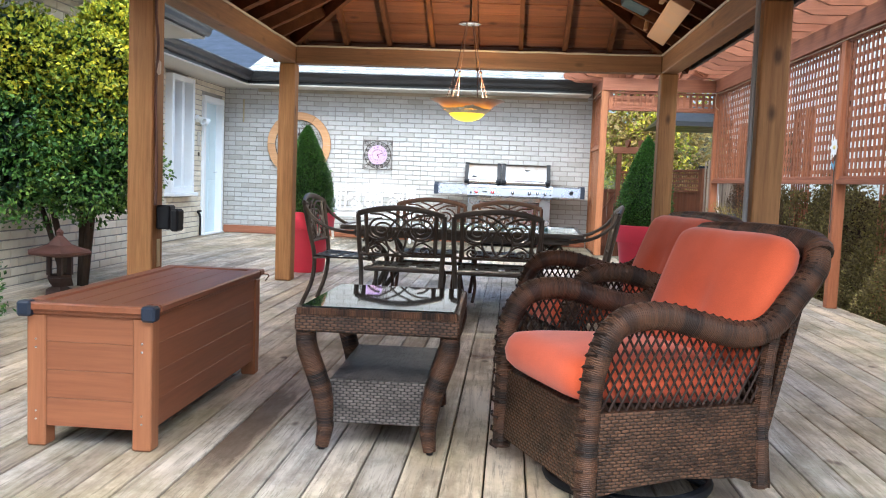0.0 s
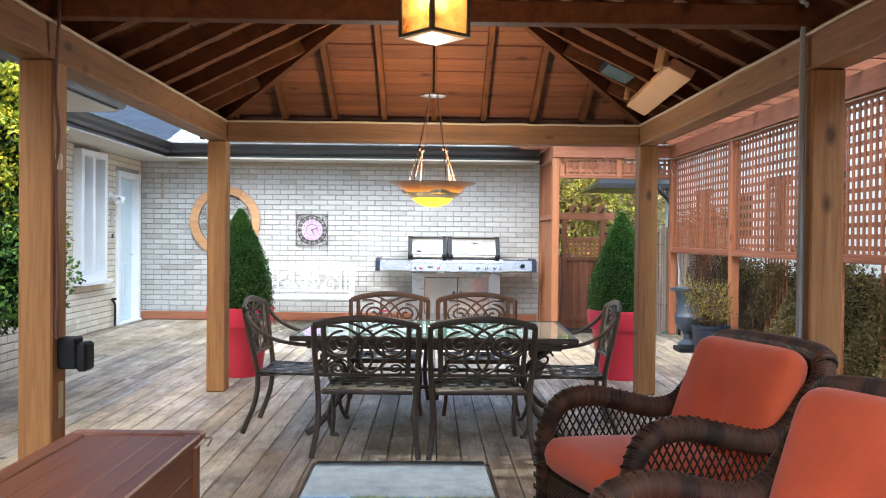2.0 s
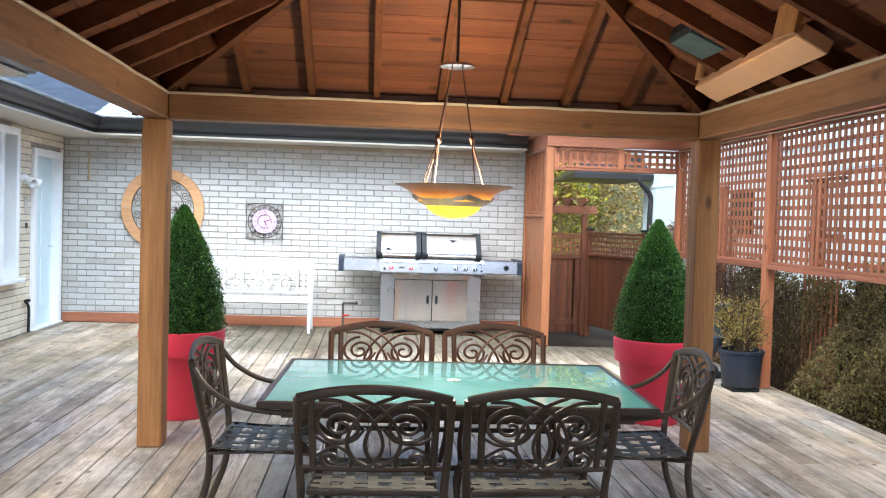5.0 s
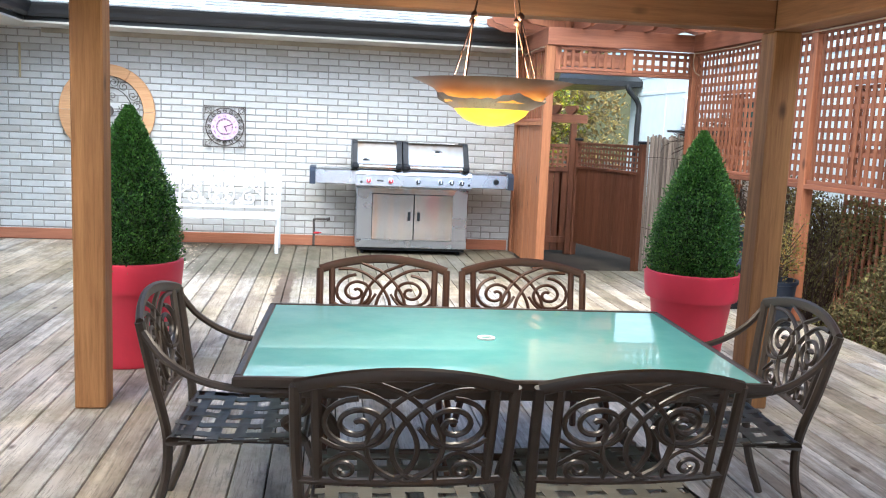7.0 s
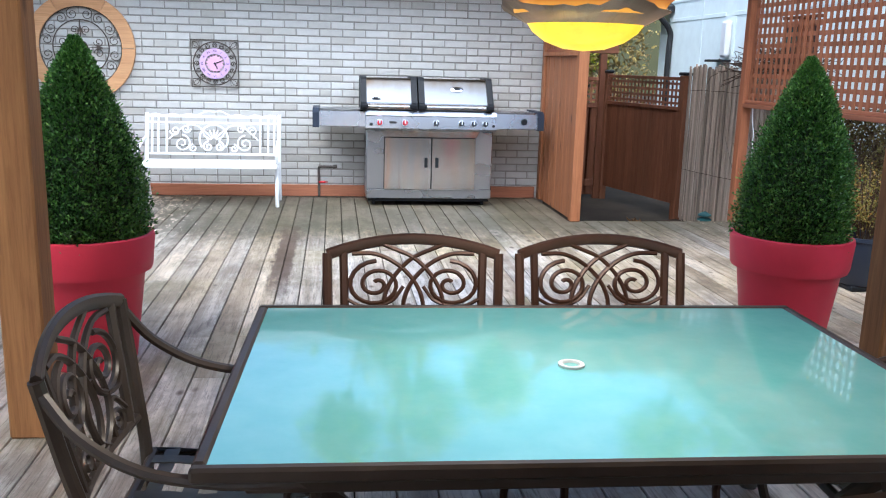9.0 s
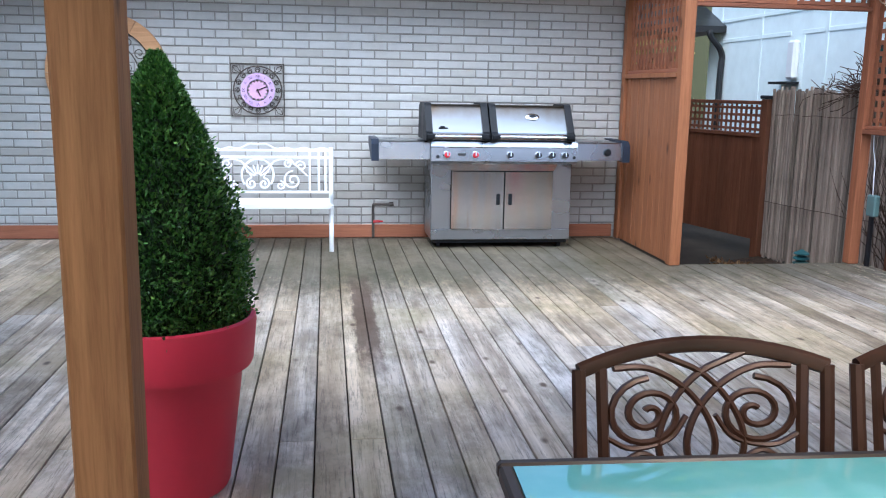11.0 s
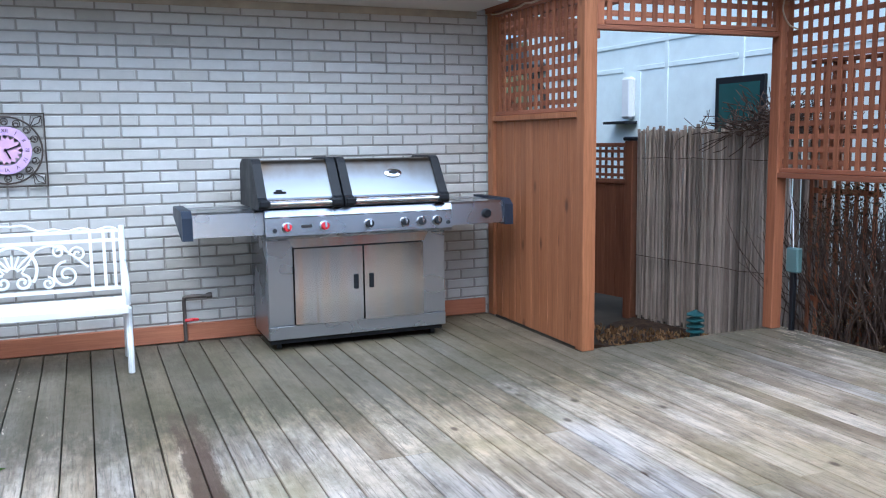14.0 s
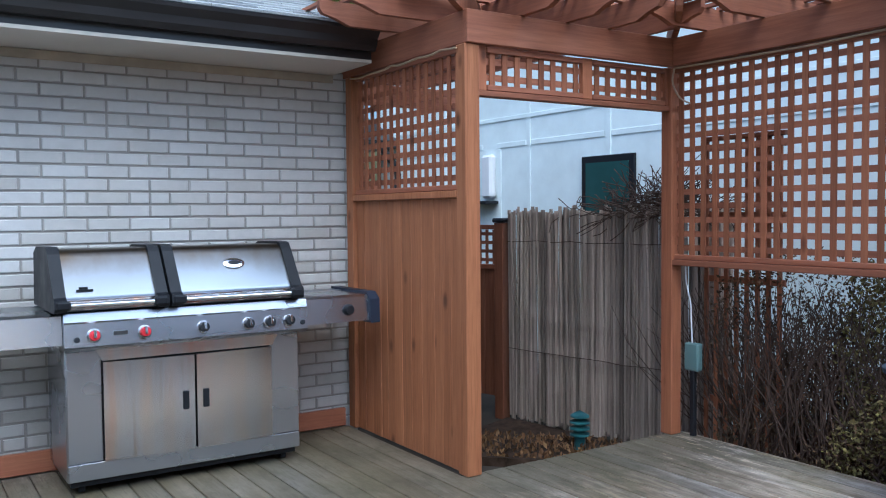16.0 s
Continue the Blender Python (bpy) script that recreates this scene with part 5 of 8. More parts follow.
def cushion(bm, w, d, h, bulge, n=16, tuft=False):
    """A stuffed box cushion lying flat, w by d, h thick, with rounded corners."""
    grid = {}
    for side in (1, -1):
        for i in range(n + 1):
            for j in range(n + 1):
                u_, v_ = -1 + 2 * i / n, -1 + 2 * j / n
                u_, v_ = math.copysign(abs(u_) ** 0.75, u_), math.copysign(abs(v_) ** 0.75, v_)
                edge = (1 - abs(u_) ** 9) * (1 - abs(v_) ** 9)
                rx = u_ * w / 2 * (1 - 0.09 * abs(v_) ** 10)
                ry = v_ * d / 2 * (1 - 0.09 * abs(u_) ** 10)
                z = side * (h * 0.5 * (0.55 + 0.45 * max(edge, 0) ** 0.5) + bulge * (1 - u_ * u_) * (1 - v_ * v_))
                if tuft and side > 0:
                    z -= 0.028 * math.exp(-(u_ ** 2 + (v_ + 0.1) ** 2) * 20) + 0.007 * math.exp(-u_ * u_ * 50)
                grid[(i, j, side)] = bm.verts.new((rx, ry, z))
        for i in range(n):
            for j in range(n):
                q = [grid[(i, j, side)], grid[(i + 1, j, side)], grid[(i + 1, j + 1, side)], grid[(i, j + 1, side)]]
                bm.faces.new(q if side > 0 else q[::-1])
    rim = [(i, 0) for i in range(n)] + [(n, j) for j in range(n)] + [(i, n) for i in range(n, 0, -1)] + [(0, j) for j in range(n, 0, -1)]
    mid = []
    for i, j in rim:
        a, b_ = grid[(i, j, 1)].co, grid[(i, j, -1)].co
        mid.append(bm.verts.new(Vector((a.x * 1.025, a.y * 1.025, 0))))
    for k in range(len(rim)):
        k2 = (k + 1) % len(rim)
        A, B = rim[k], rim[k2]
        bm.faces.new((grid[(*A, -1)], grid[(*B, -1)], mid[k2], mid[k]))
        bm.faces.new((mid[k], mid[k2], grid[(*B, 1)], grid[(*A, 1)]))
    bmesh.ops.recalc_face_normals(bm, faces=bm.faces)
    return bm


def arm_height(y):
    for (y0_, z0_), (y1_, z1_) in zip(ARM[3:], ARM[4:]):
        if y0_ <= y <= y1_:
            return z0_ + (z1_ - z0_) * (y - y0_) / (y1_ - y0_)
    if y < -0.26:
        return 0.60 - ((-0.26 - y) / 0.075) * 0.25
    return 0.6


def lounge_chair(label, m, group):
    """A swivel rocker that faces -y."""
    ch = thing("wicker_armchair", label, "armchair", group)
    W = 0.31
    for s in (-1, 1):
        bm = bmesh.new()
        ctrl = [(s * (W + 0.012 * (1 if z > 0.4 else 0)), y, z) for y, z in ARM]
        ctrl[-1] = (s * (W - 0.01), 0.475, 0.815)
        pts = smooth_path(ctrl, 5)
        tube(bm, pts, 0.044, 12, rad=[0.034 + 0.009 * min(1, max(0, (i - 8) / 8)) for i in range(len(pts))])
        part("arm", bm, M_RATTAN_F, ch, "wrapped wicker arm", smooth=True)
        bm = bmesh.new()
        n_w = 46
        for k in range(n_w):
            p = pts[int(k * (len(pts) - 2) / n_w)]
            q = pts[int(k * (len(pts) - 2) / n_w) + 1]
            c = p.lerp(q, (k * (len(pts) - 2) / n_w) % 1)
            d = (q - p).normalized()
            sd = Vector((s, 0, 0))
            nn = sd.cross(d) * (1 if s > 0 else -1)
            a0 = c - sd * 0.026 + nn * 0.030
            a1 = c + nn * 0.043 + d * 0.006
            a2 = c + sd * 0.030 + nn * 0.028 + d * 0.012
            tube(bm, [a0, a1, a2], 0.0045, 4)
        tagged(part("binding", bm, M_STRAND, ch), kind="stuff")
        bm = bmesh.new()
        tube(bm, smooth_path([(s * W, 0.30, 0.06), (s * W, 0.285, 0.3), (s * W, 0.30, 0.5), (s * W, 0.33, 0.62)], 4), 0.026, 8)
        part("rear_post", bm, M_RATTAN_F, ch, smooth=True)
        bm = bmesh.new()
        prof = [(-0.335, 0.075), (-0.2, 0.10), (0.0, 0.115), (0.2, 0.10), (0.335, 0.055), (0.30, 0.335), (-0.31, 0.335)]
        prism(bm, [(s * (W + 0.012), y, z) for y, z in prof], [(s * (W - 0.012), y, z) for y, z in prof])
        bmesh.ops.recalc_face_normals(bm, faces=bm.faces)
        part("side_panel", bm, M_RATTAN, ch)
        bm = bmesh.new()
        for sgn in (-1, 1):
            for k in range(-20, 36):
                run = []
                for i in range(26):
                    z = 0.34 + i * 0.012
                    y = -0.30 + k * 0.030 + sgn * (z - 0.34) * 0.55
                    ok = -0.31 < y < 0.30 and z < arm_height(y) - 0.01
                    if ok:
                        run.append((s * (W + 0.004 * sgn), y, z))
                if len(run) > 1:
                    tube(bm, [run[0], run[-1]], 0.0042, 4)
        tagged(part("open_weave", bm, M_STRAND, ch, "open diamond wicker weave"), kind="stuff")
    bm = bmesh.new()
    prism(bm, [(-W + 0.013, -0.345, 0.09), (W - 0.013, -0.345, 0.09), (W - 0.013, -0.335, 0.335), (-W + 0.013, -0.335, 0.335)], [(-W + 0.013, -0.315, 0.09), (W - 0.013, -0.315, 0.09), (W - 0.013, -0.305, 0.335), (-W + 0.013, -0.305, 0.335)])
    bmesh.ops.recalc_face_normals(bm, faces=bm.faces)
    part("front_panel", bm, M_RATTAN, ch)
    bm = bmesh.new()
    prism(bm, [(-W + 0.013, 0.27, 0.1), (W - 0.013, 0.27, 0.1), (W - 0.013, 0.45, 0.80), (-W + 0.013, 0.45, 0.80)], [(-W + 0.013, 0.30, 0.1), (W - 0.013, 0.30, 0.1), (W - 0.013, 0.48, 0.80), (-W + 0.013, 0.48, 0.80)])
    bmesh.ops.recalc_face_normals(bm, faces=bm.faces)
    part("back_panel", bm, M_RATTAN, ch)
    bm = bmesh.new()
    tube(bm, smooth_path([(-W, 0.475, 0.81), (-0.26, 0.485, 0.84), (0, 0.49, 0.85), (0.26, 0.485, 0.84), (W, 0.475, 0.81)], 5), 0.048, 10)
    part("top_rail", bm, M_RATTAN_F, ch, "wrapped wicker top rail", smooth=True)
    part("seat_deck", boxed(-W + 0.015, W - 0.015, -0.31, 0.26, 0.315, 0.335), M_RATTAN, ch)
    bm = bmesh.new()
    cushion(bm, 0.585, 0.64, 0.135, 0.02)
    bm.transform(pose(0, -0.05, 0.405, -3, 0, 0))
    part("seat_cushion", bm, M_CUSHION, ch, "orange-red canvas cushion", smooth=True)
    bm = bmesh.new()
    cushion(bm, 0.585, 0.50, 0.12, 0.03, tuft=True)
    bm.transform(pose(0, 0.315, 0.625, 68, 0, 0))
    part("back_cushion", bm, M_CUSHION, ch, "tufted orange-red canvas cushion", smooth=True)
    bm = bmesh.new()
    tube(bm, [(0.27 * math.cos(a), 0.27 * math.sin(a), 0.022) for a in np.linspace(0, 2 * math.pi, 33)[:-1]], 0.02, 8, closed=True)
    part("base_ring", bm, M_BLACK, ch, "black metal swivel ring", smooth=True)
    bm = bmesh.new()
    for a in (0.78, 2.35, 3.93, 5.5):
        tube(bm, [(0.27 * math.cos(a), 0.27 * math.sin(a), 0.025), (0.1 * math.cos(a), 0.1 * math.sin(a), 0.10), (0, 0, 0.11)], 0.015, 6)
    box(bm, -0.2, 0.2, -0.2, 0.2, 0.11, 0.14)
    part("swivel", bm, M_BLACK, ch)
    ch.matrix_basis = m
    return ch


c1 = lounge_chair("brown wicker swivel armchair with orange-red cushions", pose(0.44, 2.95, 0.002, 0, 0, -66), "pair of wicker armchairs")
copy_thing(c1, pose(0.50, 4.22, 0.002, 0, 0, -72))

st = thing("side_table", "small wicker side table with a pale top between the armchairs", "side table", at=pose(0.62, 3.55, 0, 0, 0, -70))
part("body", boxed(-0.16, 0.16, -0.2, 0.2, 0.03, 0.40, bev=0.01), M_RATTAN, st)
part("top", boxed(-0.19, 0.19, -0.23, 0.23, 0.401, 0.43, bev=0.006), plain("pale_stone_top", (0.55, 0.47, 0.40), 0.5), st, "pale stone-look top")
for sx in (-1, 1):
    for sy in (-1, 1):
        part("foot", boxed(sx * 0.14 - 0.015, sx * 0.14 + 0.015, sy * 0.18 - 0.015, sy * 0.18 + 0.015, 0.002, 0.029), M_BLACK, st)

# ---- coffee table ----
ct = thing("coffee_table", "dark wicker coffee table with an inset glass top", "coffee table", at=pose(-0.46, 3.43, 0, 0, 0, 1.0))
CW, CD, CZ = 0.295, 0.425, 0.515
bm = bmesh.new()
for a, b_, c, d in ((-CW, CW, -CD, -CD + 0.04), (-CW, CW, CD - 0.04, CD), (-CW, -CW + 0.04, -CD + 0.041, CD - 0.041), (CW - 0.04, CW, -CD + 0.041, CD - 0.041)):
    box(bm, a, b_, c, d, CZ - 0.065, CZ, 0.008)
part("rim", bm, M_RATTAN, ct)
bm = bmesh.new()
box(bm, -CW + 0.02, CW - 0.02, -CD + 0.02, CD - 0.02, 0.0, 0.006, 0.002)
# Glass tilted to bring the chairs into its reflection; the pads are added for it.
bm.transform(pose(0, 0, CZ + 0.0115, -1.35, 0, 0))
part("glass_top", bm, M_GLASS_T, ct, "dark smoked inset glass")
for sx in (-1, 1):
    part("pad", boxed(sx * 0.2 - 0.012, sx * 0.2 + 0.012, -CD + 0.012, -CD + 0.035, CZ, CZ + 0.0195), M_BLACK, ct)
part("front_edging", boxed(-CW + 0.006, CW - 0.006, -CD + 0.001, -CD + 0.0115, CZ - 0.004, CZ + 0.0225, bev=0.004), M_RATTAN_F, ct)
part("top_weave", boxed(-CW + 0.04, CW - 0.04, -CD + 0.04, CD - 0.04, CZ - 0.03, CZ - 0.003), M_RATTAN, ct)
for sx in (-1, 1):
    for sy in (-1, 1):
        bm = bmesh.new()
        pts = smooth_path([(sx * 0.262, sy * 0.38, CZ - 0.066), (sx * 0.255, sy * 0.372, 0.38), (sx * 0.205, sy * 0.345, 0.22), (sx * 0.19, sy * 0.335, 0.10), (sx * 0.20, sy * 0.342, 0.012)], 5)
        tube(bm, pts, 0.03, 10, rad=[0.036 - 0.012 * i / (len(pts) - 1) + 0.008 * math.sin(i / (len(pts) - 1) * 3.14) for i in range(len(pts))])
        part("leg", bm, M_RATTAN_F, ct, "curved wrapped wicker leg", smooth=True)
        bm = bmesh.new()
        lathe(bm, [(0, 0.001), (0.012, 0.001), (0.014, 0.012), (0, 0.014)], 12, (sx * 0.20, sy * 0.342, 0))
        part("foot", bm, M_BLACK, ct)
bm = bmesh.new()
prism(bm, [(-0.185, -0.345, 0.105), (0.185, -0.345, 0.105), (0.185, 0.345, 0.105), (-0.185, 0.345, 0.105)], [(-0.175, -0.335, 0.265), (0.175, -0.335, 0.265), (0.175, 0.335, 0.265), (-0.175, 0.335, 0.265)])
part("lower_shelf", bm, M_RATTAN_G, ct, "grey woven lower shelf")

# ---- storage chest ----
chest = thing("storage_chest", "red-brown resin wood deck storage chest with a panelled lid", "storage chest", at=pose(-1.465, 3.58, 0, 0, 0, 0))
SW, SD, SZ = 0.225, 0.66, 0.525
for sx in (-1, 1):
    for sy in (-1, 1):
        x, y = sx * (SW - 0.03), sy * (SD - 0.035)
        part("corner_post", boxed(x - 0.035, x + 0.035, y - 0.035, y + 0.035, 0.001, SZ - 0.045, bev=0.005), M_TEAK_Z, chest)
for k in range(4):
    z0_ = 0.075 + k * 0.1025
    for sy in (-1, 1):
        part("panel_board", boxed(-SW + 0.042, SW - 0.042, sy * (SD - 0.02) - 0.012, sy * (SD - 0.02) + 0.012, z0_, z0_ + 0.1015, bev=0.0015), M_TEAK_X, chest)
    for sx in (-1, 1):
        part("panel_board", boxed(sx * (SW - 0.015) - 0.012, sx * (SW - 0.015) + 0.012, -SD + 0.072, SD - 0.072, z0_, z0_ + 0.1020, bev=0.001), M_TEAK, chest)
lid = part("lid", boxed(-SW - 0.005, SW + 0.005, -SD - 0.01, SD + 0.01, SZ - 0.044, SZ - 0.012, bev=0.004), M_TEAK, chest)
for k in range(4):
    x = -SW + 0.045 + k * 0.09
    part("lid_board", boxed(x, x + 0.088, -SD + 0.05, SD - 0.05, SZ - 0.011, SZ - 0.006, bev=0.002), M_TEAK, lid)
for a, b_, c, d in ((-SW - 0.02, SW + 0.02, -SD - 0.025, -SD + 0.045), (-SW - 0.02, SW + 0.02, SD - 0.045, SD + 0.025), (-SW - 0.02, -SW + 0.04, -SD + 0.046, SD - 0.046), (SW - 0.04, SW + 0.02, -SD + 0.046, SD - 0.046)):
    part("lid_trim", boxed(a, b_, c, d, SZ - 0.03, SZ, bev=0.006), M_TEAK, lid)
for sx in (-1, 1):
    for sy in (-1,):
        x, y = sx * (SW + 0.005), sy * (SD + 0.01)
        part("corner_cap", boxed(x - 0.03, x + 0.022, y - 0.024, y + 0.03, SZ - 0.052, SZ + 0.003, bev=0.008) if sx > 0 else boxed(x - 0.022, x + 0.03, y - 0.024, y + 0.03, SZ - 0.052, SZ + 0.003, bev=0.008), M_NAVY, lid, "dark blue plastic corner cap")
for sx in (-1, 1):
    for z in (0.10, 0.13, 0.36, 0.39):
        bm = bmesh.new()
        lathe(bm, [(0, 0), (0.005, 0), (0.004, 0.002), (0, 0.003)], 8)
        bm.transform(pose(sx * (SW - 0.03), -SD, z, 90, 0, 0))
        part("screw", bm, M_CHROME, chest)
bm = bmesh.new()
tube(bm, smooth_path([(SW + 0.03, SD - 0.03, SZ - 0.02), (SW + 0.045, SD + 0.01, SZ - 0.03), (SW + 0.03, SD + 0.01, SZ - 0.06)], 4), 0.004, 6)
part("latch", bm, M_CHROME, chest, smooth=True)

# ---- barbecue ----
bbq = thing("gas_barbecue", "large stainless steel gas barbecue with two lids", "barbecue", at=pose(0.0, 13.42, 0, 0, 0, 0))
X0, X1, DEP = -0.65, 0.628, 0.56
part("cabinet", boxed(X0, X1, 0.03, DEP, 0.075, 0.76, bev=0.006), M_STEEL, bbq)
part("plinth", boxed(X0 + 0.02, X1 - 0.02, 0.05, DEP - 0.02, 0.045, 0.074), M_BLACK, bbq)
for x in (X0 + 0.08, X1 - 0.08):
    for y in (0.1, DEP - 0.08):
        bm = bmesh.new()
        lathe(bm, [(0, -0.015), (0.022, -0.015), (0.022, 0.015), (0, 0.015)], 14)
        bm.transform(pose(x, y, 0.0235, 0, 90, 0))
        part("caster", bm, M_BLACK, bbq)
bm = bmesh.new()
ff = [(X0 + 0.14, 0.762), (X0 + 0.175, 0.70), (X1 - 0.175, 0.70), (X1 - 0.14, 0.762)]
prism(bm, [(a, -0.012, b_) for a, b_ in ff], [(a, 0.028, b_) for a, b_ in ff])
bmesh.ops.recalc_face_normals(bm, faces=bm.faces)
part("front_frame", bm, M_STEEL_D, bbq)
# Thin black plate added for the shade in the gaps round the doors.
part("door_recess", boxed(X0 + 0.172, X1 - 0.172, 0.022, 0.0295, 0.172, 0.699), M_BLACK, bbq)
part("bottom_rail", boxed(X0 + 0.004, X1 - 0.004, 0.012, 0.029, 0.08, 0.17, bev=0.004), M_STEEL, bbq)
for s in (-1, 1):
    bm = bmesh.new()
    xm = 0.0
    xa, xb = (X0 + 0.18, xm - 0.006) if s < 0 else (xm + 0.006, X1 - 0.18)
    n = 8
    def bow(x):
        return 0.005 - 0.045 * math.cos((x - xm) / 0.50 * 1.35)
    lo = [(x, bow(x), 0.178) for x in np.linspace(xa, xb, 16)]
    poly = lo + [(xb, 0.028, 0.178), (xa, 0.028, 0.178)]
    prism(bm, poly, [(a, b_, 0.692) for a, b_, c in poly])
    bmesh.ops.recalc_face_normals(bm, faces=bm.faces)
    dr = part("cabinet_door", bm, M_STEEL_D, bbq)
    xh = xm + s * 0.055
    part("handle", boxed(xh - 0.016, xh + 0.016, -0.049, -0.038, 0.40, 0.50, bev=0.003), M_BLACK, dr, "black recessed pull")
for s in (-1, 1):
    xa = X0 + 0.004 if s < 0 else X1 - 0.178
    part("side_stile", boxed(xa, xa + 0.17, 0.010, 0.028, 0.175, 0.755, bev=0.004), M_STEEL, bbq)
bm = bmesh.new()
prof = [(-0.065, 0.775), (-0.085, 0.79), (-0.068, 0.905), (-0.075, 0.915), (-0.062, 0.958), (-0.03, 0.966), (0.05, 0.966), (0.05, 0.76), (-0.02, 0.76)]
prism(bm, [(X0 - 0.015, a, b_) for a, b_ in prof], [(X1 + 0.015, a, b_) for a, b_ in prof])
bmesh.ops.recalc_face_normals(bm, faces=bm.faces)
part("control_panel", bm, M_STEEL, bbq)
part("firebox", boxed(X0 - 0.01, X1 + 0.01, 0.051, DEP + 0.02, 0.765, 0.965, bev=0.005), M_STEEL, bbq)


def knob(x, red, r=0.032):
    z = 0.842
    y = -0.079
    tilt = pose(x, y, z, 90 - 11, 0, 0)
    bm = bmesh.new()
    lathe(bm, [(0, 0.0), (r * 1.1, 0.0), (r * 1.1, 0.006), (r * 0.95, 0.012), (0, 0.012)], 24)
    bm.transform(tilt)
    bz = part("knob_bezel", bm, M_CHROME, bbq, smooth=True)
    bm = bmesh.new()
    lathe(bm, [(0, 0.012), (r * 0.85, 0.012), (r * 0.78, 0.034), (0, 0.036)], 20)
    bm.transform(tilt)
    part("knob", bm, M_RED if red else M_BLACK, bz, "red knob" if red else "", smooth=True)
    bm = boxed(-0.007, 0.007, -r * 0.45, r * 0.85, 0.034, 0.048, bev=0.003)
    bm.transform(tilt)
    part("pointer", bm, M_CHROME, bz, "bright metal pointer")


for x, rd in ((-0.525, True), (-0.275, True), (0.034, False), (0.288, False), (0.412, False), (0.53, False)):
    knob(x, rd)
for x in (-0.607, 0.612):
    bm = bmesh.new()
    lathe(bm, [(0, 0), (0.014, 0), (0.014, 0.01), (0, 0.012)], 14)
    bm.transform(pose(x, -0.079, 0.826, 79, 0, 0))
    part("igniter", bm, M_BLACK, bbq, smooth=True)
part("badge", boxed(-0.43, -0.36, -0.082, -0.074, 0.838, 0.858), M_STEEL_L, bbq)
for s in (-1, 1):
    xa, xb = (-1.115, X0 - 0.017) if s < 0 else (X1 + 0.017, 1.068)
    bm = bmesh.new()
    prof = [(-0.040, 0.80), (-0.020, 0.945), (0.002, 0.958), (0.48, 0.958), (0.48, 0.90), (0.02, 0.80)]
    prism(bm, [(xa, a, b_) for a, b_ in prof], [(xb, a, b_) for a, b_ in prof])
    bmesh.ops.recalc_face_normals(bm, faces=bm.faces)
    sh = part("side_shelf", bm, M_STEEL, bbq)
    bm = bmesh.new()
    xo = xa if s < 0 else xb
    prof = [(-0.06, 0.785), (-0.055, 0.93), (0.0, 0.972), (0.49, 0.972), (0.49, 0.90), (0.03, 0.785)]
    prism(bm, [(xo + s * 0.001, a, b_) for a, b_ in prof], [(xo + s * 0.065, a, b_) for a, b_ in prof])
    bmesh.ops.recalc_face_normals(bm, faces=bm.faces)
    part("end_cap", bm, M_NAVY, sh, "dark blue-black end cap")
bm = bmesh.new()
lathe(bm, [(0, 0.0), (0.034, 0.0), (0.034, 0.01), (0.026, 0.03), (0, 0.032)], 20)
bm.transform(pose(0.932, -0.031, 0.872, 90, 0, 0))
part("knob", bm, M_BLACK, bbq, smooth=True)
LID = [(-0.080, 0.972), (-0.080, 1.035), (-0.074, 1.048), (0.062, 1.236), (0.076, 1.255), (0.095, 1.269), (0.12, 1.277), (0.42, 1.272), (0.46, 1.262), (0.50, 1.235), (0.53, 0.972)]
for xa, xb in ((-0.685, -0.186), (-0.114, 0.572)):
    bm = bmesh.new()
    prism(bm, [(xa, a, b_) for a, b_ in LID], [(xb, a, b_) for a, b_ in LID])
    bmesh.ops.recalc_face_normals(bm, faces=bm.faces)
    ld = part("lid", bm, M_STEEL_L, bbq, "heat-stained brushed steel lid", smooth=True)
    for xo, s in ((xa, -1), (xb, 1)):
        bm = bmesh.new()
        cap = [(-0.075, 0.965), (-0.125, 0.972), (-0.135, 0.99), (-0.130, 1.030), (-0.100, 1.045), (0.052, 1.255), (0.078, 1.282), (0.11, 1.290), (0.42, 1.286), (0.52, 1.25), (0.545, 0.965)]
        prism(bm, [(xo - s * 0.030, a, b_) for a, b_ in cap], [(xo + s * 0.029, a, b_) for a, b_ in cap])
        bmesh.ops.recalc_face_normals(bm, faces=bm.faces)
        part("lid_end", bm, M_BLACK, ld, "black cast end cap")
        bm = bmesh.new()
        box(bm, xo - 0.036 - s * 0.012, xo + 0.036 - s * 0.012, -0.142, -0.10, 0.982, 1.028, 0.010)
        part("handle_bracket", bm, M_BLACK, ld)
    bm = bmesh.new()
    tube(bm, [(xa + 0.045, -0.122, 1.004), (xb - 0.045, -0.122, 1.004)], 0.012, 10)
    part("handle", bm, M_CHROME, ld, "steel bar handle", smooth=True)
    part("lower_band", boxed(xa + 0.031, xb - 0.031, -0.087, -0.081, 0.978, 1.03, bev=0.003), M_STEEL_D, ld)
bm = bmesh.new()
lathe(bm, [(0, 0), (0.045, 0), (0.045, 0.006), (0.036, 0.010), (0, 0.010)], 28)
bm.transform(pose(0.243, 0.016, 1.175, 54, 0, 0) @ Matrix.Diagonal((1.35, 0.75, 1, 1)))
gauge = part("thermometer", bm, M_CHROME, bbq, smooth=True)
bm = bmesh.new()
lathe(bm, [(0, 0.011), (0.026, 0.011), (0, 0.012)], 20)
bm.transform(pose(0.243, 0.016, 1.175, 54, 0, 0) @ Matrix.Diagonal((1.35, 0.6, 1, 1)))
part("dial", bm, M_BLACK, gauge)
bm = bmesh.new()
box(bm, -0.60, -0.52, -0.066, -0.045, 1.066, 1.078)
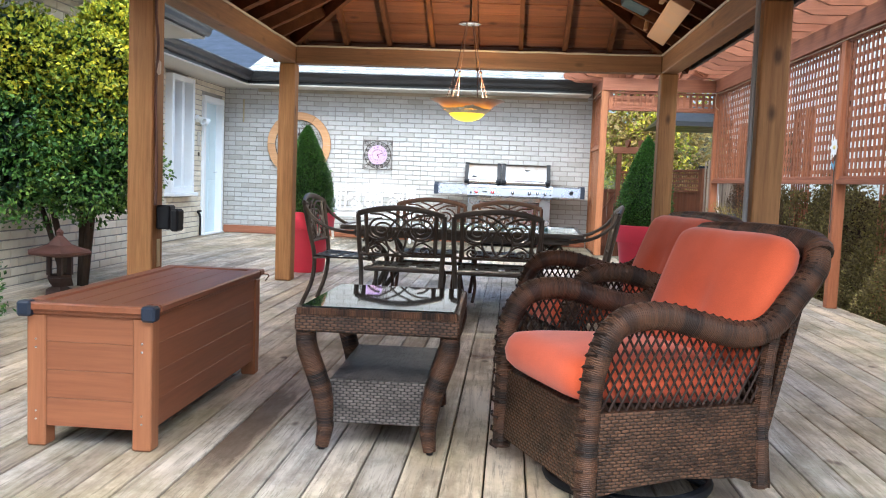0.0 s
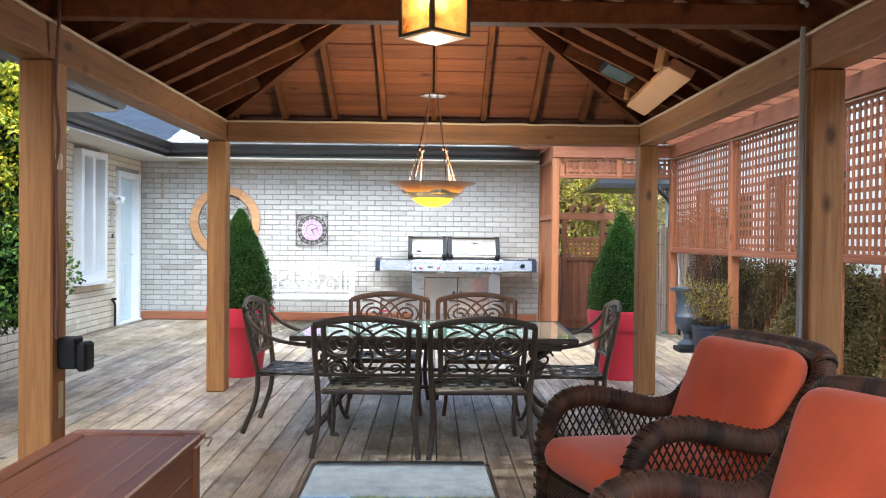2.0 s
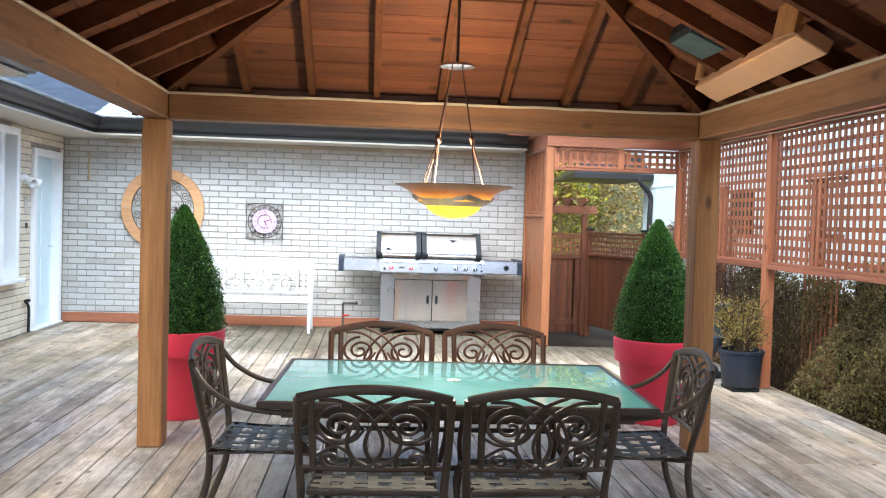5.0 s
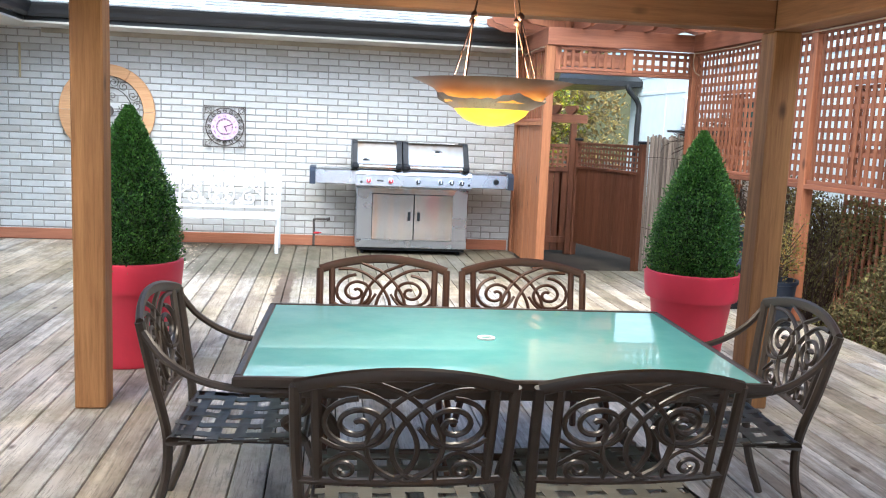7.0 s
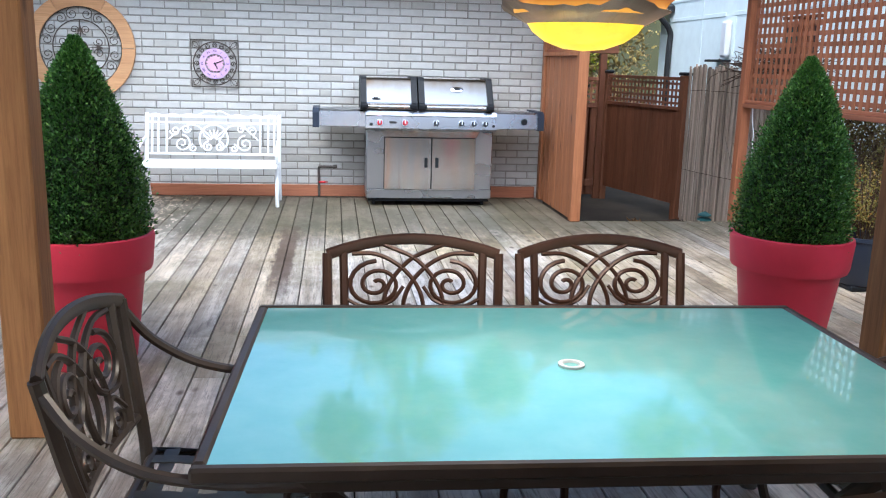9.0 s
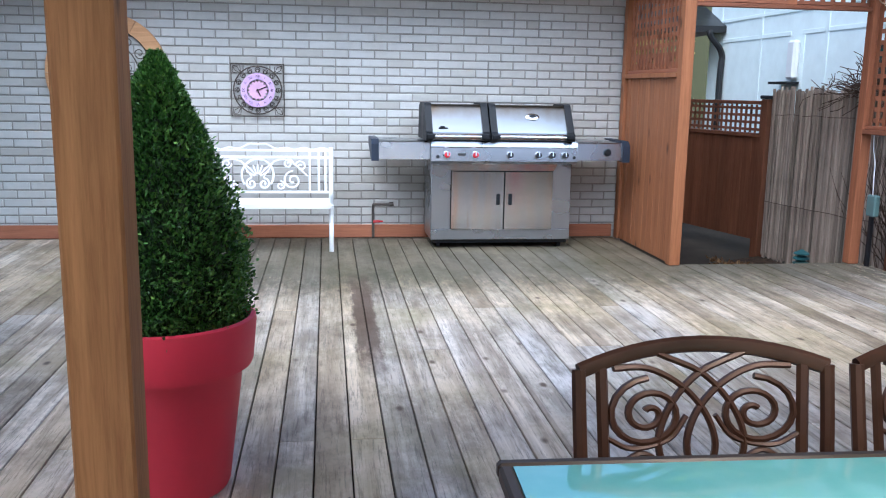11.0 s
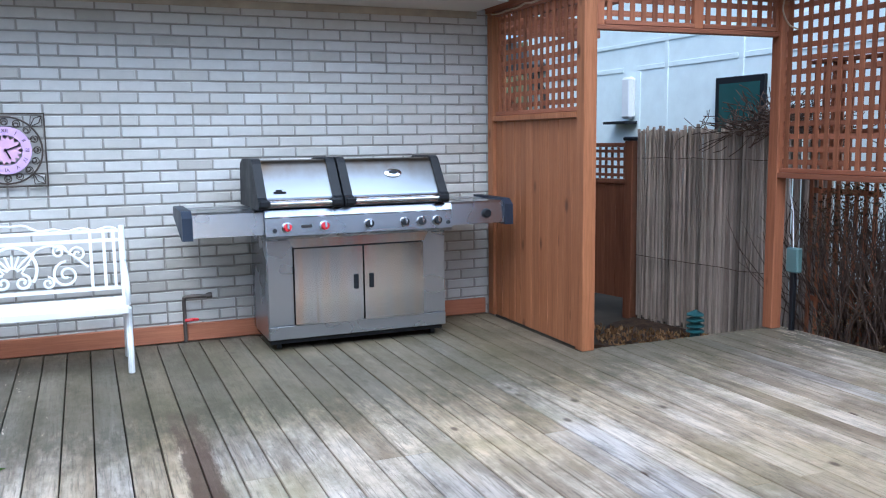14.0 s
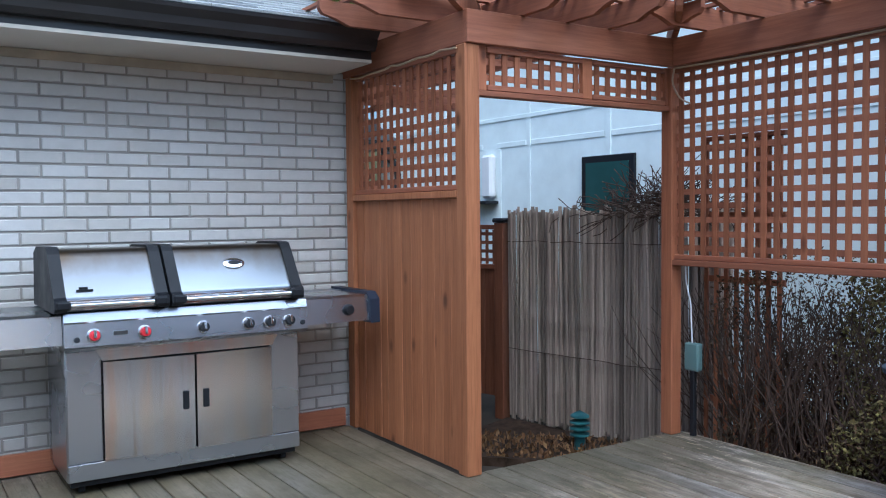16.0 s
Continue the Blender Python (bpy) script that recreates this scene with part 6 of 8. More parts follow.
box(bm, -0.585, -0.545, -0.058, -0.036, 1.079, 1.09)
part("emblem", bm, M_BLACK, bbq)

# ---- garden bench ----
bn = thing("garden_bench", "white painted cast metal garden bench with a scrolled back", "bench", at=pose(-2.175, 13.42, 0, 0, 0, 0))
BW = 0.65


def bp(x, z):
    return Vector((x, 0.26 + (z - 0.4) * 0.22, z))


def bscroll(pts, r=0.008):
    bm = bmesh.new()
    tube(bm, [bp(x, z) for x, z in pts], r, 6)
    part("scroll", bm, M_WHITE, bn, smooth=True)


for s in (-1, 1):
    bm = bmesh.new()
    tube(bm, smooth_path([bp(s * BW, 0.87), bp(s * BW, 0.6), (s * BW, 0.24, 0.41), (s * BW, 0.26, 0.2), (s * BW, 0.34, 0.003)], 5), 0.02, 8)
    part("back_leg", bm, M_WHITE, bn, smooth=True)
    bm = bmesh.new()
    tube(bm, smooth_path([(s * BW, -0.12, 0.41), (s * BW, -0.08, 0.28), (s * BW, -0.13, 0.14), (s * BW, -0.11, 0.003)], 5), 0.02, 8)
    part("front_leg", bm, M_WHITE, bn, smooth=True)
    bm = bmesh.new()
    tube(bm, smooth_path([bp(s * BW, 0.64), (s * BW, 0.12, 0.62), (s * BW, -0.08, 0.58), (s * BW, -0.15, 0.52), (s * BW, -0.12, 0.43)], 5), 0.016, 8)
    part("arm", bm, M_WHITE, bn, smooth=True)
for z in (0.84, 0.78, 0.475):
    bm = bmesh.new()
    beam(bm, bp(-BW, z), bp(BW, z), 0.012, 0.022, (0, 0, 1))
    part("back_rail", bm, M_WHITE, bn)
for x in (-0.60, -0.54, -0.46, 0.46, 0.54, 0.60):
    bm = bmesh.new()
    beam(bm, bp(x, 0.476), bp(x, 0.84), 0.018, 0.010, (0, -1, 0))
    part("back_bar", bm, M_WHITE, bn)
for y in (-0.12, -0.04, 0.04, 0.12, 0.20):
    part("seat_slat", boxed(-BW, BW, y - 0.034, y + 0.034, 0.405, 0.425, bev=0.005), M_WHITE, bn)
part("seat_apron", boxed(-BW, BW, -0.165, -0.15, 0.38, 0.424, bev=0.004), M_WHITE, bn)
bscroll([(0.14 * math.cos(a), 0.62 + 0.14 * math.sin(a)) for a in np.linspace(-0.6, math.pi + 0.6, 24)], 0.010)
for s in (-1, 1):
    bscroll(spiral(s * 0.31, 0.575, 0.085, 0.012, math.pi / 2, s * 1.6, 28), 0.009)
    bscroll(spiral(s * 0.38, 0.70, 0.05, 0.01, math.pi, -s * 1.4, 20))
    bscroll(spiral(s * 0.27, 0.72, 0.045, 0.01, 0, s * 1.4, 20))
    bscroll(spiral(s * 0.20, 0.53, 0.04, 0.01, math.pi / 2, -s * 1.3, 18))
    bscroll(spiral(s * 0.055, 0.545, 0.05, 0.01, math.pi / 2, -s * 1.4, 20), 0.010)
    bscroll([(s * (0.05 + 0.39 * t), 0.66 + 0.10 * math.sin(t * 3.6)) for t in np.linspace(0, 1, 12)])
    bscroll([(s * (0.05 + 0.10 * t), 0.60 + 0.15 * t) for t in np.linspace(0, 1, 4)], 0.006)
for a in np.linspace(0.5, math.pi - 0.5, 7):
    bscroll([(0.03 * math.cos(a), 0.60 + 0.03 * math.sin(a)), (0.115 * math.cos(a), 0.60 + 0.115 * math.sin(a))], 0.007)
bscroll([(0.62 * t, 0.845 + 0.045 * math.exp(-(t * 5) ** 2) + 0.018 * math.sin(abs(t) * 12) ** 2) for t in np.linspace(-1, 1, 41)], 0.009)

# ---- planters ----
rng = np.random.default_rng(4)


def topiary_leaves(n, h, r, seed, base):
    """A clipped cone: leaves crowded near its bulging outline, with a few shoots."""
    g_ = np.random.default_rng(seed)
    t = g_.random(n) ** 1.2
    z = t * h
    prof = r * np.interp(t, (0, 0.18, 0.36, 0.52, 0.70, 0.85, 0.94, 1.0), (0.95, 1.0, 0.94, 0.80, 0.57, 0.34, 0.17, 0.03))
    a = g_.random(n) * 2 * math.pi
    lump = 1 + 0.06 * np.sin(3 * a + 5 * t) + 0.05 * np.sin(7 * a - 9 * t) + g_.normal(0, 0.05, n)
    depth = 1 - np.abs(g_.normal(0, 0.10, n))
    rr = prof * lump * depth
    c = np.stack([rr * np.cos(a), rr * np.sin(a), base + z], 1)
    out = np.stack([np.cos(a), np.sin(a), 0.55 + t], 1)
    return c, out


def planter(x, y, seed, spin):
    pl = thing("planter", "pink-red plastic planter standing on the deck", "planter", "pair of topiary planters", at=pose(x, y, 0, 0, 0, spin) @ Matrix.Diagonal((0.85, 0.85, 1, 1)))
    bm = bmesh.new()
    lathe(bm, [(0, 0.002), (0.225, 0.002), (0.235, 0.02), (0.298, 0.44), (0.305, 0.45), (0.335, 0.452), (0.342, 0.47), (0.356, 0.60), (0.352, 0.62), (0.335, 0.625), (0.322, 0.61), (0.312, 0.50)], 56)
    part("pot", bm, M_POT, pl, smooth=True)
    bm = bmesh.new()
    lathe(bm, [(0, 0.57), (0.15, 0.572), (0.317, 0.55)], 32)
    part("soil", bm, M_SOIL, pl)
    tr = thing("topiary", "dense dark green boxwood clipped to a cone", "topiary", "pair of topiary planters", at=pose(x, y, 0, 0, 0, spin))
    bm = bmesh.new()
    tube(bm, [(0, 0, 0.56), (0.01, 0.005, 0.8), (0, 0, 1.2), (0, 0, 1.4)], 0.02, 7, rad=[0.025, 0.02, 0.012, 0.005])
    for k in range(26):
        a, z = k * 2.4, 0.62 + k * 0.027
        r_ = 0.25 * (1 - k / 28)
        tube(bm, [(0, 0, z - 0.04), (r_ * 0.5 * math.cos(a), r_ * 0.5 * math.sin(a), z), (r_ * math.cos(a), r_ * math.sin(a), z + 0.06)], 0.005, 5)
    part("trunk", bm, M_BARK, tr)
    c, o = topiary_leaves(24000, 0.92, 0.27, seed, 0.58)
    ob = new("crown", leaf_mesh("crown", c, o, 0.019, 0.0105, M_LEAF, np.random.default_rng(seed + 1), 0.8))
    ob.parent = tr
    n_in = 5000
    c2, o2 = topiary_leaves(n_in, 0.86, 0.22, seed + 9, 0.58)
    # Solid near-black core stands in for the shade inside the crown.
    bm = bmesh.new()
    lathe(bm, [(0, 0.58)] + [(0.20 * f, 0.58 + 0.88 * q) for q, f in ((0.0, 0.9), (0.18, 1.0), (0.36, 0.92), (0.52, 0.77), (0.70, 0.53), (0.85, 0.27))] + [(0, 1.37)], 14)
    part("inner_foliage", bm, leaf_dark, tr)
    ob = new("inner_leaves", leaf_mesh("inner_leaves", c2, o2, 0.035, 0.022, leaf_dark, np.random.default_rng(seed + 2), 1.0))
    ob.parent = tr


# Near-black green: the shade between leaves is put into this colour.
leaf_dark = leaf_material("shaded_inner_leaf", (0.008, 0.022, 0.006), (0.015, 0.045, 0.012))
planter(-2.11, 8.86, 11, 0)
planter(1.36, 8.86, 31, 140)

sp = thing("pot_plant", "small black plastic pot with a yellowing shrub", "potted plant", at=pose(2.60, 10.12, 0))
bm = bmesh.new()
lathe(bm, [(0, 0.04), (0.15, 0.04), (0.16, 0.05), (0.19, 0.34), (0.205, 0.345), (0.205, 0.37), (0.185, 0.37), (0.18, 0.30)], 32)
part("pot", bm, M_NAVY, sp, smooth=True)
part("pot_foot", boxed(-0.13, 0.13, -0.13, 0.13, 0.002, 0.039, bev=0.01), M_BLACK, sp)
bm = bmesh.new()
lathe(bm, [(0, 0.33), (0.183, 0.32)], 20)
part("soil", bm, M_SOIL, sp)
bm = bmesh.new()
ends = []
for k in range(40):
    a, l_ = rng.random() * 6.28, rng.uniform(0.15, 0.32)
    e = Vector((l_ * math.cos(a) * 0.85, l_ * math.sin(a) * 0.85, 0.42 + rng.uniform(0.05, 0.42)))
    tube(bm, [(0.03 * math.cos(a), 0.03 * math.sin(a), 0.32), e * 0.5 + Vector((0, 0, 0.22)), e], 0.004, 4)
    ends += [e * f + Vector((0, 0, 0.32 * (1 - f))) for f in (0.55, 0.75, 0.9, 1.0)]
part("stems", bm, M_TWIG, sp)
cs = np.repeat(np.array([list(e) for e in ends]), 14, 0) + rng.normal(0, 0.035, (len(ends) * 14, 3))
m_yel = leaf_material("yellowing_leaf", (0.10, 0.10, 0.02), (0.26, 0.20, 0.035), (0.34, 0.16, 0.03))
ob = new("leaves", leaf_mesh("leaves", cs, np.tile([0, 0, 0.5], (len(cs), 1)), 0.022, 0.013, m_yel, rng, 1.0))
ob.parent = sp

urn = thing("garden_urn", "blue-grey cast garden urn on a pedestal", "urn", at=pose(2.55, 10.78, 0))
bm = bmesh.new()
lathe(bm, [(0, 0.06), (0.10, 0.06), (0.11, 0.09), (0.05, 0.14), (0.045, 0.20), (0.08, 0.24), (0.14, 0.32), (0.15, 0.40), (0.12, 0.44), (0.125, 0.60), (0.15, 0.68), (0.20, 0.70), (0.205, 0.725), (0.17, 0.73), (0.12, 0.66)], 32)
part("bowl", bm, plain("slate_blue_iron", (0.045, 0.06, 0.085), 0.5, vary=0.2), urn, smooth=True)
part("plinth", boxed(-0.13, 0.13, -0.13, 0.13, 0.002, 0.059, bev=0.01), M_BLACK, urn)

# ---- chandelier and lantern ----
CH = (-0.37, 6.86)
RIM_Z = 1.635
chd = thing("chandelier", "bowl chandelier of amber glass glowing warm yellow", "chandelier", at=pose(CH[0], CH[1], 0))
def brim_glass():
    """Amber glass brim; the bulb's glow is painted into its emission, dimmer towards the rim."""
    m, nt, b = nodes_of("painted_glow_amber_glass")
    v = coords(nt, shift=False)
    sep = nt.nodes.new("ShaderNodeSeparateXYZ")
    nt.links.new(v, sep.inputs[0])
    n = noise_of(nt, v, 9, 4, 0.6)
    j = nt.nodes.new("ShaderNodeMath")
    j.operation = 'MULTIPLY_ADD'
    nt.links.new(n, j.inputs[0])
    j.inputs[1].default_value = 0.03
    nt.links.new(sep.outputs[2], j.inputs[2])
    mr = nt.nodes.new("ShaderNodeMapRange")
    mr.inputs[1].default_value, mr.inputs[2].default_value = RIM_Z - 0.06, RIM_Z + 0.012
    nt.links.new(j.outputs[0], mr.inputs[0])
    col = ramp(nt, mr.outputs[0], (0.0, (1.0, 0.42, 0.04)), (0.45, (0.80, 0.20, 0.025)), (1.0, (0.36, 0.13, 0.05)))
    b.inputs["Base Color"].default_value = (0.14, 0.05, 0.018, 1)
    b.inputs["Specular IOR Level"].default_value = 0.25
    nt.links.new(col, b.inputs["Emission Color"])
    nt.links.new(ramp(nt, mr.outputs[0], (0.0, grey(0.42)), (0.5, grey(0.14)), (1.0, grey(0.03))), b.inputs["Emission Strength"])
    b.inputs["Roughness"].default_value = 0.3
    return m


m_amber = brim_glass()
m_hot = glow_material("lit_yellow_glass", (1.0, 0.72, 0.03), (1.0, 0.58, 0.02), 0.45)
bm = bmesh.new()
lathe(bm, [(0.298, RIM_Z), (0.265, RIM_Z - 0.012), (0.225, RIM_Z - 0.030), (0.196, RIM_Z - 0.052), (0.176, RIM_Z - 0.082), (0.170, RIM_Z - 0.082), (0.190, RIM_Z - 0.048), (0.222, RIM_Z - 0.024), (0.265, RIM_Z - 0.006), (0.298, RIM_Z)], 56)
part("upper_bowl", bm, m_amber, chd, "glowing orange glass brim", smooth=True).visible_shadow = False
bm = bmesh.new()
n = 48
lo, hi = [], []
for k in range(n):
    a = 2 * math.pi * k / n
    h = 0.030 + 0.022 * (0.5 + 0.5 * math.sin(4 * a + 0.6)) ** 3 + 0.007 * math.sin(11 * a) ** 2
    lo.append(bm.verts.new((0.142 * math.cos(a), 0.142 * math.sin(a), RIM_Z - 0.104)))
    rr = 0.180 + h * 0.62
    hi.append(bm.verts.new((rr * math.cos(a), rr * math.sin(a), RIM_Z - 0.104 + h)))
for k in range(n):
    bm.faces.new((lo[k], lo[(k + 1) % n], hi[(k + 1) % n], hi[k]))
bmesh.ops.solidify(bm, geom=bm.faces[:], thickness=0.004)
part("dark_band", bm, M_IRON, chd, "dark metal band with a wavy edge", smooth=True)
bm = bmesh.new()
lathe(bm, [(0.141, RIM_Z - 0.101), (0.127, RIM_Z - 0.122), (0.095, RIM_Z - 0.145), (0.05, RIM_Z - 0.161), (0, RIM_Z - 0.166)], 40)
part("lower_bowl", bm, m_hot, chd, "bright yellow glass bowl", smooth=True).visible_shadow = False
bm = bmesh.new()
lathe(bm, [(0, 2.245), (0.03, 2.245), (0.085, 2.235), (0.09, 2.222), (0.06, 2.215), (0, 2.212)], 32)
part("canopy", bm, M_CHROME, chd, "metal ceiling plate", smooth=True)
bm = bmesh.new()
tube(bm, [(0, 0, 2.24), (0, 0.0, 2.86)], 0.008, 8)
part("stem", bm, M_IRON, chd)
for k in range(4):
    a = radians(38 + 90 * k)
    u_ = Vector((math.cos(a), math.sin(a), 0))
    bm = bmesh.new()
    mid = u_ * 0.118 + Vector((0, 0, 1.86))
    tube(bm, [u_ * 0.035 + Vector((0, 0, 2.215)), mid], 0.0035, 6)
    v_ = Vector((-u_.y, u_.x, 0))
    for s in (-1, 1):
        tube(bm, [mid, u_ * 0.19 + v_ * s * 0.035 + Vector((0, 0, RIM_Z - 0.033))], 0.003, 6)
    part("hanger", bm, M_IRON_RED, chd, smooth=True)
    bm = bmesh.new()
    lathe(bm, [(0, -0.016), (0.012, -0.006), (0.014, 0.004), (0.006, 0.016), (0, 0.016)], 12)
    bm.transform(Matrix.Translation(mid))
    part("bead", bm, M_IRON_RED, chd, smooth=True)


def lamp(name, place, watts, colour, size):
    ld_ = bpy.data.lights.new(name, 'POINT')
    ld_.energy, ld_.color, ld_.shadow_soft_size = watts, colour, size
    o_ = new(name, ld_)
    o_.location = place
    return o_


lamp("chandelier_bulb", (CH[0], CH[1], RIM_Z - 0.03), 24, (1.0, 0.80, 0.60), 0.06)

LN = (-0.37, 3.5)
lan = thing("hanging_lantern", "square hanging lantern with lit mottled amber glass panes", "lantern", at=pose(LN[0], LN[1], 0, 0, 0, 41))
LS, L0, L1 = 0.068, 1.842, 2.018
m_pane = glow_material("lit_mottled_glass", (1.0, 0.62, 0.16), (0.42, 0.14, 0.02), 0.16)
pane_bsdf = m_pane.node_tree.nodes["Principled BSDF"]
pane_bsdf.inputs["Transmission Weight"].default_value = 0.55
pane_bsdf.inputs["Roughness"].default_value = 0.22
m_bulb = glow_material("lit_bulb", (1.0, 0.86, 0.48), (1.0, 0.80, 0.40), 9.0)
for bx, by in ((0.026, 0.0), (-0.02, 0.024), (-0.02, -0.024)):
    bm = bmesh.new()
    lathe(bm, [(0, L0 + 0.075), (0.012, L0 + 0.08), (0.019, L0 + 0.105), (0.017, L0 + 0.122), (0.008, L0 + 0.148), (0, L0 + 0.156)], 14, (bx, by, 0))
    part("bulb", bm, m_bulb, lan, "lit candle bulb", smooth=True)
    bm = bmesh.new()
    lathe(bm, [(0, L0 + 0.002), (0.009, L0 + 0.002), (0.010, L0 + 0.076), (0, L0 + 0.077)], 12, (bx, by, 0))
    part("candle_tube", bm, M_WHITE, lan, smooth=True)
for sx, sy in ((1, 0), (-1, 0), (0, 1), (0, -1)):
    if sx:
        bm = boxed(sx * LS - 0.002, sx * LS + 0.002, -LS + 0.005, LS - 0.005, L0 + 0.008, L1 - 0.008)
    else:
        bm = boxed(-LS + 0.005, LS - 0.005, sy * LS - 0.002, sy * LS + 0.002, L0 + 0.008, L1 - 0.008)
    part("pane", bm, m_pane, lan, "mottled amber glass")
bm = bmesh.new()
for sx in (-1, 1):
    for sy in (-1, 1):
        box(bm, sx * LS - 0.006, sx * LS + 0.006, sy * LS - 0.006, sy * LS + 0.006, L0, L1)
for z in (L0, L1 - 0.008):
    for s in (-1, 1):
        box(bm, -LS + 0.006, LS - 0.006, s * LS - 0.005, s * LS + 0.005, z, z + 0.008)
        box(bm, s * LS - 0.005, s * LS + 0.005, -LS + 0.006, LS - 0.006, z, z + 0.008)
part("frame", bm, M_IRON, lan)
bm = bmesh.new()
box(bm, -LS + 0.004, LS - 0.004, -LS + 0.004, LS - 0.004, L0 - 0.004, L0 - 0.001)
part("bottom_pane", bm, glow_material("dim_amber_glass", (0.55, 0.36, 0.16), (0.40, 0.22, 0.08), 0.06), lan)
bm = bmesh.new()
prism(bm, [(-0.085, -0.085, L1), (0.085, -0.085, L1), (0.085, 0.085, L1), (-0.085, 0.085, L1)], [(-0.02, -0.02, L1 + 0.07), (0.02, -0.02, L1 + 0.07), (0.02, 0.02, L1 + 0.07), (-0.02, 0.02, L1 + 0.07)])
part("cap", bm, M_IRON, lan)
bm = bmesh.new()
tube(bm, [(0, 0, L1 + 0.07), (0, 0, 2.95)], 0.005, 6)
part("chain", bm, M_IRON, lan)
# Added lamp above the lantern cap, for the warm light on the ceiling.
lamp("lantern_bulb", (LN[0], LN[1], L1 + 0.30), 6, (1.0, 0.52, 0.22), 0.05)

# ---- fittings in the pavilion ----
ht = thing("patio_heater", "tan boxed radiant heater slung under the rafters", "heater")
bm = bmesh.new()
beam(bm, (1.17, 7.50, 2.265), (1.13, 6.20, 2.30), 0.16, 0.07, (0.55, 0, 1), 0.006)
part("housing", bm, plain("tan_heater_board", (0.50, 0.27, 0.14), 0.6), ht)
bm = bmesh.new()
beam(bm, (1.00, 6.22, 2.30), (1.05, 6.22, 2.55), 0.03, 0.20, (0, 1, 0.1), 0.004)
part("bracket", bm, M_CEDAR, ht)
bm = bmesh.new()
beam(bm, (1.05, 7.35, 2.30), (1.08, 7.35, 2.50), 0.03, 0.06, (0, 1, 0.1), 0.004)
part("bracket", bm, M_CEDAR, ht)
spk = thing("loudspeaker", "black outdoor loudspeaker under the roof corner", "loudspeaker")
bm = bmesh.new()
box(bm, -0.12, 0.12, -0.17, 0.17, -0.08, 0.08, 0.02, pose(0.95, 7.05, 2.50, 0, 24, 0))
part("cabinet", bm, M_BLACK, spk)
bm = bmesh.new()
box(bm, -0.10, 0.10, -0.15, 0.15, -0.088, -0.081, 0.003, pose(0.95, 7.05, 2.50, 0, 24, 0))
part("grille", bm, plain("speaker_mesh", (0.03, 0.05, 0.055), 0.6), spk)
wire = thing("cable_run", "pale cable clipped along the top of the beams", "cable")
m_cord = plain("pale_cord", (0.45, 0.34, 0.24), 0.6)
rc = random.Random(3)
for a, b_ in (((XC - HX + 0.085, YC - HY + 0.2, PZ - 0.006), (XC - HX + 0.085, YC + HY - 0.09, PZ - 0.006)), ((XC + HX - 0.085, YC - HY + 0.2, PZ - 0.006), (XC + HX - 0.085, YC + HY - 0.09, PZ - 0.006)), ((XC - HX + 0.09, YC + HY - 0.085, PZ - 0.006), (XC + HX - 0.09, YC + HY - 0.085, PZ - 0.006))):
    a, b_ = Vector(a), Vector(b_)
    bm = bmesh.new()
    tube(bm, [a.lerp(b_, k / 24) + Vector((0, 0, rc.uniform(-0.003, 0.003))) for k in range(25)], 0.009, 6)
    part("cord", bm, m_cord, wire, smooth=True)
for s, x in ((-1, XC - HX + 0.087), (1, XC + HX - 0.095)):
    bm = bmesh.new()
    y = YC - 0.06 if s < 0 else YC - 0.02
    pts = [(x, y, PZ + 0.12), (x - s * 0.02, y - 0.03, PZ + 0.02), (x, y - 0.02, 1.9), (x + 0.012, y - 0.01, 1.7), (x - 0.005, y, 1.45), (x, y + 0.01, 1.0), (x, y, 0.8)] if s < 0 else [(x - 0.05, y - 0.1, PZ + 0.12), (x, y - 0.05, PZ + 0.16), (x, y, PZ), (x, y, 1.2), (x, y, 0.02)]
    tube(bm, smooth_path(pts, 5), 0.008 if s < 0 else 0.014, 7)
    part("drop_cord" if s < 0 else "conduit", bm, M_COPPER if s < 0 else plain("grey_conduit", (0.28, 0.28, 0.29), 0.5), wire, smooth=True)
ob_ = thing("outlet_box", "black weatherproof outlet box fixed to the post", "outlet box")
part("back_box", boxed(-2.033, -1.95, 4.84, 4.93, 0.66, 0.80, bev=0.008), M_BLACK, ob_)
part("cover", boxed(-1.949, -1.90, 4.835, 4.935, 0.65, 0.78, bev=0.012), M_BLACK, ob_)
part("tag", boxed(-2.034, -2.028, 4.86, 4.90, 0.44, 0.60), plain("pale_tag", (0.6, 0.5, 0.3), 0.6), ob_)
sw_ = solid("inline_switch", boxed(-2.03, -2.005, 4.80, 4.835, 1.54, 1.62, bev=0.008), plain("beige_plastic", (0.6, 0.5, 0.4), 0.5), "small beige inline switch hanging on the cord", "switch")

# ---- things on the house walls ----
clk = thing("wall_clock", "square dark wire scroll clock with a lilac dial", "clock", at=pose(-2.18, WALL_Y - 0.004, 1.365, 90, 0, 0))
CS = 0.235
bm = bmesh.new()
tube(bm, [(-CS, -CS, 0.02), (CS, -CS, 0.02), (CS, CS, 0.02), (-CS, CS, 0.02)], 0.007, 6, closed=True)
part("square_frame", bm, M_IRON, clk)
bm = bmesh.new()
tube(bm, [(0.215 * math.cos(a), 0.215 * math.sin(a), 0.02) for a in np.linspace(0, 6.283, 41)[:-1]], 0.006, 6, closed=True)
part("ring", bm, M_IRON, clk)
bm = bmesh.new()
for k in range(16):
    a = 2 * math.pi * k / 16
    for s in (-1, 1):
        pts = spiral(0.18, 0.0, 0.026, 0.006, 0, s * 1.2, 12)
        tube(bm, [Matrix.Rotation(a, 3, 'Z') @ Vector((x, y, 0.018)) for x, y in pts], 0.003, 4)
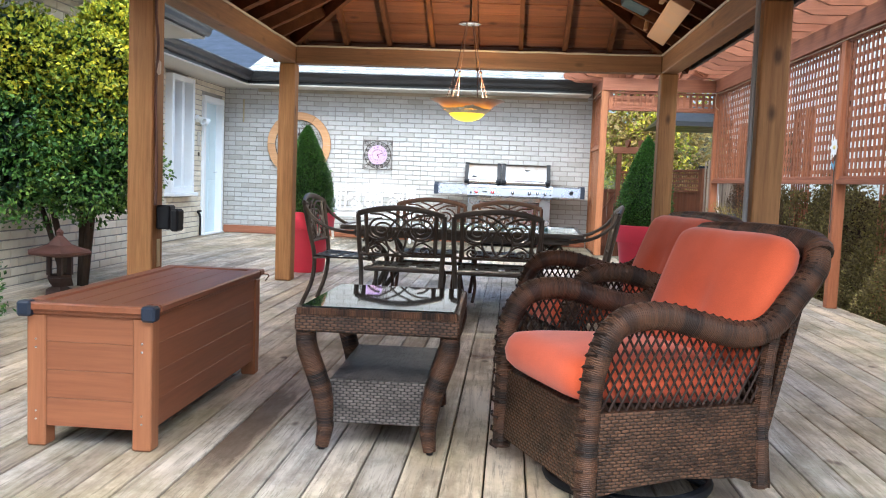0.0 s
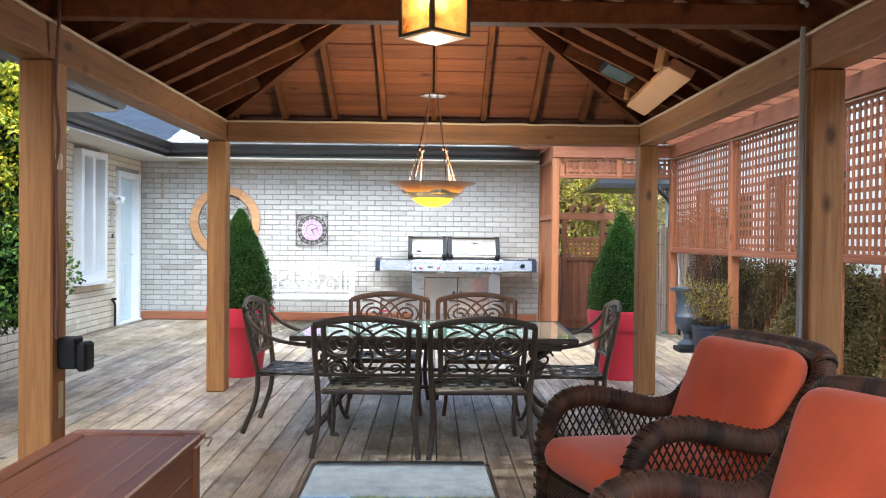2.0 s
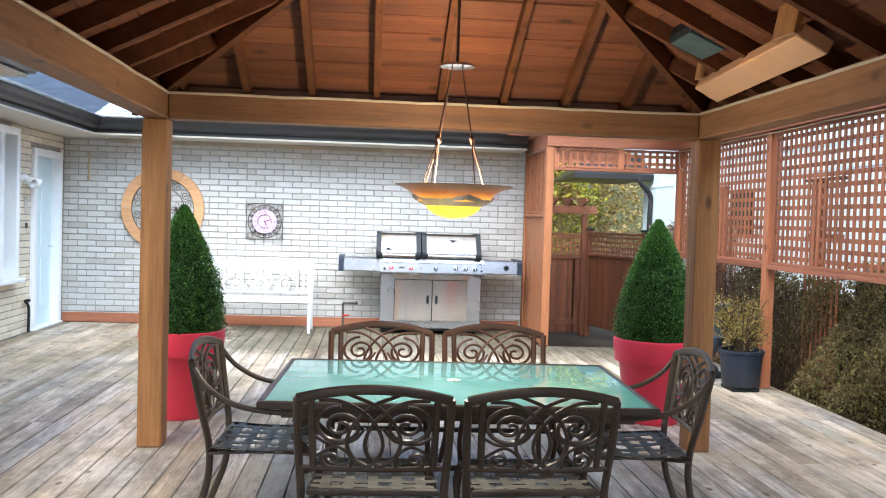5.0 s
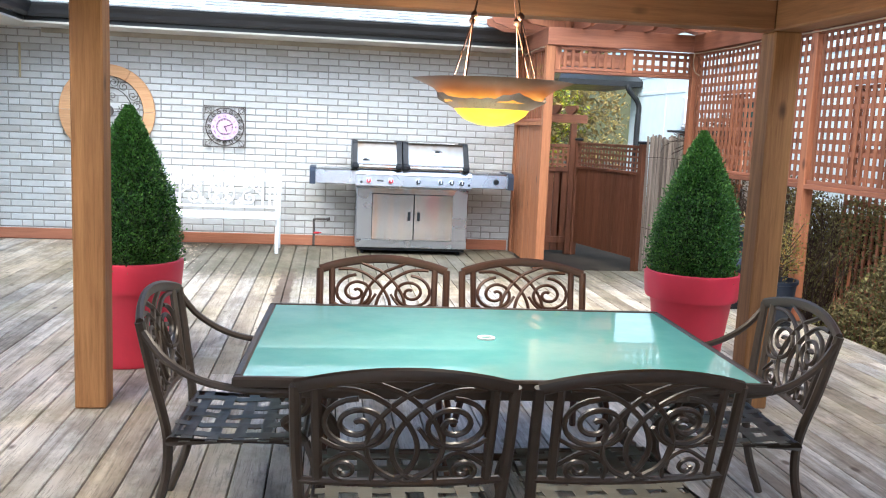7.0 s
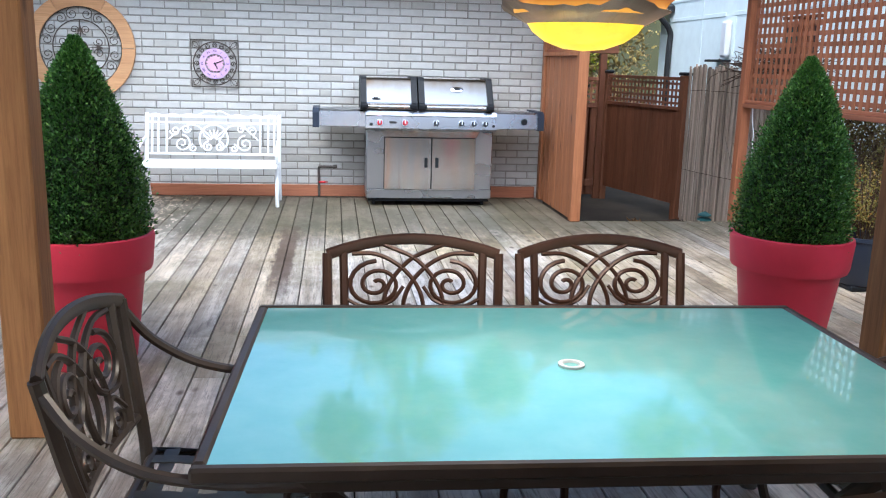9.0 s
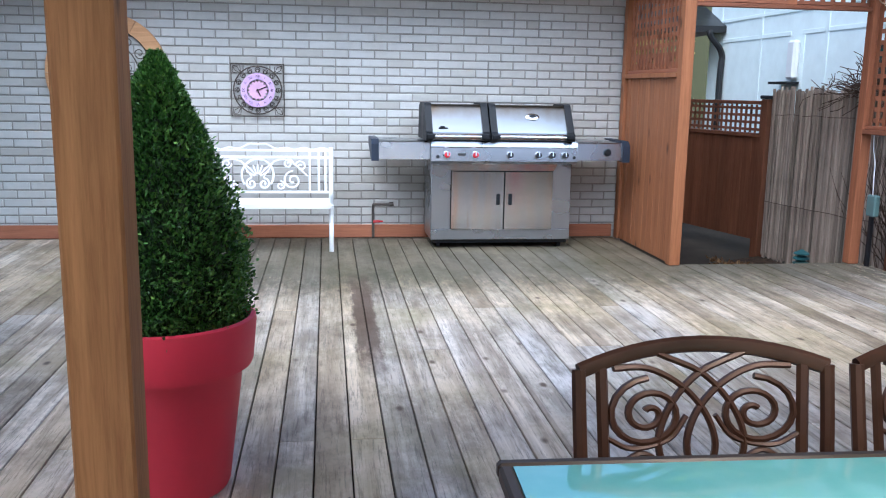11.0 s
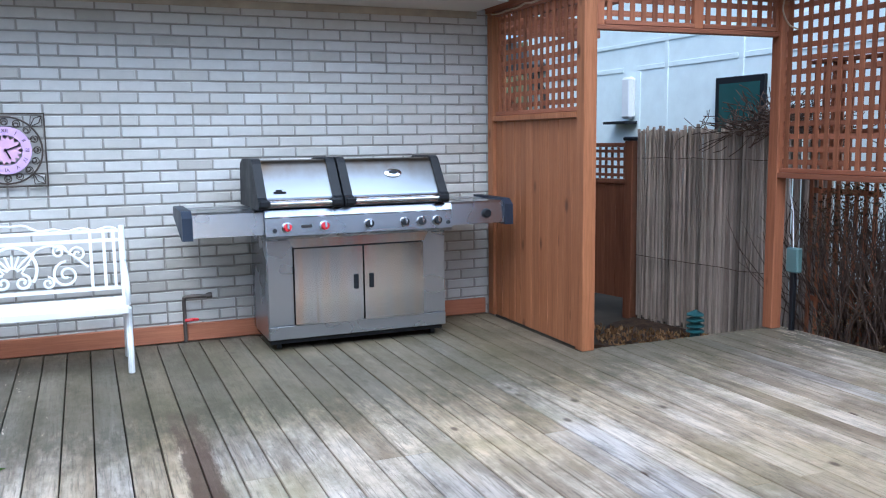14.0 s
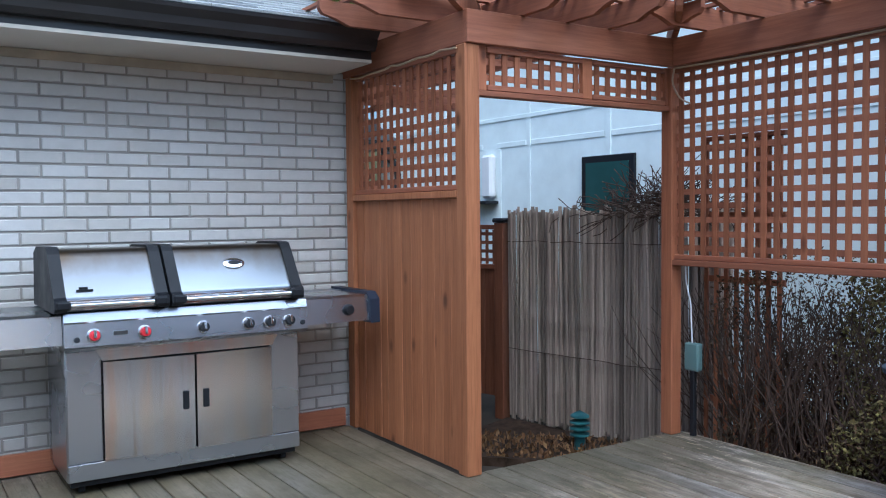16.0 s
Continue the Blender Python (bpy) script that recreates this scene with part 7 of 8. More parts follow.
for k in range(4):
    a = math.pi / 4 + k * math.pi / 2
    for da in (-0.28, -0.12, 0.12, 0.28):
        tube(bm, [Vector((0.21 * math.cos(a), 0.21 * math.sin(a), 0.018)), Vector((0.27 * math.cos(a + da * 0.6), 0.27 * math.sin(a + da * 0.6), 0.018)), Vector((0.31 * math.cos(a), 0.31 * math.sin(a), 0.018))], 0.003, 4)
part("scrollwork", bm, M_IRON, clk)
m_lilac = plain("lilac_dial", (0.62, 0.42, 0.74), 0.45, vary=0.12)
m_pink = plain("pink_sun_disc", (0.72, 0.44, 0.62), 0.45, vary=0.12)
bm = bmesh.new()
lathe(bm, [(0.098, 0.022), (0.152, 0.022), (0.152, 0.032), (0.098, 0.032), (0.098, 0.022)], 48)
part("dial_ring", bm, m_lilac, clk, "lilac hour ring")
bm = bmesh.new()
star = []
for k in range(32):
    a = 2 * math.pi * k / 32
    r_ = 0.096 if k % 2 else 0.07
    star.append((r_ * math.cos(a), r_ * math.sin(a)))
prism(bm, [(x, y, 0.024) for x, y in star], [(x, y, 0.029) for x, y in star])
part("sun_disc", bm, m_pink, clk, "pink sunburst centre")
for k, txt in enumerate(("XII", "I", "II", "III", "IV", "V", "VI", "VII", "VIII", "IX", "X", "XI")):
    a = math.pi / 2 - k * math.pi / 6
    cu = bpy.data.curves.new("numeral", 'FONT')
    cu.body, cu.size, cu.extrude = txt, 0.034, 0.001
    cu.align_x, cu.align_y = 'CENTER', 'CENTER'
    cu.materials.append(M_IRON)
    o = new("numeral", cu)
    o.parent = clk
    o.matrix_basis = pose(0.125 * math.cos(a), 0.125 * math.sin(a), 0.0335, 0, 0, math.degrees(a) - 90)
for ln, deg, w in ((0.085, 62 - 90 + 50, 0.008), (0.06, -65, 0.010)):
    bm = bmesh.new()
    a = radians(deg)
    beam(bm, (-0.012 * math.cos(a), -0.012 * math.sin(a), 0.037), (ln * math.cos(a), ln * math.sin(a), 0.037), w, 0.003)
    part("clock_hand", bm, M_BLACK, clk)
part("movement", boxed(-0.04, 0.04, -0.04, 0.04, 0.002, 0.0235), M_BLACK, clk)

whl = thing("wall_decoration", "round wooden ring with iron scrollwork on the brick wall", "wall ornament", at=pose(-3.485, WALL_Y - 0.004, 1.49, 90, 0, 0))
m_ring = wood("ring_timber", (0.50, 0.25, 0.11), (0.68, 0.40, 0.20), "x", 0.6, 0.15)
for k in range(6):
    bm = bmesh.new()
    a0, a1 = k * math.pi / 3 + 0.004, (k + 1) * math.pi / 3 - 0.004
    outer = [(0.525 * math.cos(a), 0.525 * math.sin(a)) for a in np.linspace(a0, a1, 10)]
    inner = [(0.40 * math.cos(a), 0.40 * math.sin(a)) for a in np.linspace(a1, a0, 10)]
    poly = outer + inner
    prism(bm, [(x, y, 0.0) for x, y in poly], [(x, y, 0.04) for x, y in poly])
    part("ring_segment", bm, m_ring, whl)
bm = bmesh.new()
for r_ in (0.395, 0.27):
    tube(bm, [(r_ * math.cos(a), r_ * math.sin(a), 0.02) for a in np.linspace(0, 6.283, 41)[:-1]], 0.006, 5, closed=True)
for k in range(8):
    R3 = Matrix.Rotation(2 * math.pi * k / 8, 3, 'Z')
    for s in (-1, 1):
        tube(bm, [R3 @ Vector((x, y, 0.02)) for x, y in spiral(0.325, s * 0.07, 0.06, 0.012, 0, s * 1.5, 18)], 0.004, 4)
        if k % 2 == 0:
            tube(bm, [R3 @ Vector((x, y, 0.02)) for x, y in spiral(0.17, s * 0.055, 0.05, 0.01, math.pi, s * 1.4, 16)], 0.004, 4)
    if k % 2 == 0:
        tube(bm, [R3 @ Vector((0.06, 0, 0.02)), R3 @ Vector((0.27, 0, 0.02))], 0.005, 5)
        prism(bm, [R3 @ Vector(p) for p in ((0.15, -0.035, 0.018), (0.185, -0.012, 0.018), (0.235, 0, 0.018), (0.185, 0.012, 0.018), (0.15, 0.035, 0.018))], [R3 @ Vector(p) for p in ((0.15, -0.035, 0.026), (0.185, -0.012, 0.026), (0.235, 0, 0.026), (0.185, 0.012, 0.026), (0.15, 0.035, 0.026))])
lathe(bm, [(0, 0.012), (0.068, 0.012), (0.068, 0.03), (0, 0.034)], 28)
part("scrollwork", bm, M_IRON, whl, "dark iron scrollwork with a round hub")

tap = thing("garden_tap", "dark metal standpipe with a red-handled garden tap", "tap", at=pose(-1.13, WALL_Y - 0.05, 0))
bm = bmesh.new()
tube(bm, smooth_path([(0, 0, 0.003), (0, 0, 0.2), (0, 0, 0.30), (0.02, -0.01, 0.325), (0.15, -0.02, 0.325)], 4), 0.014, 8)
tube(bm, [(0.15, -0.02, 0.325), (0.19, -0.02, 0.33)], 0.02, 8)
part("pipe", bm, plain("dull_iron", (0.10, 0.085, 0.075), 0.5, 0.5, vary=0.3), tap, smooth=True)
bm = bmesh.new()
tube(bm, [(0.0, -0.02, 0.16), (0.06, -0.03, 0.165)], 0.012, 8)
lathe(bm, [(0, 0), (0.022, 0), (0.022, 0.012), (0, 0.012)], 12, (0.07, -0.035, 0.16))
part("valve", bm, M_RED, tap, smooth=True)

wl = thing("wall_lamp", "white outdoor twin spotlight fixed beside the door", "wall lamp", at=pose(WALL_X, 12.78, 1.78))
bm = bmesh.new()
lathe(bm, [(0, 0), (0.06, 0), (0.055, 0.03), (0, 0.035)], 20)
bm.transform(pose(0, 0, 0, 0, 90, 0))
part("base", bm, M_WHITE, wl, smooth=True)
for s in (-1, 1):
    bm = bmesh.new()
    lathe(bm, [(0, 0), (0.03, 0.0), (0.05, 0.08), (0.055, 0.12), (0.045, 0.12), (0.03, 0.04)], 18)
    bm.transform(pose(0.05, s * 0.06, 0.0, 0, 115, s * 25))
    part("spot_head", bm, M_WHITE, wl, smooth=True)
nb_ = thing("house_number_plate", "small grey plate beside the door", "plate")
part("plate", boxed(WALL_X + 0.001, WALL_X + 0.012, 12.80, 12.90, 1.38, 1.58, bev=0.003), plain("worn_plate", (0.5, 0.46, 0.4), 0.6), nb_)
part("bell", boxed(WALL_X + 0.001, WALL_X + 0.02, 12.84, 12.88, 1.22, 1.28, bev=0.004), M_IRON, nb_)
hose = thing("tap_pipe", "dark downpipe with a bib tap by the door", "pipe")
bm = bmesh.new()
tube(bm, smooth_path([(WALL_X + 0.05, 12.85, 0.02), (WALL_X + 0.05, 12.85, 0.3), (WALL_X + 0.03, 12.80, 0.38), (WALL_X + 0.09, 12.78, 0.39)], 4), 0.016, 8)
part("pipe", bm, M_BLACK, hose, smooth=True)
rod = thing("hanging_rod", "thin pale rod hanging in the wall corner", "rod")
bm = bmesh.new()
tube(bm, [(-4.42, WALL_Y - 0.03, 2.2), (-4.42, WALL_Y - 0.03, 1.82)], 0.012, 7)
part("stick", bm, plain("pale_brass", (0.45, 0.36, 0.2), 0.5), rod, smooth=True)

# ---- ornament on the screen ----
fl = thing("flower_ornament", "white painted metal flower with blue leaves on the lattice post", "ornament", at=pose(LX - 0.062, 7.86, 1.42, 0, -90, 0))
bm = bmesh.new()
for k in range(8):
    a = k * math.pi / 4
    R3 = Matrix.Rotation(a, 3, 'Z')
    pts = [R3 @ Vector(p) for p in ((0.01, -0.012, 0), (0.06, -0.024, 0.006), (0.095, 0, 0.012), (0.06, 0.024, 0.006), (0.01, 0.012, 0))]
    prism(bm, pts, [p + Vector((0, 0, 0.003)) for p in pts])
part("petals", bm, M_WHITE, fl)
bm = bmesh.new()
lathe(bm, [(0, 0.004), (0.018, 0.004), (0.014, 0.016), (0, 0.018)], 14)
part("centre", bm, plain("yellow_centre", (0.6, 0.5, 0.2), 0.5), fl)
bm = bmesh.new()
tube(bm, [(-0.02, 0, -0.004), (-0.75, 0.0, -0.004)], 0.005, 6)
part("stalk", bm, M_IRON, fl)
bm = bmesh.new()
for s in (-1, 1):
    pts = [Vector(p) for p in ((-0.20, 0, 0), (-0.16, s * 0.035, 0.006), (-0.12, s * 0.04, 0.01), (-0.15, s * 0.008, 0.004))]
    prism(bm, pts, [p + Vector((0, 0, 0.003)) for p in pts])
part("leaves", bm, plain("sky_blue_paint", (0.15, 0.36, 0.55), 0.4), fl)

pw = thing("garden_outlet", "grey-green outlet box on a stake with a white cord", "outlet")
bm = bmesh.new()
tube(bm, smooth_path([(LX + 0.045, 12.54, 1.10), (LX + 0.05, 12.535, 0.98), (LX + 0.06, 12.51, 0.86), (LX + 0.055, 12.50, 0.76), (LX + 0.06, 12.495, 0.60)], 5), 0.005, 6)
part("cord", bm, M_WHITE, pw, smooth=True)
part("outlet_box", boxed(LX + 0.047, LX + 0.10, 12.44, 12.555, 0.42, 0.60, bev=0.01), plain("grey_green_plastic", (0.12, 0.20, 0.20), 0.5), pw, "grey-green plastic")
part("stake", boxed(LX + 0.052, LX + 0.085, 12.475, 12.51, -0.395, 0.418, bev=0.005), M_BLACK, pw)
sc_ = thing("screen_cable", "thin tan cable clipped under the pergola beam", "cable")
m_tan = plain("tan_cable", (0.36, 0.25, 0.15), 0.55)
rk = random.Random(6)
for a, b_ in (((1.225, 13.9, BEAM_Z0 - 0.02), (1.225, 12.64, BEAM_Z0 - 0.005)), ((LX - 0.05, 12.55, BEAM_Z0 - 0.01), (LX - 0.05, 5.0, BEAM_Z0 - 0.01))):
    a, b_ = Vector(a), Vector(b_)
    bm = bmesh.new()
    tube(bm, [a.lerp(b_, k / 16) + Vector((0, 0, -0.012 * abs(math.sin(k * 0.9)) + rk.uniform(-0.003, 0.003))) for k in range(17)], 0.006, 6)
    part("run", bm, m_tan, sc_, smooth=True)
bm = bmesh.new()
tube(bm, smooth_path([(LX - 0.052, 12.55, BEAM_Z0 - 0.012), (LX - 0.056, 12.56, 2.26), (LX - 0.056, 12.50, 2.16), (LX - 0.03, 12.44, 2.12)], 5), 0.006, 6)
part("tail", bm, m_tan, sc_, smooth=True)

# ---- shrubs, hedge and trees ----
def blob_leaves(n, centre, radii, seed, shell=0.35):
    g_ = np.random.default_rng(seed)
    d = g_.normal(0, 1, (n, 3))
    d /= np.linalg.norm(d, axis=1)[:, None]
    lump = 1 + 0.16 * np.sin(d[:, 0] * 5 + seed) * np.sin(d[:, 2] * 6 + seed * 2) + 0.12 * np.sin(d[:, 1] * 9 + d[:, 2] * 7)
    r = lump * (1 - shell * g_.random(n) ** 1.6)
    return np.asarray(centre) + d * r[:, None] * np.asarray(radii), d


def shrub(name, label, cat, trunk, blobs, n, leaf, width, mats, seed, kind="", inner=None):
    """A trunk with limbs and a crown of leaf clumps."""
    t_ = thing(name, label, cat, kind=kind)
    base = Vector(trunk)
    bm = bmesh.new()
    for c, r in blobs:
        c = Vector(c)
        mid = base.lerp(c, 0.55) + Vector((0.03, -0.04, 0.1))
        tube(bm, smooth_path([base, mid, c], 4), 0.03, 7, rad=list(np.linspace(0.035, 0.008, 9)))
        for k in range(7):
            a = k * 0.9 + seed
            e = c + Vector((math.cos(a) * r[0] * 0.7, math.sin(a) * r[1] * 0.7, (k - 3) * r[2] * 0.2))
            tube(bm, [c.lerp(base, 0.15), c.lerp(e, 0.5) + Vector((0, 0, 0.03)), e], 0.007, 5)
    part("trunk", bm, M_BARK, t_)
    for i, (c, r) in enumerate(blobs):
        cs_, d_ = blob_leaves(n, c, r, seed + i)
        o_ = new("crown", leaf_mesh("crown", cs_, d_ * 0.7 + np.array([0, 0, 0.3]), leaf, width, mats[i % len(mats)], np.random.default_rng(seed + i + 50), 0.9))
        o_.parent = t_
        # Unless inner is given, near-black leaves carry the shade within each clump.
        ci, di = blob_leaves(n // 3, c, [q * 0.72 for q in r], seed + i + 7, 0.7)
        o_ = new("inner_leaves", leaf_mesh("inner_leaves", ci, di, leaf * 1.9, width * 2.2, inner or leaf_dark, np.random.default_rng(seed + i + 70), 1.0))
        o_.parent = t_
    return t_


M_LEAF_H = leaf_material("half_yellow_leaf", (0.05, 0.11, 0.016), (0.24, 0.30, 0.025), (0.55, 0.48, 0.03))
shrub("evergreen_shrub", "glossy green evergreen shrub yellowing at the top", "shrub", (-3.62, 7.05, -0.40),
      [((-3.55, 6.95, 1.38), (0.56, 0.5, 0.55)), ((-3.42, 6.85, 1.0), (0.54, 0.48, 0.42)), ((-4.0, 6.7, 1.2), (0.55, 0.6, 0.65)), ((-3.42, 6.95, 1.85), (0.44, 0.40, 0.38)), ((-3.95, 6.6, 1.85), (0.5, 0.48, 0.38)), ((-3.3, 6.95, 2.12), (0.24, 0.24, 0.25))],
      6500, 0.046, 0.027, [M_LEAF_H, M_LEAF_B, M_LEAF_B, M_LEAF_Y, M_LEAF_Y, M_LEAF_Y], 61)
shrub("low_shrub", "low dark evergreen shrub at the foot of the wall", "shrub", (-3.75, 5.3, -0.40), [((-3.7, 5.2, 0.15), (0.4, 0.5, 0.4)), ((-3.8, 4.6, 0.2), (0.35, 0.5, 0.4))], 2600, 0.04, 0.022, [M_LEAF], 75)

pag = thing("garden_lantern", "dark brown cast iron pagoda garden lantern", "garden lantern", at=pose(-3.42, 6.35, 0))
bm = bmesh.new()
lathe(bm, [(0, 0.003), (0.12, 0.003), (0.11, 0.05), (0.06, 0.08), (0.09, 0.12), (0.10, 0.15), (0, 0.15)], 6)
part("foot", bm, M_STONE, pag)
for k in range(6):
    a = k * math.pi / 3
    bm = bmesh.new()
    beam(bm, (0.085 * math.cos(a), 0.085 * math.sin(a), 0.171), (0.085 * math.cos(a), 0.085 * math.sin(a), 0.31), 0.03, 0.03, (1, 0, 0))
    part("pillar", bm, M_STONE, pag)
bm = bmesh.new()
lathe(bm, [(0, 0.151), (0.095, 0.151), (0.095, 0.17), (0, 0.17)], 6)
part("chamber_floor", bm, M_STONE, pag)
bm = bmesh.new()
lathe(bm, [(0, 0.31), (0.12, 0.31), (0.25, 0.335), (0.255, 0.35), (0.20, 0.365), (0.10, 0.40), (0.05, 0.45), (0.025, 0.47), (0.03, 0.50), (0, 0.53)], 6)
part("roof", bm, M_COPPER, pag)

# long hedge outside the screen
hd = thing("hedge", "clipped winter hedge of brown and green leaves behind the screen", "hedge", kind="stuff")
g2 = np.random.default_rng(77)


def hedge_leaves(n, y0_, y1_, dense):
    y = g2.uniform(y0_, y1_, n)
    z = -0.4 + (1.50 + 0.10 * np.sin(y * 2.3) + 0.05 * np.sin(y * 7)) * g2.random(n) ** 1.25
    face = 3.08 + 0.06 * np.sin(y * 3.1 + z * 4) + 0.05 * np.sin(y * 8 + z * 9)
    x = face + np.abs(g2.normal(0, dense, n))
    return np.stack([x, y, z], 1)


# Solid dark boxes added as the dim inside that closes holes in the hedge.
bm = bmesh.new()
for k in range(26):
    y = -1.9 + k * 0.48
    box(bm, 3.36, 3.60, y, y + 0.479, -0.40, 0.92 + 0.10 * math.sin(y * 2.3) + 0.05 * math.sin(y * 7))
part("inner_twigs", bm, M_MULCH, hd)
out = np.array([-0.6, 0, 0.4])
for y0_, y1_, n, mat, ln in ((10.3, 12.45, 17000, M_HEDGE_D, 0.028), (5.5, 11.6, 74000, M_HEDGE, 0.034), (-2.0, 5.6, 26000, M_HEDGE, 0.05)):
    c = hedge_leaves(n, y0_, y1_, 0.16)
    ob = new("leaves", leaf_mesh("leaves", c, np.tile(out, (n, 1)), ln, ln * 0.55, mat, g2, 1.0))
    ob.parent = hd
bm = bmesh.new()
rt = random.Random(21)
for k in range(900):
    y = rt.uniform(10.4, 12.5)
    p = Vector((rt.uniform(3.12, 3.5), y, -0.4))
    pts = [p]
    d = Vector((rt.uniform(-0.1, 0.1), rt.uniform(-0.35, 0.35), 1)).normalized()
    for i in range(5):
        d = (d + Vector((rt.uniform(-0.3, 0.3), rt.uniform(-0.6, 0.6), rt.uniform(-0.1, 0.2)))).normalized()
        q = pts[-1] + d * rt.uniform(0.22, 0.34)
        q.x = min(max(q.x, 3.06), 3.55)
        if q.z > 1.05:
            break
        pts.append(q)
    if len(pts) > 2:
        tube(bm, pts, 0.005, 4, rad=[0.0068 - 0.0010 * i for i in range(len(pts))])
part("twigs", bm, M_TWIG, hd, "tangled bare twigs")

# dry twigs heaped on the bamboo screen
bm = bmesh.new()
for k in range(460):
    yv_ = rt.gauss(13.35, 0.30)
    p = Vector((3.50 + rt.uniform(-0.1, 0.25), yv_, 1.40 + rt.random() * 0.20 * math.exp(-((yv_ - 13.35) / 0.35) ** 2)))
    pts = [p]
    d = Vector((rt.uniform(-1, 1), rt.uniform(-1, 1), rt.uniform(-0.1, 0.9))).normalized()
    for i in range(4):
        d = (d + Vector((rt.uniform(-0.6, 0.6), rt.uniform(-0.6, 0.6), rt.uniform(-0.5, 0.3)))).normalized()
        pts.append(pts[-1] + d * rt.uniform(0.05, 0.11))
    tube(bm, pts, 0.0035, 4)
tagged(solid("dry_vine", bm, M_TWIG, "tangle of dry brown vine on top of the bamboo screen", "vine"), kind="stuff")

pl_ = thing("path_light", "teal enamelled tiered path light beside the bamboo", "path light", at=pose(3.08, 13.72, -0.395) @ Matrix.Diagonal((0.92, 0.92, 0.8, 1)))
bm = bmesh.new()
lathe(bm, [(0, 0), (0.05, 0), (0.045, 0.12), (0.05, 0.13), (0.05, 0.30), (0, 0.30)], 18)
part("stem", bm, M_GREEN, pl_, smooth=True)
for z in (0.16, 0.22, 0.28, 0.34):
    bm = bmesh.new()
    r_ = 0.085 if z < 0.33 else 0.08
    lathe(bm, [(0.03, z - 0.012), (r_, z - 0.015), (r_, z), (0.05, z + 0.02), (0, z + (0.05 if z > 0.33 else 0.02))], 22)
    part("tier", bm, M_GREEN, pl_, smooth=True)
edge = thing("planting_bed", "bed of dark soil littered with dry leaves", "planting bed")
bm = bmesh.new()
beam(bm, (2.15, 13.9, -0.365), (3.3, 12.72, -0.365), 0.04, 0.07)
part("edging", bm, M_MULCH, edge)
bm = bmesh.new()
prism(bm, [(2.17, 13.92, -0.401), (3.32, 12.74, -0.401), (3.6, 12.8, -0.401), (3.2, 14.8, -0.401), (2.9, 14.8, -0.401)], [(2.2, 13.92, -0.385), (3.32, 12.78, -0.385), (3.55, 12.8, -0.365), (3.2, 14.8, -0.365), (2.95, 14.75, -0.385)])
part("soil", bm, M_MULCH, edge)
gl = np.random.default_rng(31)
fa, fb = gl.random(700), gl.random(700)
spots = np.stack([2.25 + 0.85 * fa + 0.30 * fb, 13.85 - 1.0 * fa + 0.8 * fb, np.full(700, -0.362)], 1)
litter = new("dry_leaves", leaf_mesh("dry_leaves", spots, np.tile([0, 0, 1.0], (700, 1)), 0.05, 0.03, leaf_material("dry_fallen_leaf", (0.07, 0.04, 0.022), (0.20, 0.11, 0.05), (0.30, 0.19, 0.09), 0.8), gl, 0.5))
litter.parent = edge
tagged(litter, kind="stuff")

# narrow trellises standing close behind the lattice
for y in (12.32, 9.90, 7.50):
    t_ = thing("trellis", "narrow red-brown slatted trellis behind the lattice screen", "trellis", "trellises behind the screen", at=pose(3.20, y, 0))
    for k in range(8):
        piece("slat", slat_mesh(0.012, 0.03, 2.30, M_REDWOOD), t_, pose(0, -0.28 + k * 0.08, 0.755))
    for z in (1.86, 1.42, 1.0, 0.2):
        part("rail", boxed(0.007, 0.025, -0.31, 0.31, z - 0.02, z + 0.02), M_REDWOOD_Y, t_)
    part("cap", boxed(-0.02, 0.03, -0.32, 0.32, 1.906, 1.935, bev=0.004), M_FENCE, t_)

# trees beyond the gate and over the roof
gg = leaf_material("garden_green_leaf", (0.10, 0.15, 0.03), (0.28, 0.34, 0.06), (0.50, 0.42, 0.08))
br = leaf_material("autumn_brown_leaf", (0.20, 0.13, 0.04), (0.42, 0.31, 0.10), (0.55, 0.44, 0.13))
shrub("tree", "green and yellow garden trees beyond the gate", "tree", (2.4, 23.0, -0.40), [((2.0, 22.5, 2.4), (1.3, 1.0, 1.2)), ((3.3, 22.6, 1.9), (1.2, 1.0, 1.3)), ((1.2, 22.0, 1.2), (1.2, 1.0, 1.2)), ((3.6, 23.2, 3.6), (1.4, 1.2, 1.2)), ((4.9, 24.5, 1.9), (1.5, 1.0, 2.0))], 2600, 0.10, 0.055, [br, M_LEAF_Y, gg, M_LEAF_Y], 91, inner=br)
shrub("tree", "tall bare-branched tree with pale yellow leaves behind the roof", "tree", (5.0, 26.0, -0.40), [((4.2, 25.5, 5.2), (2.2, 1.5, 1.7)), ((6.4, 26, 5.9), (2.0, 1.5, 1.8)), ((2.2, 26, 5.4), (2.0, 1.4, 1.6))], 5200, 0.14, 0.08, [br, M_LEAF_Y], 97, inner=br)
shrub("tree", "slender bright green garden shrub beyond the gate", "tree", (1.6, 20.5, -0.40), [((1.7, 20.6, 1.3), (0.6, 0.5, 1.3)), ((1.2, 20.4, 2.4), (0.6, 0.5, 0.8))], 2400, 0.05, 0.02, [gg], 99, inner=gg)
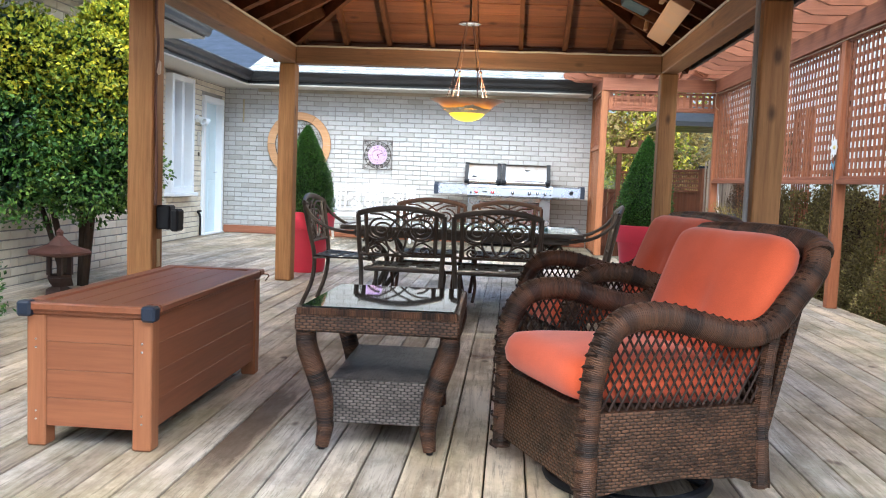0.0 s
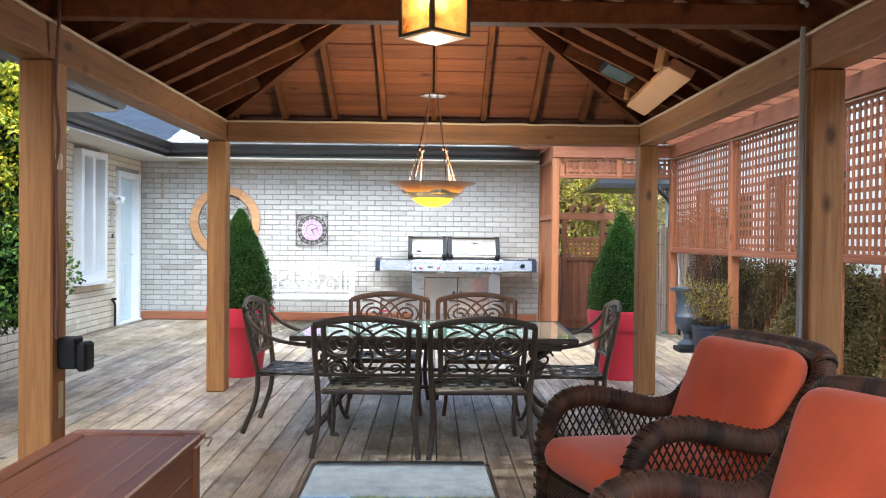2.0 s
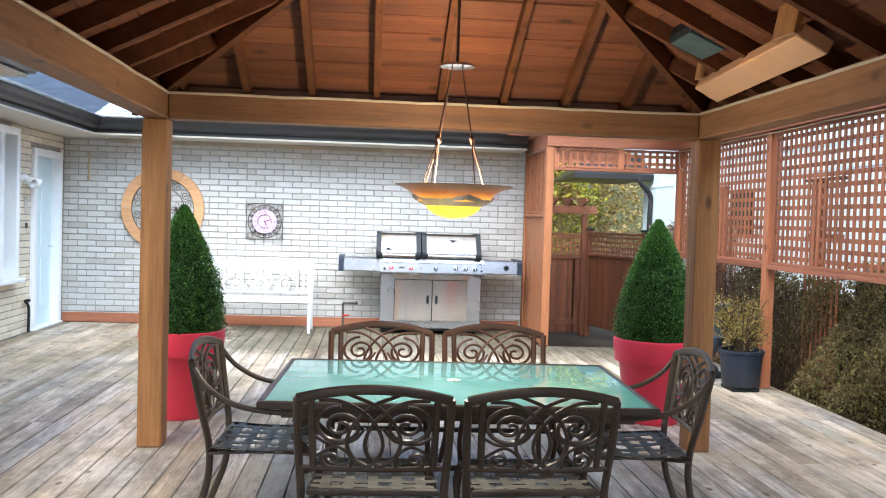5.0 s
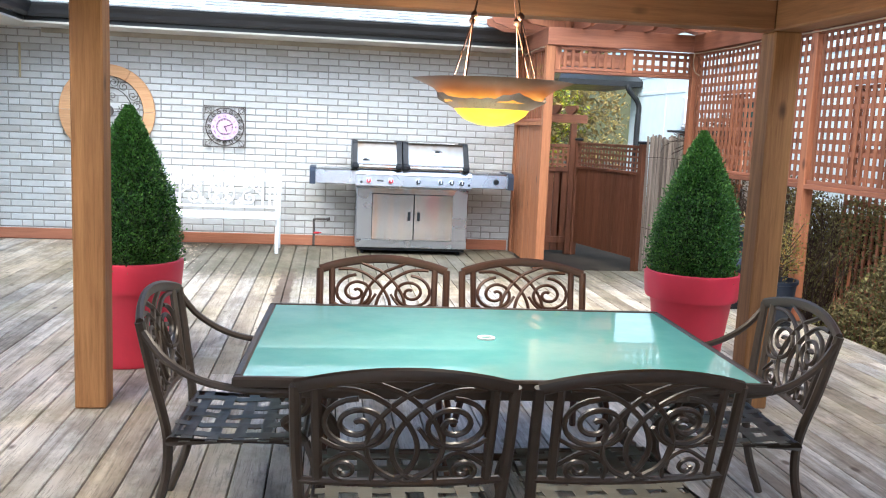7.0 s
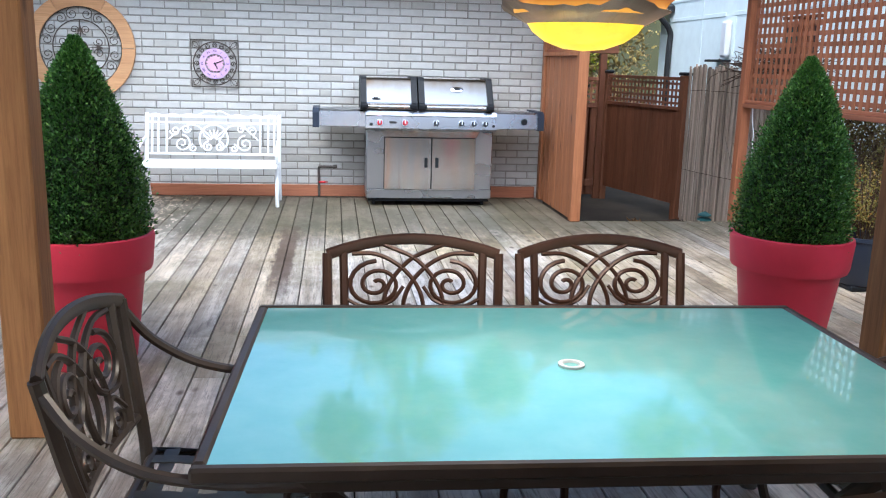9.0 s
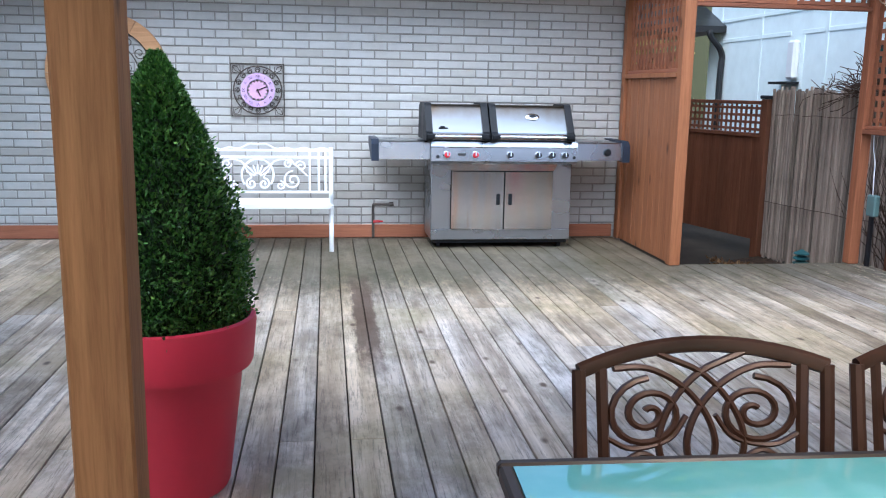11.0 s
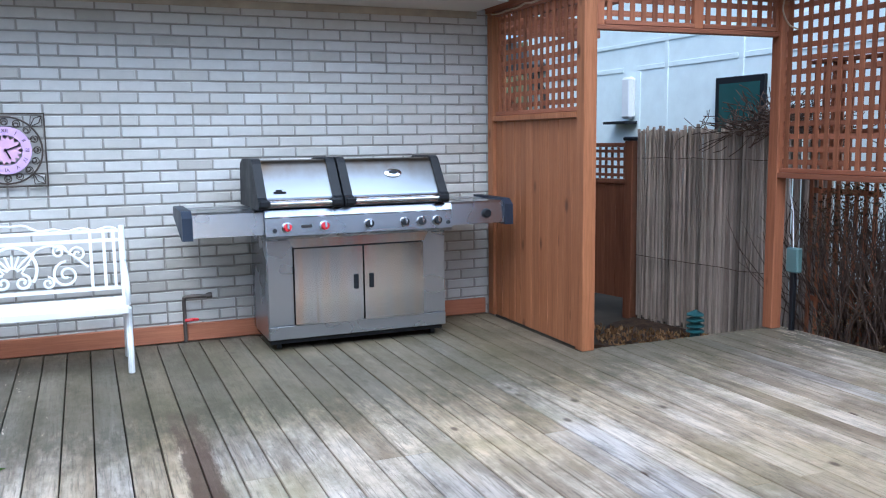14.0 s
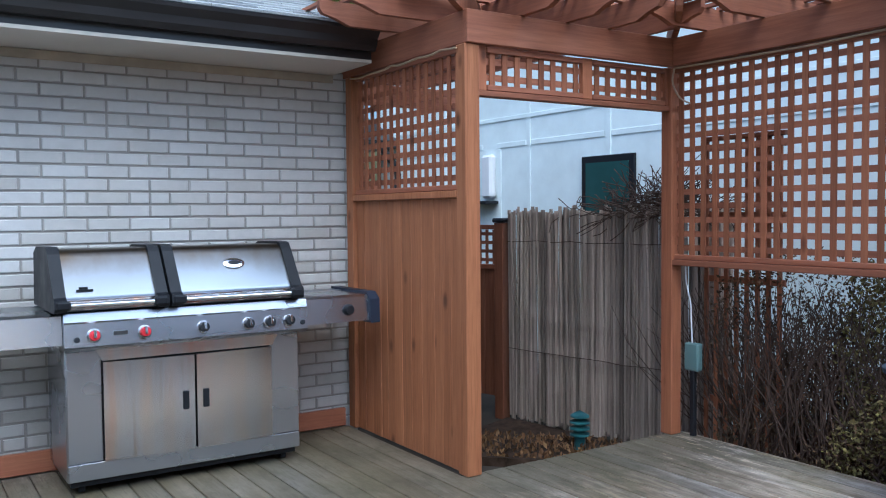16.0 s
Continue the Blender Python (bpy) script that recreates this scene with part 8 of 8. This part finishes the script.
for (tx, ty), blobs, seed in (((0.5, 22.0), [((-1.4, 21.6, 4.7), (0.9, 0.8, 0.8)), ((0.2, 22.3, 5.6), (1.0, 0.9, 0.9)), ((1.9, 21.8, 4.9), (0.9, 0.8, 0.7)), ((0.9, 22.2, 7.2), (1.1, 0.9, 1.0)), ((-0.8, 22.0, 7.6), (0.8, 0.8, 0.8)), ((2.6, 22.4, 6.6), (0.8, 0.7, 0.9)), ((0.4, 22.0, 9.0), (0.9, 0.9, 0.8))], 131),
                               ((8.5, 24.0), [((6.3, 23.6, 6.0), (1.1, 0.9, 1.0)), ((8.2, 24.2, 7.0), (1.3, 1.0, 1.1)), ((10.2, 23.8, 6.2), (1.1, 0.9, 0.9)), ((9.2, 24.1, 8.9), (1.2, 1.0, 1.0)), ((7.2, 24.3, 9.0), (1.0, 0.9, 0.9)), ((11.4, 24.0, 8.0), (0.9, 0.9, 0.9))], 151)):
    shrub("tree", "tall thin-leaved garden tree standing behind the house", "tree", (tx, ty, -0.40), blobs, 700, 0.15, 0.08, [gg, br], seed, inner=gg)
bk = bmesh.new()
for i in range(28):
    a0, a1 = radians(i * 360 / 28), radians((i + 1) * 360 / 28)
    bk.faces.new([bk.verts.new((70 * math.cos(a), 70 * math.sin(a), z)) for a, z in ((a0, -1), (a1, -1), (a1, 7 + 2 * math.sin(i * 1.7 + 1.7)), (a0, 7 + 2 * math.sin(i * 1.7)))])
solid("backdrop", bk, leaf_material("distant_trees", (0.04, 0.05, 0.025), (0.08, 0.08, 0.035)), "far hazy line of trees", "backdrop", "structure")

# ---- pieces of floor and wall ----
rd = random.Random(17)
BOARD_W = 0.1425
board_meshes = {}


def deck_board(x, w, y0_, y1_):
    ln = round(y1_ - y0_, 2)
    key = (ln, round(w, 4))
    if key not in board_meshes:
        board_meshes[key] = mesh_of(boxed(-w / 2, w / 2, -ln / 2, ln / 2, -0.032, 0.0, bev=0.003), "deck_board", M_DECK)
    piece("deck_board", board_meshes[key], deck, pose(x, (y0_ + y1_) / 2, rd.uniform(-0.0025, 0.0), 0, rd.uniform(-0.35, 0.35), 0))


x = DECK_X0
k = 0
while x < DECK_X1 - 0.02:
    w = min(BOARD_W, DECK_X1 - x)
    xc = x + w / 2
    end = GATE_Y + 0.01 if xc > 1.26 else DECK_Y1 - 0.037
    if xc > 1.15:
        joints = [4.04, 4.04 + rd.choice((4.9, 4.9, 3.7))]
    else:
        joints = [rd.choice((1.2, 2.4, 0.6)), rd.choice((5.5, 4.4, 6.1)), rd.choice((9.2, 8.6, 10.4, 11.3))]
    ys = [DECK_Y0] + [j for j in joints if j < end - 0.3] + [end]
    for a, b_ in zip(ys, ys[1:]):
        a2, b2 = a + (0.002 if a > DECK_Y0 else 0), b_ - (0.002 if b_ < end else 0)
        deck_board(xc, w - 0.0065, round(a2, 2), round(b2, 2))
    x += BOARD_W
    k += 1
part("rim_joist", boxed(DECK_X1 - 0.018, DECK_X1 + 0.02, DECK_Y0, GATE_Y, -0.30, -0.006, bev=0.003), M_BAMBOO, deck)
bm = bmesh.new()
brick_solid(bm, -BR_L / 2, -BR_H / 2, BR_L, BR_H, lambda a, d, c: (a, d, c), 0.0)
brick_me = mesh_of(bm, "brick", M_BRICK)
for u, z, j in near_bricks:
    piece("brick", brick_me, wall_n, pose(u + BR_L / 2, WALL_Y + j, z + BR_H / 2, 0, 0, rd.uniform(-0.25, 0.25)))
